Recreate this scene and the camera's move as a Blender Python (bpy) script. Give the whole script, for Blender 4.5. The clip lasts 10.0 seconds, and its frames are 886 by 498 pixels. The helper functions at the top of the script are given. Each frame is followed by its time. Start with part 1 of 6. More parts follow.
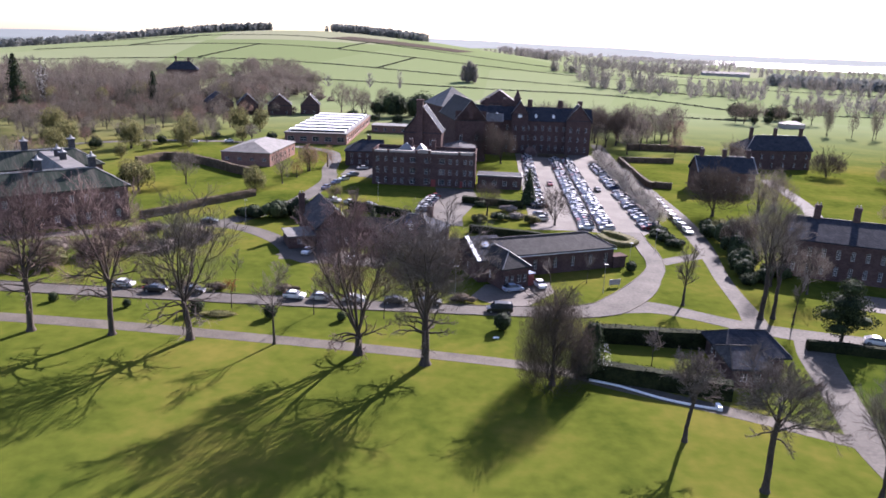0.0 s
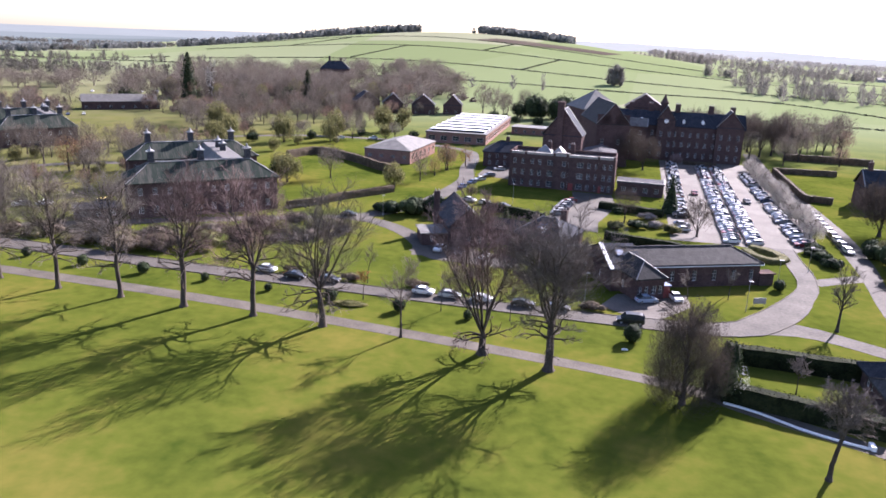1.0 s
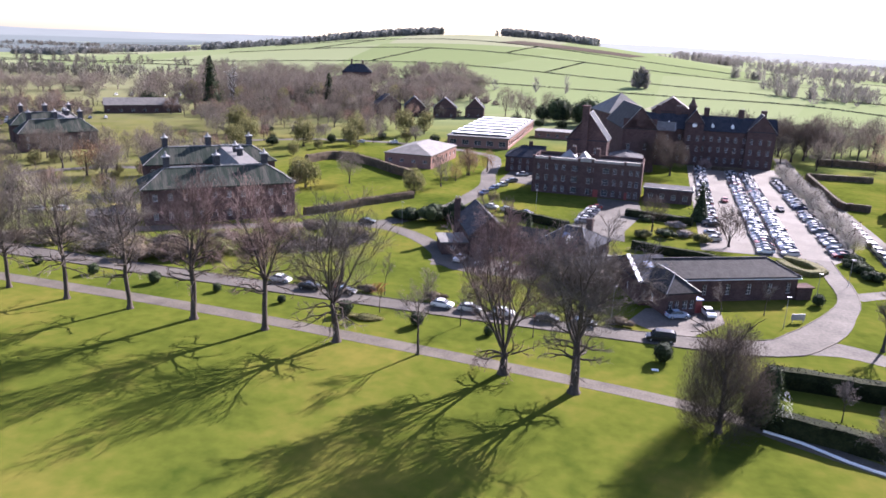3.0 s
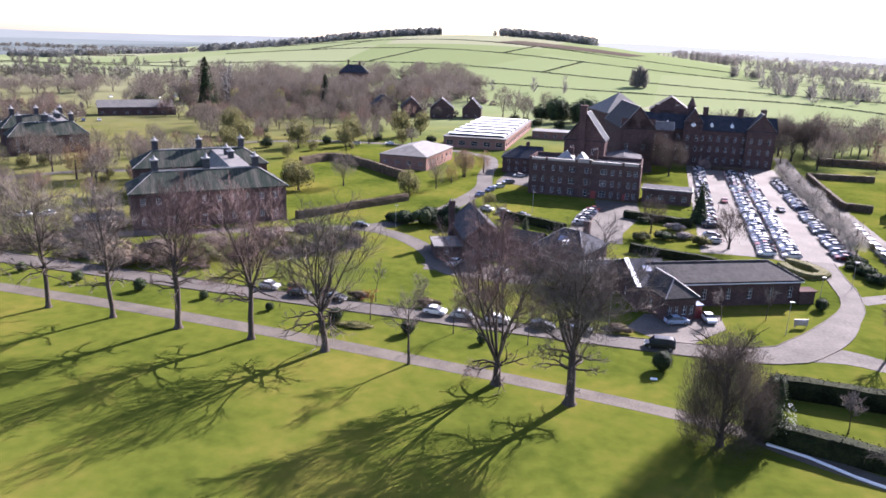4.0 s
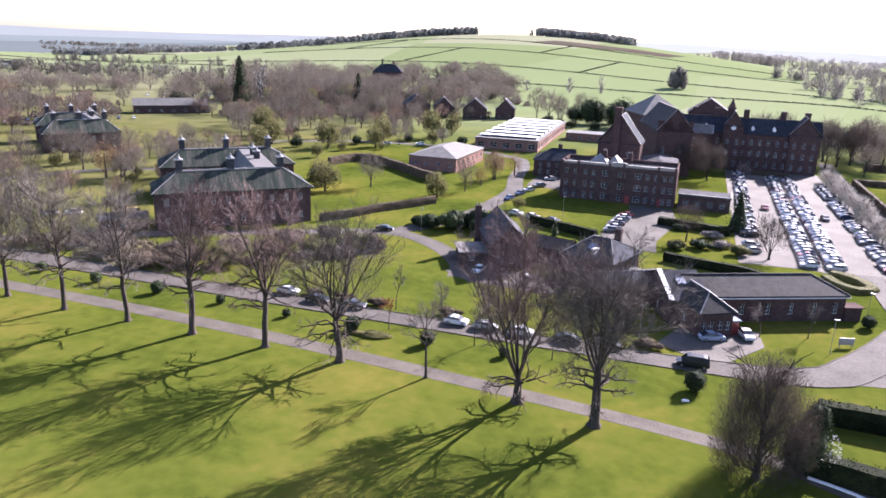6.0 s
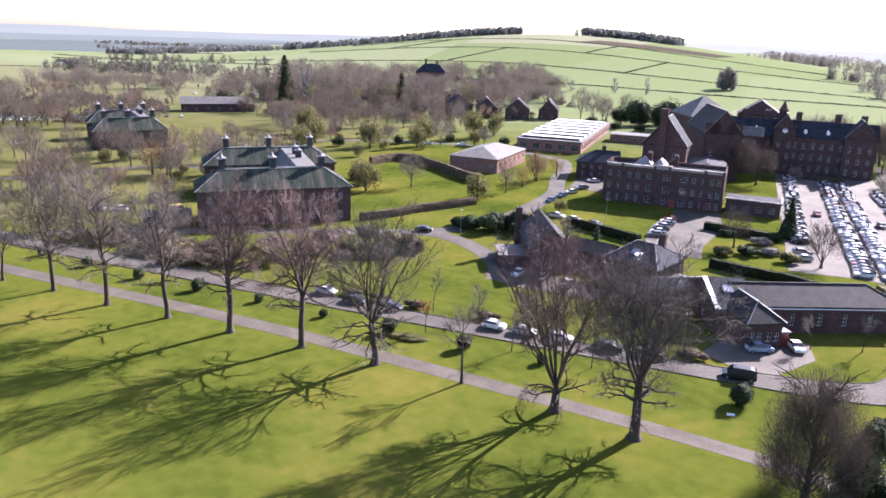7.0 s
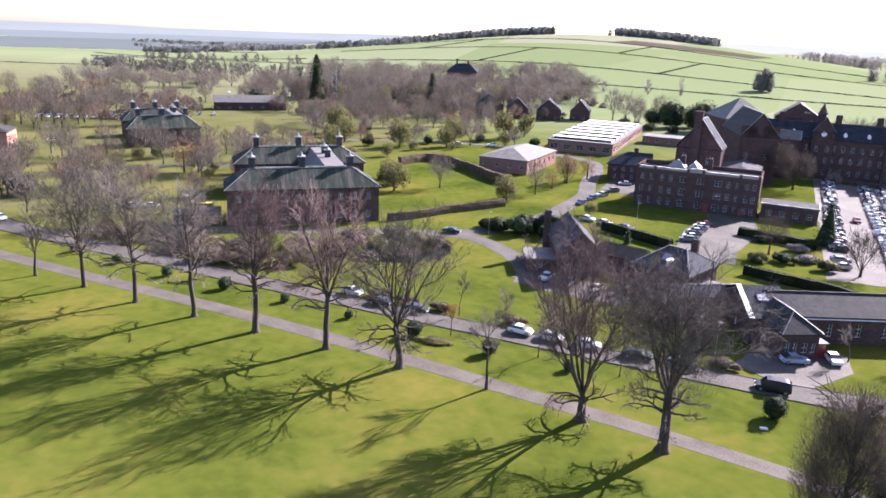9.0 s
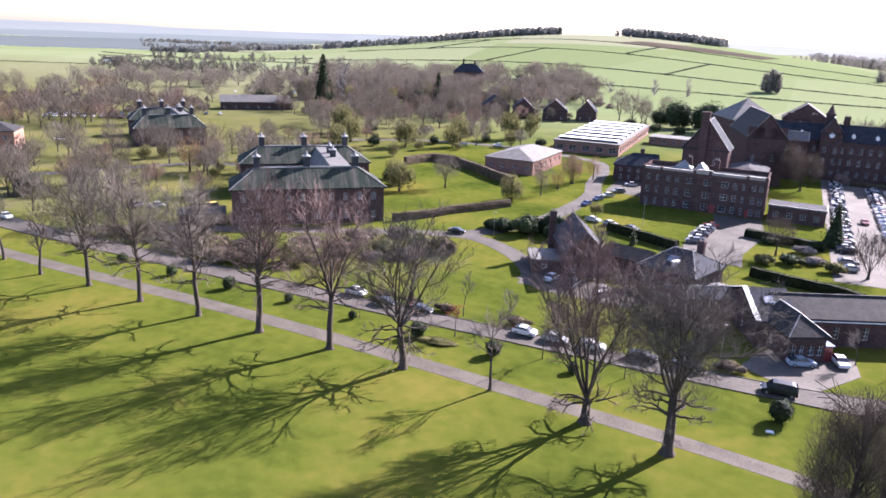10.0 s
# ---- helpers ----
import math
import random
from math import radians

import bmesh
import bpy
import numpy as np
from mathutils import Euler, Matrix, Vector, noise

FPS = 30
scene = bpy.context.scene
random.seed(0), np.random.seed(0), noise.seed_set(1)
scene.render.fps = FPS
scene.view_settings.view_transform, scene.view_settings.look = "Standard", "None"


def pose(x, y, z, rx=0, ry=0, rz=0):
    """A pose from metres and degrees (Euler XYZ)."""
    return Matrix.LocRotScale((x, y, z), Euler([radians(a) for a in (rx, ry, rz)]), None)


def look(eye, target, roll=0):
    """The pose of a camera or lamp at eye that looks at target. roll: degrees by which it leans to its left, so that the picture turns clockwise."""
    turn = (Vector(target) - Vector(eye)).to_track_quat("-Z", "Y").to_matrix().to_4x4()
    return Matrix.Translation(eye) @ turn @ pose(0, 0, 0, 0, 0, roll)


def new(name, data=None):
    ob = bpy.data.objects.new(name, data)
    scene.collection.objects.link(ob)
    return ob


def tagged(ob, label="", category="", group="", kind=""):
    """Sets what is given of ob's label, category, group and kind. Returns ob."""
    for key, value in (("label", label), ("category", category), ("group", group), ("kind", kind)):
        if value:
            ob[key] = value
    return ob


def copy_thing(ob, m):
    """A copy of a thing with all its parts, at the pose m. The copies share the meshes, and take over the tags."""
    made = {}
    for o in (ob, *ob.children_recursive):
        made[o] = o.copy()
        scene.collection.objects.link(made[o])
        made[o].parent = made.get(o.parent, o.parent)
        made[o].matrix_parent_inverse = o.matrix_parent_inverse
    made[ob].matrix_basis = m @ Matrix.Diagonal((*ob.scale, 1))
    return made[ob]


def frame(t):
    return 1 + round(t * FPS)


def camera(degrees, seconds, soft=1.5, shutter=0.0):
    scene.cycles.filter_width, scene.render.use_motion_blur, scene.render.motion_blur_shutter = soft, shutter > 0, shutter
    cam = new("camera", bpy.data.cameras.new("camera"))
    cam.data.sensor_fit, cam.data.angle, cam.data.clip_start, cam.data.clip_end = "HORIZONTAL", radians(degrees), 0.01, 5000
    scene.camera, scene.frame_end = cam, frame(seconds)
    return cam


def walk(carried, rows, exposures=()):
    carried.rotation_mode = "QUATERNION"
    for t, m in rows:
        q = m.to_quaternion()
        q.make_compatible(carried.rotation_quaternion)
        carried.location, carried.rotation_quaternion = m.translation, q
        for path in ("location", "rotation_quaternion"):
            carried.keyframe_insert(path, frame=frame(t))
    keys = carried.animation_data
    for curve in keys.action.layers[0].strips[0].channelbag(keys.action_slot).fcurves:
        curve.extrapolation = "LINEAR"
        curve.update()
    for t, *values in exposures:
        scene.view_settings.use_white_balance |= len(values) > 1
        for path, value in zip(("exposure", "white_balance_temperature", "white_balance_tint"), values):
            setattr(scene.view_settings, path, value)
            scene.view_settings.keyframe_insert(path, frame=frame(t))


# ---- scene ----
PATH = [
    (0, (0.419, -10.656, 48.028), (0.331, -8.737, 47.472), 2.0),
    (0.5, (0.518, -10.491, 47.952), (0.163, -8.604, 47.39), 2.4),
    (1, (1.012, -9.801, 47.706), (0.555, -7.938, 47.142), 2.3),
    (1.5, (0.692, -9.135, 47.683), (0.208, -7.278, 47.12), 2.3),
    (2, (0.316, -7.485, 47.609), (-0.196, -5.635, 47.048), 2.2),
    (2.5, (-0.221, -5.81, 47.713), (-0.736, -3.961, 47.153), 2.2),
    (4, (0.053, 0.087, 47.509), (-0.463, 1.937, 46.95), 1.8),
    (4.5, (0.272, 1.696, 47.545), (-0.239, 3.547, 46.986), 1.8),
    (5, (0.367, 3.055, 47.509), (-0.146, 4.906, 46.95), 1.7),
    (5.5, (0.446, 4.382, 47.507), (-0.103, 6.221, 46.947), 1.8),
    (7, (0.11, 7.32, 47.511), (-0.601, 9.101, 46.944), 2.0),
    (7.5, (0.018, 7.914, 47.513), (-0.728, 9.68, 46.945), 2.0),
    (8, (-0.034, 8.383, 47.602), (-0.798, 10.141, 47.032), 2.1),
    (8.5, (-0.159, 8.596, 47.669), (-0.932, 10.35, 47.099), 2.2),
    (9, (-0.161, 8.809, 47.638), (-0.946, 10.558, 47.067), 2.2),
    (9.5, (-0.128, 9.003, 47.628), (-0.928, 10.745, 47.057), 2.3),
    (10, (-0.096, 9.309, 47.569), (-0.896, 11.051, 46.998), 2.3),
]
cam = camera(63.6, 10.0, soft=1.65)
walk(cam, [(t, look(eye, target, roll)) for t, eye, target, roll in PATH],
     exposures=[(0, 2.54, 6000, 29), (0.5, 2.63, 6000, 29), (1, 2.72, 6000, 29), (2.5, 2.81, 6000, 29), (5, 2.84, 6000, 29), (10, 2.89, 6000, 29)])

# ---- light ----
TO_SUN = Vector((0.445, 0.895, 0.0)).normalized()
SUN_UP = radians(29.5)
world = bpy.data.worlds.new("sky")
scene.world = world
world.use_nodes = True
sky = world.node_tree.nodes.new("ShaderNodeTexSky")
sky.sky_type, sky.sun_disc = "NISHITA", False
sky.sun_elevation, sky.sun_rotation = SUN_UP, math.atan2(TO_SUN.x, TO_SUN.y)
sky.dust_density, sky.air_density, sky.ozone_density = 1.0, 0.9, 1.3
back = world.node_tree.nodes["Background"]
back.inputs["Strength"].default_value = 0.049
world.node_tree.links.new(sky.outputs[0], back.inputs["Color"])
lamp = bpy.data.lights.new("sun", "SUN")
lamp.energy, lamp.angle, lamp.color = 3.4, radians(0.4), (1.0, 0.95, 0.88)
sun = new("sun", lamp)
sun.matrix_world = look(Vector((TO_SUN.x * math.cos(SUN_UP), TO_SUN.y * math.cos(SUN_UP), math.sin(SUN_UP))) * 300, (0, 0, 0))


# ---- materials ----
def material(name, colours, scale=1.0, rough=0.8, bump=0.0, metal=0.0, fine=6.0, stretch=(1, 1, 1), per_object=0.0, space="Object", island=0.0, translucent=0.0, shine=0.5, grain=0.45):
    """A surface of two or three colours mixed by a coarse and a fine noise, scale in features per metre."""
    m = bpy.data.materials.new(name)
    m.use_nodes = True
    t = m.node_tree
    n, l = t.nodes, t.links
    bsdf = n["Principled BSDF"]
    bsdf.inputs["Specular IOR Level"].default_value = shine
    bsdf.inputs["Roughness"].default_value, bsdf.inputs["Metallic"].default_value = rough, metal
    coord = n.new("ShaderNodeTexCoord") if space == "Object" else n.new("ShaderNodeNewGeometry")
    mp = n.new("ShaderNodeMapping")
    mp.inputs["Scale"].default_value = stretch
    l.new(coord.outputs["Object" if space == "Object" else "Position"], mp.inputs["Vector"])
    a, b = n.new("ShaderNodeTexNoise"), n.new("ShaderNodeTexNoise")
    a.inputs["Scale"].default_value, a.inputs["Detail"].default_value = scale, 3
    b.inputs["Scale"].default_value, b.inputs["Detail"].default_value = scale * fine, 4
    for q in (a, b):
        l.new(mp.outputs[0], q.inputs["Vector"])
    mix = n.new("ShaderNodeMath")
    mix.operation = "MULTIPLY_ADD"
    mix.inputs[1].default_value = 1 - grain
    l.new(a.outputs[0], mix.inputs[0])
    half = n.new("ShaderNodeMath")
    half.operation = "MULTIPLY"
    half.inputs[1].default_value = grain
    l.new(b.outputs[0], half.inputs[0])
    l.new(half.outputs[0], mix.inputs[2])
    last = mix
    for amount, node, out in ((per_object, "ShaderNodeObjectInfo", "Random"), (island, "ShaderNodeNewGeometry", "Random Per Island")):
        if amount:
            info, add = n.new(node), n.new("ShaderNodeMath")
            add.operation = "MULTIPLY_ADD"
            add.inputs[1].default_value = amount
            l.new(info.outputs[out], add.inputs[0])
            sub = n.new("ShaderNodeMath")
            sub.operation = "SUBTRACT"
            sub.inputs[1].default_value = amount / 2
            l.new(last.outputs[0], sub.inputs[0])
            l.new(sub.outputs[0], add.inputs[2])
            last = add
    ramp = n.new("ShaderNodeValToRGB")
    ramp.color_ramp.elements[0].position, ramp.color_ramp.elements[1].position = 0.34, 0.66
    ramp.color_ramp.elements[0].color, ramp.color_ramp.elements[1].color = (*colours[0], 1), (*colours[-1], 1)
    if len(colours) == 3:
        e = ramp.color_ramp.elements.new(0.5)
        e.color = (*colours[1], 1)
    l.new(last.outputs[0], ramp.inputs[0])
    l.new(ramp.outputs[0], bsdf.inputs["Base Color"])
    if bump:
        bp = n.new("ShaderNodeBump")
        bp.inputs["Strength"].default_value, bp.inputs["Distance"].default_value = bump, 0.05
        l.new(b.outputs[0], bp.inputs["Height"])
        l.new(bp.outputs[0], bsdf.inputs["Normal"])
    if translucent:
        tr, ms = n.new("ShaderNodeBsdfTranslucent"), n.new("ShaderNodeMixShader")
        l.new(ramp.outputs[0], tr.inputs["Color"])
        ms.inputs[0].default_value = translucent
        l.new(bsdf.outputs[0], ms.inputs[1])
        l.new(tr.outputs[0], ms.inputs[2])
        l.new(ms.outputs[0], n["Material Output"].inputs["Surface"])
    return m


def masonry(name, c1, c2, mortar, size=(0.44, 0.15), rough=0.85, shine=0.02):
    """Coursed stone or slates, on upright or sloping faces."""
    m = material(name, (c1, c2), 0.5, rough, 0.3, fine=9, shine=shine)
    t = m.node_tree
    n, l = t.nodes, t.links
    bsdf, ramp = n["Principled BSDF"], [q for q in n if q.type == "VALTORGB"][0]
    coord = n.new("ShaderNodeTexCoord")
    sep, comb, add = n.new("ShaderNodeSeparateXYZ"), n.new("ShaderNodeCombineXYZ"), n.new("ShaderNodeMath")
    l.new(coord.outputs["Object"], sep.inputs[0])
    add.operation = "ADD"
    l.new(sep.outputs[0], add.inputs[0])
    l.new(sep.outputs[1], add.inputs[1])
    l.new(add.outputs[0], comb.inputs[0])
    l.new(sep.outputs[2], comb.inputs[1])
    brick = n.new("ShaderNodeTexBrick")
    brick.inputs["Scale"].default_value = 1
    brick.inputs["Brick Width"].default_value, brick.inputs["Row Height"].default_value = size
    brick.inputs["Mortar Size"].default_value = 0.012
    brick.inputs["Color1"].default_value, brick.inputs["Color2"].default_value = (0.75, 0.75, 0.75, 1), (1.2, 1.2, 1.2, 1)
    brick.inputs["Mortar"].default_value = (mortar, mortar, mortar, 1)
    l.new(comb.outputs[0], brick.inputs["Vector"])
    mul = n.new("ShaderNodeMix")
    mul.data_type, mul.blend_type = "RGBA", "MULTIPLY"
    mul.inputs[0].default_value = 1
    l.new(ramp.outputs[0], mul.inputs[6])
    l.new(brick.outputs[0], mul.inputs[7])
    l.new(mul.outputs[2], bsdf.inputs["Base Color"])
    return m


SANDSTONE = masonry("red_sandstone", (0.062, 0.041, 0.038), (0.104, 0.068, 0.062), 0.9)
BRICK = masonry("orange_brick", (0.16, 0.095, 0.078), (0.22, 0.135, 0.11), 1.1, (0.22, 0.075))
ORANGE = masonry("orange_sandstone", (0.26, 0.14, 0.1), (0.36, 0.21, 0.15), 1.0, (0.3, 0.12))
SLATE = masonry("grey_slate", (0.024, 0.023, 0.023), (0.054, 0.052, 0.05), 0.6, (0.3, 0.22), 0.75, 0.07)
SLATE_DARK = masonry("blue_slate", (0.024, 0.027, 0.035), (0.05, 0.053, 0.062), 0.6, (0.3, 0.22), 0.75)
SLATE_MID = masonry("worn_slate", (0.042, 0.042, 0.048), (0.085, 0.083, 0.085), 0.6, (0.3, 0.22), 0.7)
MOSSY = material("green_slate", ((0.018, 0.026, 0.02), (0.034, 0.042, 0.034), (0.085, 0.078, 0.065)), 0.6, 0.9, 0.3, fine=5, stretch=(1, 0.1, 0.1), shine=0.04)
FELT = material("pale_roof_felt", ((0.085, 0.08, 0.072), (0.15, 0.142, 0.13)), 0.5, 0.7, 0.2, shine=0.2)
LEAD = material("pale_lead", ((0.15, 0.15, 0.148), (0.26, 0.258, 0.25)), 0.8, 0.65, shine=0.2)
STONE = material("pale_stone", ((0.22, 0.2, 0.175), (0.33, 0.3, 0.27)), 0.8, 0.8, 0.2)
PAINT = material("white_paint", ((0.72, 0.72, 0.7), (0.82, 0.82, 0.8)), 1.5, 0.5)
SASH = material("weathered_sash_paint", ((0.34, 0.335, 0.32), (0.5, 0.495, 0.475)), 1.5, 0.55)
REDPAINT = material("red_paint", ((0.16, 0.025, 0.022), (0.22, 0.035, 0.03)), 1.5, 0.45)
BLUEPAINT = material("blue_paint", ((0.04, 0.07, 0.14), (0.06, 0.1, 0.19)), 1.5, 0.45)
GLASS = material("window_glass", ((0.02, 0.025, 0.03), (0.035, 0.04, 0.05)), 1.0, 0.08)
ASPHALT = material("grey_asphalt", ((0.046, 0.041, 0.035), (0.072, 0.064, 0.054), (0.1, 0.09, 0.076)), 0.16, 0.9, 0.2, fine=11, space="World", shine=0.15)
PATHWAY = material("path_asphalt", ((0.05, 0.042, 0.033), (0.076, 0.065, 0.051), (0.102, 0.089, 0.07)), 0.25, 0.9, 0.2, fine=12, space="World", shine=0.2)
GRAVEL = material("pale_gravel", ((0.066, 0.057, 0.048), (0.095, 0.083, 0.07), (0.128, 0.114, 0.098)), 0.1, 0.9, 0.2, fine=20, space="World", shine=0.2)
BARK = material("grey_bark", ((0.034, 0.027, 0.022), (0.08, 0.066, 0.055)), 1.2, 0.95, 0.5, stretch=(1, 1, 0.3), shine=0.1)
TWIG = material("brown_twigs", ((0.095, 0.078, 0.065), (0.165, 0.138, 0.117)), 0.6, 0.85, island=0.2, shine=0.1)
TWIG_RED = material("reddish_twigs", ((0.12, 0.08, 0.07), (0.2, 0.142, 0.125)), 0.6, 0.85, island=0.2, shine=0.1)
TWIG_PALE = material("pale_twigs", ((0.135, 0.113, 0.096), (0.22, 0.187, 0.16)), 0.6, 0.85, island=0.2, shine=0.1)
SOFT_BROWN = material("soft_brown_twigs", ((0.09, 0.074, 0.06), (0.172, 0.144, 0.118)), 0.4, 0.9, island=0.3, per_object=0.3, shine=0.05, translucent=0.25)
SOFT_DARK = material("soft_dark_twigs", ((0.045, 0.037, 0.03), (0.09, 0.074, 0.06)), 0.4, 0.9, island=0.3, per_object=0.2, shine=0.05, translucent=0.2)
SOFT_GREY = material("soft_grey_twigs", ((0.1, 0.086, 0.07), (0.19, 0.164, 0.136)), 0.4, 0.9, island=0.3, per_object=0.3, shine=0.05, translucent=0.25)
SOFT_RED = material("soft_russet_twigs", ((0.115, 0.077, 0.06), (0.21, 0.145, 0.115)), 0.4, 0.9, island=0.3, per_object=0.2, shine=0.05, translucent=0.3)
SOFT_PALE = material("soft_pale_twigs", ((0.24, 0.222, 0.195), (0.39, 0.365, 0.325)), 0.4, 0.9, island=0.3, per_object=0.2, shine=0.05, translucent=0.3)
TWIG_ORANGE = material("orange_twigs", ((0.26, 0.1, 0.06), (0.4, 0.17, 0.1)), 0.6, 0.85, island=0.2, shine=0.1)
TWIG_WHITE = material("whitish_twigs", ((0.38, 0.365, 0.345), (0.54, 0.52, 0.49)), 0.6, 0.9, island=0.25, shine=0.1)
YEW = material("clipped_yew", ((0.006, 0.008, 0.004), (0.012, 0.016, 0.007), (0.026, 0.03, 0.012)), 0.5, 0.9, island=0.35, shine=0.05)
LEAF = material("dark_evergreen_leaves", ((0.012, 0.018, 0.009), (0.025, 0.037, 0.015), (0.05, 0.066, 0.026)), 0.5, 0.85, island=0.35, translucent=0.1, shine=0.12)
LEAF_OLIVE = material("olive_leaves", ((0.06, 0.064, 0.024), (0.12, 0.116, 0.045), (0.2, 0.18, 0.078)), 0.5, 0.85, island=0.35, translucent=0.42, shine=0.12)
LEAF_BROWN = material("brown_hedge_leaves", ((0.05, 0.038, 0.024), (0.088, 0.066, 0.043), (0.135, 0.104, 0.07)), 0.5, 0.85, island=0.35, translucent=0.25, shine=0.12)
LEAF_RUST = material("rusty_buds", ((0.14, 0.075, 0.04), (0.24, 0.15, 0.08)), 0.5, 0.85, island=0.35, translucent=0.15, shine=0.12)
BLOSSOM = material("white_blossom", ((0.4, 0.4, 0.36), (0.75, 0.74, 0.7)), 1.5, 0.6, island=0.3, translucent=0.2)
RUBBER = material("tyre_rubber", ((0.015, 0.015, 0.015), (0.03, 0.03, 0.03)), 3, 0.8)
ALLOY = material("wheel_alloy", ((0.35, 0.35, 0.36), (0.5, 0.5, 0.5)), 3, 0.35, metal=0.8)
LAMPGLASS = material("headlight_glass", ((0.6, 0.6, 0.6), (0.75, 0.75, 0.75)), 3, 0.1)
TAILGLASS = material("tail_light_glass", ((0.35, 0.01, 0.01), (0.45, 0.02, 0.02)), 3, 0.15)
STEEL = material("galvanised_steel", ((0.25, 0.25, 0.26), (0.4, 0.4, 0.4)), 3, 0.5, metal=0.6)


def grass_material():
    """Mown grass near, leaf-strewn turf in the western park, far off pasture in fields of slightly different greens,
    paled for haze.
    """
    m = material("grass", ((0.031, 0.046, 0.0074), (0.065, 0.078, 0.0125), (0.108, 0.099, 0.021)), 0.04, 0.95, 0.15, fine=11, space="World", shine=0.0, grain=0.3)
    t = m.node_tree
    n, l = t.nodes, t.links
    bsdf, ramp = n["Principled BSDF"], [q for q in n if q.type == "VALTORGB"][0]
    geo = n.new("ShaderNodeNewGeometry")
    vor = n.new("ShaderNodeTexVoronoi")
    mp = n.new("ShaderNodeMapping")
    mp.inputs["Scale"].default_value = (0.0042, 0.0028, 0)
    mp.inputs["Rotation"].default_value = (0, 0, 0.3)
    vor.inputs["Scale"].default_value = 1
    l.new(geo.outputs["Position"], mp.inputs[0])
    l.new(mp.outputs[0], vor.inputs["Vector"])
    # field greens washed pale and greyish: haze put into the far base colour
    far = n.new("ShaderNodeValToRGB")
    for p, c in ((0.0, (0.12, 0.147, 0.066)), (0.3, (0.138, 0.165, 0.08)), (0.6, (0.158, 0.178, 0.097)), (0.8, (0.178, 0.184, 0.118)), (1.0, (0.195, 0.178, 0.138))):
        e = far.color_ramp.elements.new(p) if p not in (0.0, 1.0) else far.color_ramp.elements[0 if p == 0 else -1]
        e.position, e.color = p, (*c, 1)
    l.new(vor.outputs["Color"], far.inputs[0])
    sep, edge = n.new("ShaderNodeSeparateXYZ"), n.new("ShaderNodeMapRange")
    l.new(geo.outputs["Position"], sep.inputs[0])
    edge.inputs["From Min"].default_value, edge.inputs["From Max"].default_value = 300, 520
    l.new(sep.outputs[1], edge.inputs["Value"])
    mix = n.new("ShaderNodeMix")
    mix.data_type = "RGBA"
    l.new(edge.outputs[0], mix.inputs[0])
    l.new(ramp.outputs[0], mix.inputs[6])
    l.new(far.outputs[0], mix.inputs[7])
    litter, speck = n.new("ShaderNodeMix"), n.new("ShaderNodeTexNoise")
    litter.data_type = "RGBA"
    speck.inputs["Scale"].default_value, speck.inputs["Detail"].default_value = 0.09, 4
    l.new(geo.outputs["Position"], speck.inputs["Vector"])
    amount = speck.outputs[0]
    for axis, a, b in ((0, -128, -185), (1, 700, 560), (1, 112, 128)):
        edge, times = n.new("ShaderNodeMapRange"), n.new("ShaderNodeMath")
        edge.inputs["From Min"].default_value, edge.inputs["From Max"].default_value = a, b
        times.operation = "MULTIPLY"
        l.new(sep.outputs[axis], edge.inputs["Value"])
        l.new(amount, times.inputs[0])
        l.new(edge.outputs[0], times.inputs[1])
        amount = times.outputs[0]
    l.new(amount, litter.inputs[0])
    l.new(mix.outputs[2], litter.inputs[6])
    litter.inputs[7].default_value = (0.112, 0.1, 0.052, 1)
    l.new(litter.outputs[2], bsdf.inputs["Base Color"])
    return m


GRASS = grass_material()


# ---- building blocks ----
def mesh_of(name, verts, faces, mat):
    me = bpy.data.meshes.new(name)
    me.from_pydata([tuple(v) for v in verts], [], faces)
    me.materials.append(mat)
    return me


def child(name, me, parent=None, m=None, label=""):
    ob = new(name, me)
    ob.parent = parent
    if m is not None:
        ob.matrix_basis = m
    return tagged(ob, label)


def part(name, bm, mat, parent=None, label=""):
    me = bpy.data.meshes.new(name)
    bm.to_mesh(me)
    bm.free()
    me.materials.append(mat)
    return child(name, me, parent, None, label)


def base(name, m, label, category, group="", kind=""):
    ob = new(name)
    ob.empty_display_size = 0.5
    ob.matrix_basis = m
    return tagged(ob, label, category, group, kind)


def turned(x, y, degrees, z=0.0):
    return pose(x, y, z, 0, 0, degrees)


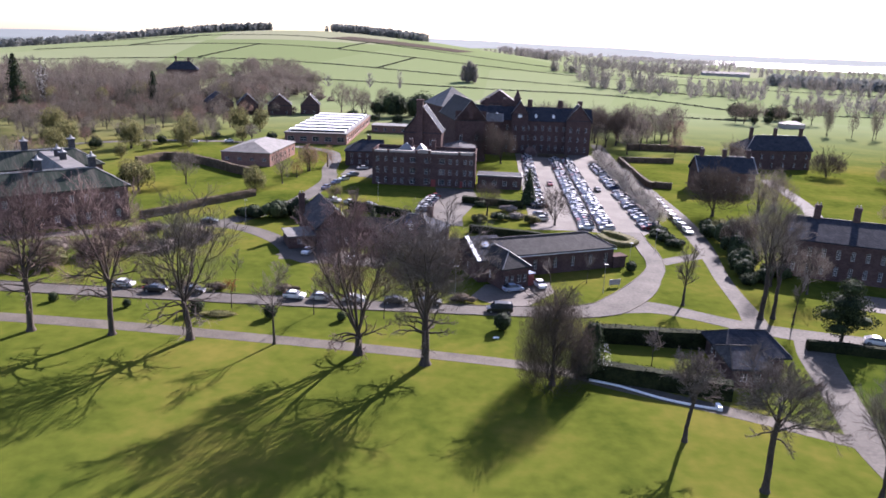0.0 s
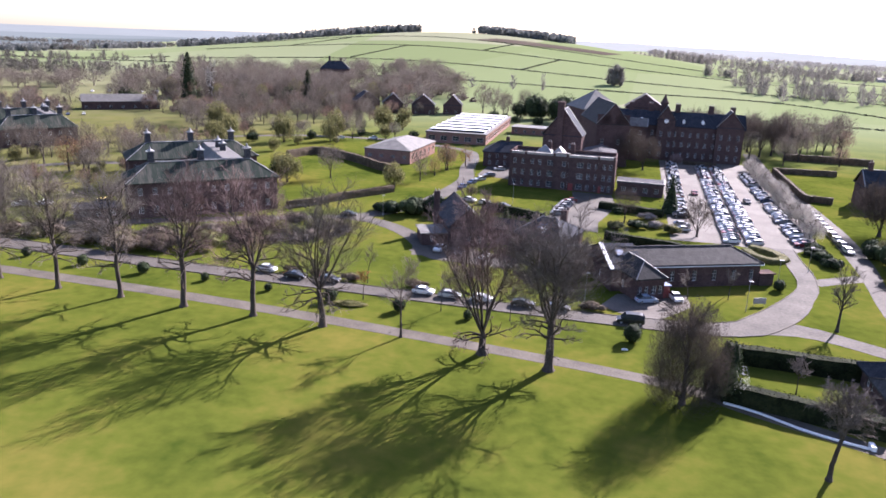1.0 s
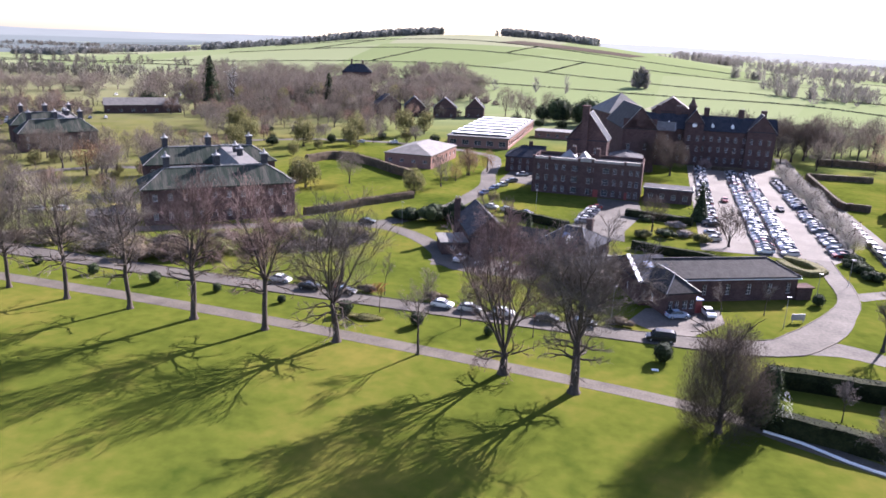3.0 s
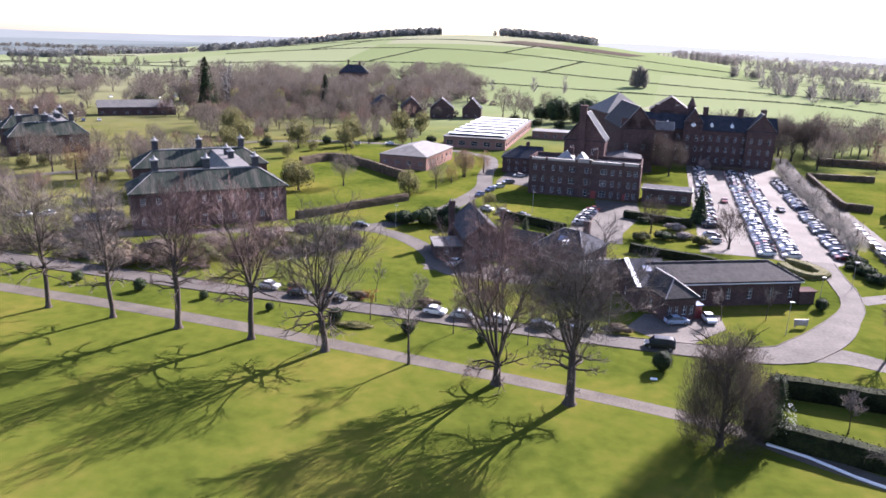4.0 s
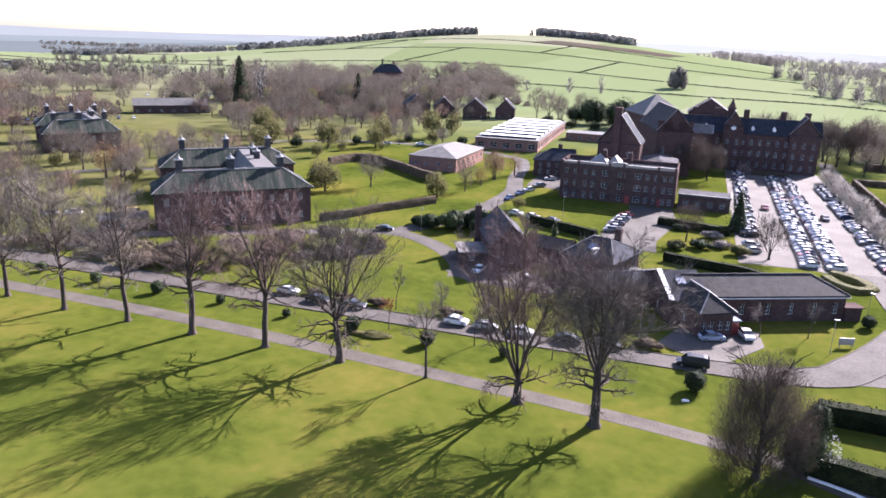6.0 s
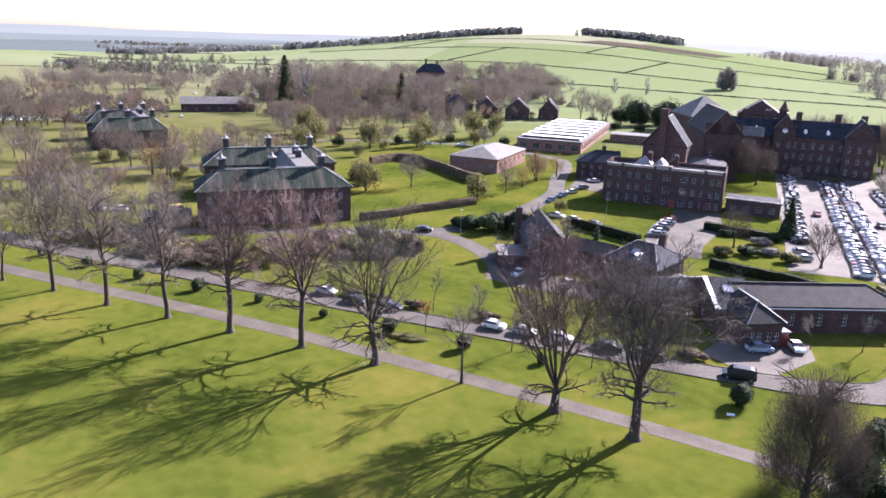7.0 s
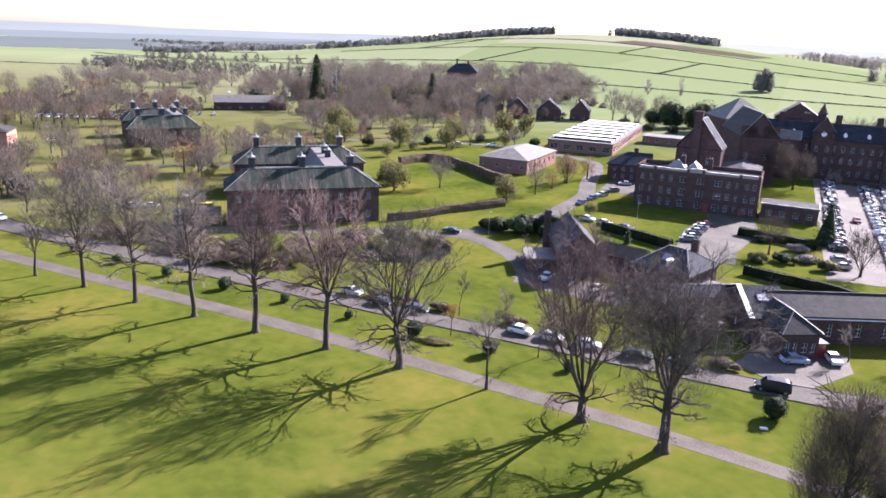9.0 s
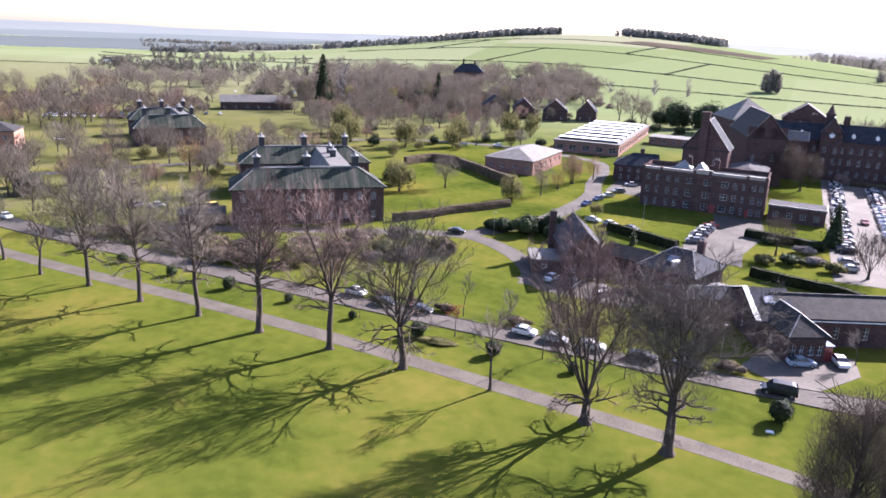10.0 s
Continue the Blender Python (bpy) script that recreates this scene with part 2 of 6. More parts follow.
class Shape:
    """Vertices and faces gathered piece by piece."""

    def __init__(self):
        self.v, self.f = [], []

    def face(self, *pts):
        k = len(self.v)
        self.v += pts
        self.f.append(tuple(range(k, k + len(pts))))

    def box(self, x0, y0, z0, x1, y1, z1):
        k = len(self.v)
        self.v += [(x, y, z) for z in (z0, z1) for y in (y0, y1) for x in (x0, x1)]
        self.f += [tuple(k + i for i in q) for q in ((0, 2, 3, 1), (4, 5, 7, 6), (0, 1, 5, 4), (2, 6, 7, 3), (0, 4, 6, 2), (1, 3, 7, 5))]

    def beam(self, p, q, w, h):
        """A bar of width w and height h from p to q, standing on that line."""
        p, q = Vector(p), Vector(q)
        d = (q - p).normalized()
        s = d.cross(Vector((0, 0, 1)))
        s = (s.normalized() if s.length > 1e-4 else Vector((1, 0, 0))) * w / 2
        u = s.cross(d).normalized() * h
        k = len(self.v)
        for e in (p, q):
            self.v += [tuple(e - s), tuple(e + s), tuple(e + s + u), tuple(e - s + u)]
        self.f += [tuple(k + i for i in c) for c in ((0, 1, 2, 3), (7, 6, 5, 4), (0, 4, 5, 1), (1, 5, 6, 2), (2, 6, 7, 3), (3, 7, 4, 0))]

    def ring(self, x, y, z0, z1, r0, r1, n=8):
        k = len(self.v)
        for z, r in ((z0, r0), (z1, r1)):
            self.v += [(x + r * math.cos(2 * math.pi * i / n), y + r * math.sin(2 * math.pi * i / n), z) for i in range(n)]
        self.f += [(k + i, k + (i + 1) % n, k + n + (i + 1) % n, k + n + i) for i in range(n)]
        self.f += [tuple(range(k + n, k + 2 * n)), tuple(range(k + n - 1, k - 1, -1))]

    def mesh(self, name, mat):
        return mesh_of(name, self.v, self.f, mat)

    def under(self, name, mat, parent, label=""):
        return child(name, self.mesh(name, mat), parent, None, label)


# ---- ground ----
def smooth(a, b, x):
    t = min(1.0, max(0.0, (x - a) / (b - a)))
    return t * t * (3 - 2 * t)


def ground_z(x, y):
    """Level round the houses; a broad green hill rises behind them and far ridges close the view."""
    ridge = 62 * math.exp(-(((x + 330 + 0.05 * (y - 1400)) / 430) ** 2)) * smooth(430, 1450, y)
    if y > 1450:
        ridge *= math.exp(-(((y - 1450) / 600) ** 2))
    east = 26 * math.exp(-(((x - 60) / 420) ** 2)) * smooth(1500, 3000, y) * smooth(4600, 3400, y)
    return ridge + east + 1.2 * smooth(500, 1200, y) * math.sin(x / 130 + 1) * math.sin(y / 170)


def ground():
    def steps(knots):
        out = []
        for a, b, s in knots:
            out += [a + (b - a) * i / max(1, round((b - a) / s)) for i in range(max(1, round((b - a) / s)))]
        return out + [knots[-1][1]]

    xs = steps([(-8000, -4800, 400), (-4800, -1600, 160), (-1600, 800, 40), (800, 4800, 160), (4800, 8000, 400)])
    ys = steps([(-800, 0, 100), (0, 420, 42), (420, 2000, 40), (2000, 4900, 100), (4900, 9000, 400)])
    v = [(x, y, ground_z(x, y)) for y in ys for x in xs]
    w = len(xs)
    f = [(j * w + i, j * w + i + 1, (j + 1) * w + i + 1, (j + 1) * w + i) for j in range(len(ys) - 1) for i in range(w - 1)]
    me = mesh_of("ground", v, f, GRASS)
    for p in me.polygons:
        p.use_smooth = True
    tagged(new("ground", me), "mown bright green lawn running into pasture fields", "ground", kind="structure")


ground()


def spline(pts, step=3.0):
    """A smooth line through the points, as a list of points about step apart."""
    out = []
    p = [pts[0], *pts, pts[-1]]
    for i in range(1, len(p) - 2):
        n = max(2, int(math.dist(p[i], p[i + 1]) / step))
        for k in range(n):
            t = k / n
            out.append(tuple(0.5 * (2 * p[i][c] + (p[i + 1][c] - p[i - 1][c]) * t + (2 * p[i - 1][c] - 5 * p[i][c] + 4 * p[i + 1][c] - p[i + 2][c]) * t * t
                             + (3 * p[i][c] - p[i - 1][c] - 3 * p[i + 1][c] + p[i + 2][c]) * t ** 3) for c in range(len(p[i]))))
    out.append(tuple(pts[-1]))
    return out


def ribbon(name, pts, width, z, mat, label, category, kerb=0.0):
    """A road or path along a line of (x, y) or (x, y, width); with kerb, a raised edge on both sides."""
    rows = spline([(p[0], p[1], p[2] if len(p) > 2 else width) for p in pts])
    s, k = Shape(), Shape()
    left, right = [], []
    for i, (x, y, w) in enumerate(rows):
        a, b = rows[max(0, i - 1)], rows[min(len(rows) - 1, i + 1)]
        d = Vector((b[0] - a[0], b[1] - a[1])).normalized()
        left.append((x - d.y * w / 2, y + d.x * w / 2))
        right.append((x + d.y * w / 2, y - d.x * w / 2))
    for i in range(len(rows) - 1):
        q = (right[i], right[i + 1], left[i + 1], left[i])
        s.face(*[(x, y, z) for x, y in q])
        s.face(*[(x, y, -0.1) for x, y in (right[i], right[i + 1])], *[(x, y, z) for x, y in (right[i + 1], right[i])])
        s.face(*[(x, y, z) for x, y in (left[i], left[i + 1])], *[(x, y, -0.1) for x, y in (left[i + 1], left[i])])
        if kerb:
            for e in (left, right):
                k.beam((*e[i], z), (*e[i + 1], z), 0.14, kerb)
    road = tagged(new(name, s.mesh(name, mat)), label, category, kind="structure")
    if kerb:
        k.under("kerb", PATHWAY, road, "grey concrete kerb")
    return road


def slab(name, pts, z, mat, label, category):
    s = Shape()
    s.face(*[(x, y, z) for x, y in pts])
    for i in range(len(pts)):
        a, b = pts[i], pts[(i + 1) % len(pts)]
        s.face((*a, -0.1), (*b, -0.1), (*b, z), (*a, z))
    return tagged(new(name, s.mesh(name, mat)), label, category, kind="structure")


ribbon("path", [(-260, 112), (-200, 106), (-146, 101.6), (-81, 100.2, 3.6), (-40, 97.5, 3.4), (8, 92.3, 3.0), (22, 86.9, 3.0), (36, 81.0, 3.0), (44, 77.4, 3.0), (51, 74, 3.0)], 3.6, 0.02, PATHWAY, "pale grey asphalt footpath across the lawn", "path")
ribbon("road", [(-300, 140), (-235, 127, 8), (-170, 117.5, 7), (-100, 115.2, 5.5), (-45, 114.6, 5), (2, 115, 5), (23, 117.6, 6.5), (30.3, 124.2, 7), (35.6, 132.5, 6.4), (39.1, 140.2, 4.8), (41.6, 146.2, 4.2), (42.9, 153, 4.0), (43.2, 160, 4.6), (43, 169, 4.4), (42.4, 180, 6)], 5.5, 0.05, ASPHALT, "worn grey asphalt drive with parked cars", "road", 0.1)
ribbon("road_2", [(26, 119.5, 6), (34, 121.5, 6.5), (41, 119, 5), (48.6, 114.6, 5), (58, 111, 6), (75, 107, 7), (100, 104, 7)], 6, 0.035, ASPHALT, "grey asphalt side road by the lodge", "road")
ribbon("road_3", [(62, 112, 7), (58, 102, 6), (56, 92, 5.5), (54, 82, 5), (52.5, 72, 5), (53, 55, 5)], 7, 0.028, ASPHALT, "asphalt lane beside the lodge", "road")
ribbon("road_4", [(52.5, 112, 5), (53.8, 122, 4), (54.3, 131, 3.6), (55.2, 142, 3.6), (57, 155, 4), (58.8, 170, 5), (60.5, 200), (59.5, 250), (58, 300), (60, 360)], 6, 0.03, ASPHALT, "pale lane beside the car park", "road")
ribbon("road_8", [(44, 152, 4), (49, 155.5, 4), (56, 160, 4)], 4, 0.024, ASPHALT, "short asphalt link between the lanes", "road")
ribbon("road_5", [(-150, 122), (-125, 138), (-84, 161), (-69, 167.5), (-60, 166), (-50, 158.5), (-43, 149), (-41, 141)], 5, 0.03, ASPHALT, "curving asphalt driveway over the lawn", "road")
ribbon("road_6", [(-69, 167.5), (-61, 180), (-55.5, 194), (-53, 212), (-52, 235), (-56.5, 258), (-60, 285), (-70, 305), (-110, 318), (-150, 312), (-180, 290)], 5.5, 0.038, ASPHALT, "pale drive past the three-storey block", "road")
ribbon("road_7", [(-260, 135), (-215, 160), (-195, 195), (-180, 209), (-150, 215)], 5, 0.03, ASPHALT, "narrow park road among trees", "road")
ribbon("road_9", [(114, 275), (112.5, 258), (110.5, 238), (108, 222), (103, 204)], 5, 0.03, ASPHALT, "pale lane beside the east houses", "road")
slab("car_park", [(15.5, 178), (30, 179), (40, 176), (45.5, 177), (53, 187), (54, 232), (52, 322), (17, 318), (16, 240)], 0.045, GRAVEL, "pale gravelled car park full of cars", "car park")
slab("forecourt", [(-45, 144), (-38, 139), (-20, 138), (-18, 146), (-40, 152)], 0.055, ASPHALT, "grey asphalt forecourt of the cottages", "pavement")
slab("forecourt_2", [(4, 119), (10.5, 117.5), (17, 127), (16.5, 134), (3, 130), (0, 122)], 0.062, GRAVEL, "pale gravel forecourt by the wing", "pavement")
slab("forecourt_3", [(-17, 180), (-3, 178), (-3.5, 189), (1, 212), (-1, 230), (-14, 230.5), (-12.5, 217), (-17.5, 206), (-17.5, 193)], 0.045, ASPHALT, "pale asphalt yard before the block", "pavement")
slab("yard", [(-50, 246), (-38, 243), (-30, 285), (-50, 290)], 0.042, ASPHALT, "asphalt yard behind the block", "pavement")
slab("car_park_2", [(-392, 448), (-372, 438), (-318, 478), (-322, 500), (-345, 503)], 0.04, GRAVEL, "distant pale car park among trees", "car park")
slab("terrace", [(76, 126), (100, 118), (104, 128), (79, 136)], 0.04, GRAVEL, "pale gravel terrace before a large house", "pavement")


# ---- houses ----
WINDOWS = {}


def window(parent, m, w, h, bars=(1, 1), label="white-framed sash window", frame_mat=None):
    """A framed window, origin at its lower left corner, facing -y; frame and pane shared between alike windows."""
    key = (round(w, 2), round(h, 2), bars, (frame_mat or SASH).name)
    if key not in WINDOWS:
        s = Shape()
        b = 0.08
        mid_x = [w * (i + 1) / (bars[0] + 1) for i in range(bars[0])]
        mid_z = [h * (i + 1) / (bars[1] + 1) for i in range(bars[1])]
        xs = sorted([-0.1, 0, b, w - b, w, w + 0.1] + [x + e for x in mid_x for e in (-0.03, 0.03)])
        zs = sorted([-0.12, 0, b, h - b, h] + [z + e for z in mid_z for e in (-0.035, 0.035)])

        def solid(i, j):
            if not (0 <= i < len(xs) - 1 and 0 <= j < len(zs) - 1):
                return False
            x, z = (xs[i] + xs[i + 1]) / 2, (zs[j] + zs[j + 1]) / 2
            if z < 0:
                return True
            if not 0 < x < w:
                return False
            return x < b or x > w - b or z < b or z > h - b or any(abs(x - q) < 0.03 for q in mid_x) or any(abs(z - q) < 0.035 for q in mid_z)

        at = {}

        def corner(i, j, k):
            if (i, j, k) not in at:
                at[i, j, k] = len(s.v)
                s.v.append((xs[i], (-0.03 if j < 2 else 0.0) if k == 0 else 0.1, zs[j]))
            return at[i, j, k]

        for i in range(len(xs) - 1):
            for j in range(len(zs) - 1):
                if not solid(i, j):
                    continue
                c = [(i, j), (i + 1, j), (i + 1, j + 1), (i, j + 1)]
                s.f.append(tuple(corner(a, e, 0) for a, e in c))
                s.f.append(tuple(corner(a, e, 1) for a, e in c[::-1]))
                for (a, e), (g, o), (di, dj) in ((c[0], c[1], (0, -1)), (c[1], c[2], (1, 0)), (c[2], c[3], (0, 1)), (c[3], c[0], (-1, 0))):
                    if not solid(i + di, j + dj):
                        s.f.append((corner(a, e, 0), corner(a, e, 1), corner(g, o, 1), corner(g, o, 0)))
        p = Shape()
        p.box(0.05, 0.045, 0.05, w - 0.05, 0.06, h - 0.05)
        WINDOWS[key] = (s.mesh("window", frame_mat or SASH), p.mesh("pane", GLASS))
    fr, pn = WINDOWS[key]
    ob = child("window", fr, parent, m, label)
    child("pane", pn, ob)
    return ob


def wall(parent, p, q, z0, z1, holes, mat, thick=0.45, bars=(1, 1), gable=None, frame_mat=None):
    """An upright wall from p to q seen from outside with p on the left. holes: (s, z, w, h) openings that go right through, each with its window."""
    p, q = Vector((*p, 0)), Vector((*q, 0))
    d = (q - p).normalized()
    n = Vector((-d.y, d.x, 0))
    length = (q - p).length
    s = Shape()

    def at(a, z, depth):
        return tuple(p + d * a + n * depth + Vector((0, 0, z)))

    xs = sorted({0.0, length, *[h[0] for h in holes], *[h[0] + h[2] for h in holes]})
    zs = sorted({z0, z1, *[h[1] for h in holes], *[h[1] + h[3] for h in holes]})
    for a, b in zip(xs, xs[1:]):
        for c, e in zip(zs, zs[1:]):
            if any(h[0] <= (a + b) / 2 <= h[0] + h[2] and h[1] <= (c + e) / 2 <= h[1] + h[3] for h in holes):
                continue
            s.face(at(a, c, 0), at(b, c, 0), at(b, e, 0), at(a, e, 0))
            s.face(at(a, c, thick), at(a, e, thick), at(b, e, thick), at(b, c, thick))
    for x, z, w, h in holes:
        c = [(x, z), (x + w, z), (x + w, z + h), (x, z + h)]
        for (a, e), (b, g) in zip(c, c[1:] + c[:1]):
            s.face(at(a, e, 0), at(a, e, thick), at(b, g, thick), at(b, g, 0))
    c = [(0, z0), (length, z0), (length, z1), (0, z1)]
    for (a, e), (b, g) in zip(c, c[1:] + c[:1]):
        s.face(at(a, e, 0), at(b, g, 0), at(b, g, thick), at(a, e, thick))
    if gable:
        for k in (0, thick):
            s.face(at(0, z1, k), at(length, z1, k), at(length / 2, gable, k))
        s.face(at(0, z1, 0), at(0, z1, thick), at(length / 2, gable, thick), at(length / 2, gable, 0))
        s.face(at(length, z1, thick), at(length, z1, 0), at(length / 2, gable, 0), at(length / 2, gable, thick))
    s.under("wall", mat, parent)
    turn = Matrix(((d.x, n.x, 0, 0), (d.y, n.y, 0, 0), (0, 0, 1, 0), (0, 0, 0, 1)))
    for x, z, w, h in holes:
        window(parent, Matrix.Translation(at(x, z, 0.16)) @ turn, w, h, bars, "", frame_mat)


def rows_of(length, n, z, w, h, margin=1.5, skip=()):
    """n windows evenly along a wall at height z."""
    step = (length - 2 * margin - w) / max(1, n - 1)
    return [(margin + i * step, z, w, h) for i in range(n) if i not in skip]


def four_walls(parent, u0, v0, u1, v1, z1, mat, front=(), right=(), rear=(), left=(), z0=0.0, bars=(1, 1), frame_mat=None, skip=""):
    t = 0.45
    if "f" not in skip:
        wall(parent, (u0, v0), (u1, v0), z0, z1, list(front), mat, t, bars, None, frame_mat)
    if "b" not in skip:
        wall(parent, (u1, v1), (u0, v1), z0, z1, list(rear), mat, t, bars, None, frame_mat)
    if "r" not in skip:
        wall(parent, (u1, v0 + t), (u1, v1 - t), z0, z1, list(right), mat, t, bars, None, frame_mat)
    if "l" not in skip:
        wall(parent, (u0, v1 - t), (u0, v0 + t), z0, z1, list(left), mat, t, bars, None, frame_mat)


def roof(parent, u0, v0, u1, v1, z0, z1, mat, axis="u", hips=(True, True), over=0.5, flat=0.0, ridge_mat=None, lap=0.28, hip_run=None):
    """A roof with its ridge along u or v, hipped or gabled at either end, with eaves thickness and ridge caps."""
    a0, b0, a1, b1 = (u0, v0, u1, v1) if axis == "u" else (v0, u0, v1, u1)
    a0, a1, b0, b1 = a0 - over, a1 + over, b0 - over, b1 + over
    half = (b1 - b0) / 2 - flat / 2
    run = hip_run if hip_run is not None else half
    ra, rb = a0 + (run if hips[0] else 0), a1 - (run if hips[1] else 0)
    if ra > rb:
        ra = rb = (ra + rb) / 2
    bm0, bm1 = (b0 + b1) / 2 - flat / 2, (b0 + b1) / 2 + flat / 2

    def at(a, b, z):
        return (a, b, z) if axis == "u" else (b, a, z)

    s = Shape()
    lo = [at(a0, b0, z0), at(a1, b0, z0), at(a1, b1, z0), at(a0, b1, z0)]
    up = [at(a0, b0, z0 + lap), at(a1, b0, z0 + lap), at(a1, b1, z0 + lap), at(a0, b1, z0 + lap)]
    tops = [at(ra, bm0, z1), at(rb, bm0, z1), at(rb, bm1, z1), at(ra, bm1, z1)]
    for i in range(4):
        s.face(lo[i], lo[(i + 1) % 4], up[(i + 1) % 4], up[i])
        if (i == 1 and not hips[1]) or (i == 3 and not hips[0]):
            continue
        quad = [up[i], up[(i + 1) % 4], tops[(i + 1) % 4], tops[i]]
        s.face(*[c for k, c in enumerate(quad) if c not in quad[:k]])
    if flat:
        s.face(*tops)
    s.under("roof", mat, parent)
    if ridge_mat:
        r = Shape()
        if ra < rb:
            r.beam(tops[0], tops[1], 0.28, 0.12)
            if flat:
                r.beam(tops[3], tops[2], 0.28, 0.12)
        for i, e in ((0, 0), (1, 1), (2, 1), (3, 0)):
            r.beam(up[i], tops[i], 0.2 if hips[e] else 0.36, 0.08)
        r.under("ridge_cap", ridge_mat, parent, "pale lead ridge and hips")
    return at


def chimney(parent, u, v, z0, z1, w=1.4, d=0.9, mat=None, pots=2):
    s = Shape()
    s.box(u - w / 2, v - d / 2, z0, u + w / 2, v + d / 2, z1 - 0.5)
    s.box(u - w / 2 - 0.15, v - d / 2 - 0.15, z1 - 0.5, u + w / 2 + 0.15, v + d / 2 + 0.15, z1 - 0.3)
    s.box(u - w / 2 - 0.02, v - d / 2 - 0.02, z1 - 0.3, u + w / 2 + 0.02, v + d / 2 + 0.02, z1)
    ob = s.under("chimney", mat or SANDSTONE, parent)
    for i in range(pots):
        p = Shape()
        x = u + (i - (pots - 1) / 2) * w / pots
        p.ring(x, v, z1, z1 + 0.6, 0.16, 0.12)
        p.under("chimney_pot", STONE, ob, "pale clay chimney pot")


def urn_chimney(parent, u, v, z0, z1, r=0.75):
    """A square stack with a spreading pale cap, as on the villas."""
    s = Shape()
    s.box(u - r, v - r, z0, u + r, v + r, z1 - 0.9)
    ob = s.under("chimney", SLATE_MID, parent)
    c = Shape()
    k = r + 0.28
    c.box(u - k, v - k, z1 - 0.9, u + k, v + k, z1 - 0.65)
    c.ring(u, v, z1 - 0.65, z1 - 0.1, r * 1.1, 0.3)
    c.ring(u, v, z1 - 0.1, z1 + 0.6, 0.3, 0.14)
    c.under("chimney_cap", LEAD, ob, "pale spreading chimney cap")


def door(parent, m, w=1.2, h=2.2, mat=None):
    s = Shape()
    s.box(0, 0, 0, w, 0.08, h)
    s.box(0.12, -0.03, 0.2, w - 0.12, 0.0, h * 0.45)
    s.box(0.12, -0.03, h * 0.52, w - 0.12, 0.0, h - 0.15)
    child("door", s.mesh("door", mat or REDPAINT), parent, m, "panelled painted door")


def villa(name, m, label, L, D, gap, eave, top, mat_roof, n, shift=0.0, rear_len=None):
    """A double-pile villa: two hipped ranges joined by a link, with capped chimneys."""
    h = base(name, m, label, "house")
    front = [w for z in (1.2, eave - 3.0) for w in rows_of(L, n, z, 1.15, 1.9, 2.2)]
    side = [w for z in (1.2, eave - 3.0) for w in rows_of(D - 0.9, 3, z, 1.1, 1.9, 1.5)]
    four_walls(h, 0, 0, L, D, eave, SANDSTONE, front, side, (), side, bars=(1, 3))
    roof(h, 0, 0, L, D, eave, top, mat_roof, "u", over=0.6, ridge_mat=LEAD, flat=1.6)
    R = rear_len or L
    v0 = D + gap
    four_walls(h, shift, v0, shift + R, v0 + D, eave, SANDSTONE, rows_of(R, n - 2, eave - 3, 1.1, 1.9), side, rows_of(R, n, eave - 3, 1.1, 1.9), side, bars=(1, 3))
    roof(h, shift, v0, shift + R, v0 + D, eave, top, mat_roof, "u", over=0.6, ridge_mat=LEAD, flat=1.6)
    a, b = L * 0.6, L * 0.88
    four_walls(h, a, D + 0.02, b, v0 - 0.02, eave - 0.1, SANDSTONE, (), rows_of(gap - 0.9, 3, eave - 3, 1.1, 1.9), (), rows_of(gap - 0.9, 3, eave - 3, 1.1, 1.9), bars=(1, 3), skip="fb")
    roof(h, a, D * 0.45, b, v0 + D * 0.55, eave, top - 0.25, FELT, "v", (False, False), over=0.3, flat=(b - a) * 0.5)
    for u in (0.17, 0.5, 0.83):
        urn_chimney(h, L * u, D / 2, top - 1.5, top + 3.6, 0.78)
        urn_chimney(h, shift + R * u, v0 + D / 2, top - 1.5, top + 3.6, 0.78)
    urn_chimney(h, (a + b) / 2, D + gap * 0.45, top - 1.5, top + 2.6)
    urn_chimney(h, (a + b) / 2, D + gap * 0.75, top - 1.5, top + 2.6)
    door(h, turned(L * 0.42, -0.05, 0), 1.6, 2.6, SLATE_DARK)
    return h


villa("villa", turned(-119.8, 143.8, 41.8), "red sandstone villa with green slate hipped roofs and capped chimneys", 38.3, 13.5, 23, 9.0, 13.5, MOSSY, 10, 3.0)
villa("villa", turned(-234.0, 217.5, 53), "sandstone villa with grey-green slate roofs among bare trees", 28, 11, 18, 7.0, 12.0, MOSSY, 7, 1.0)


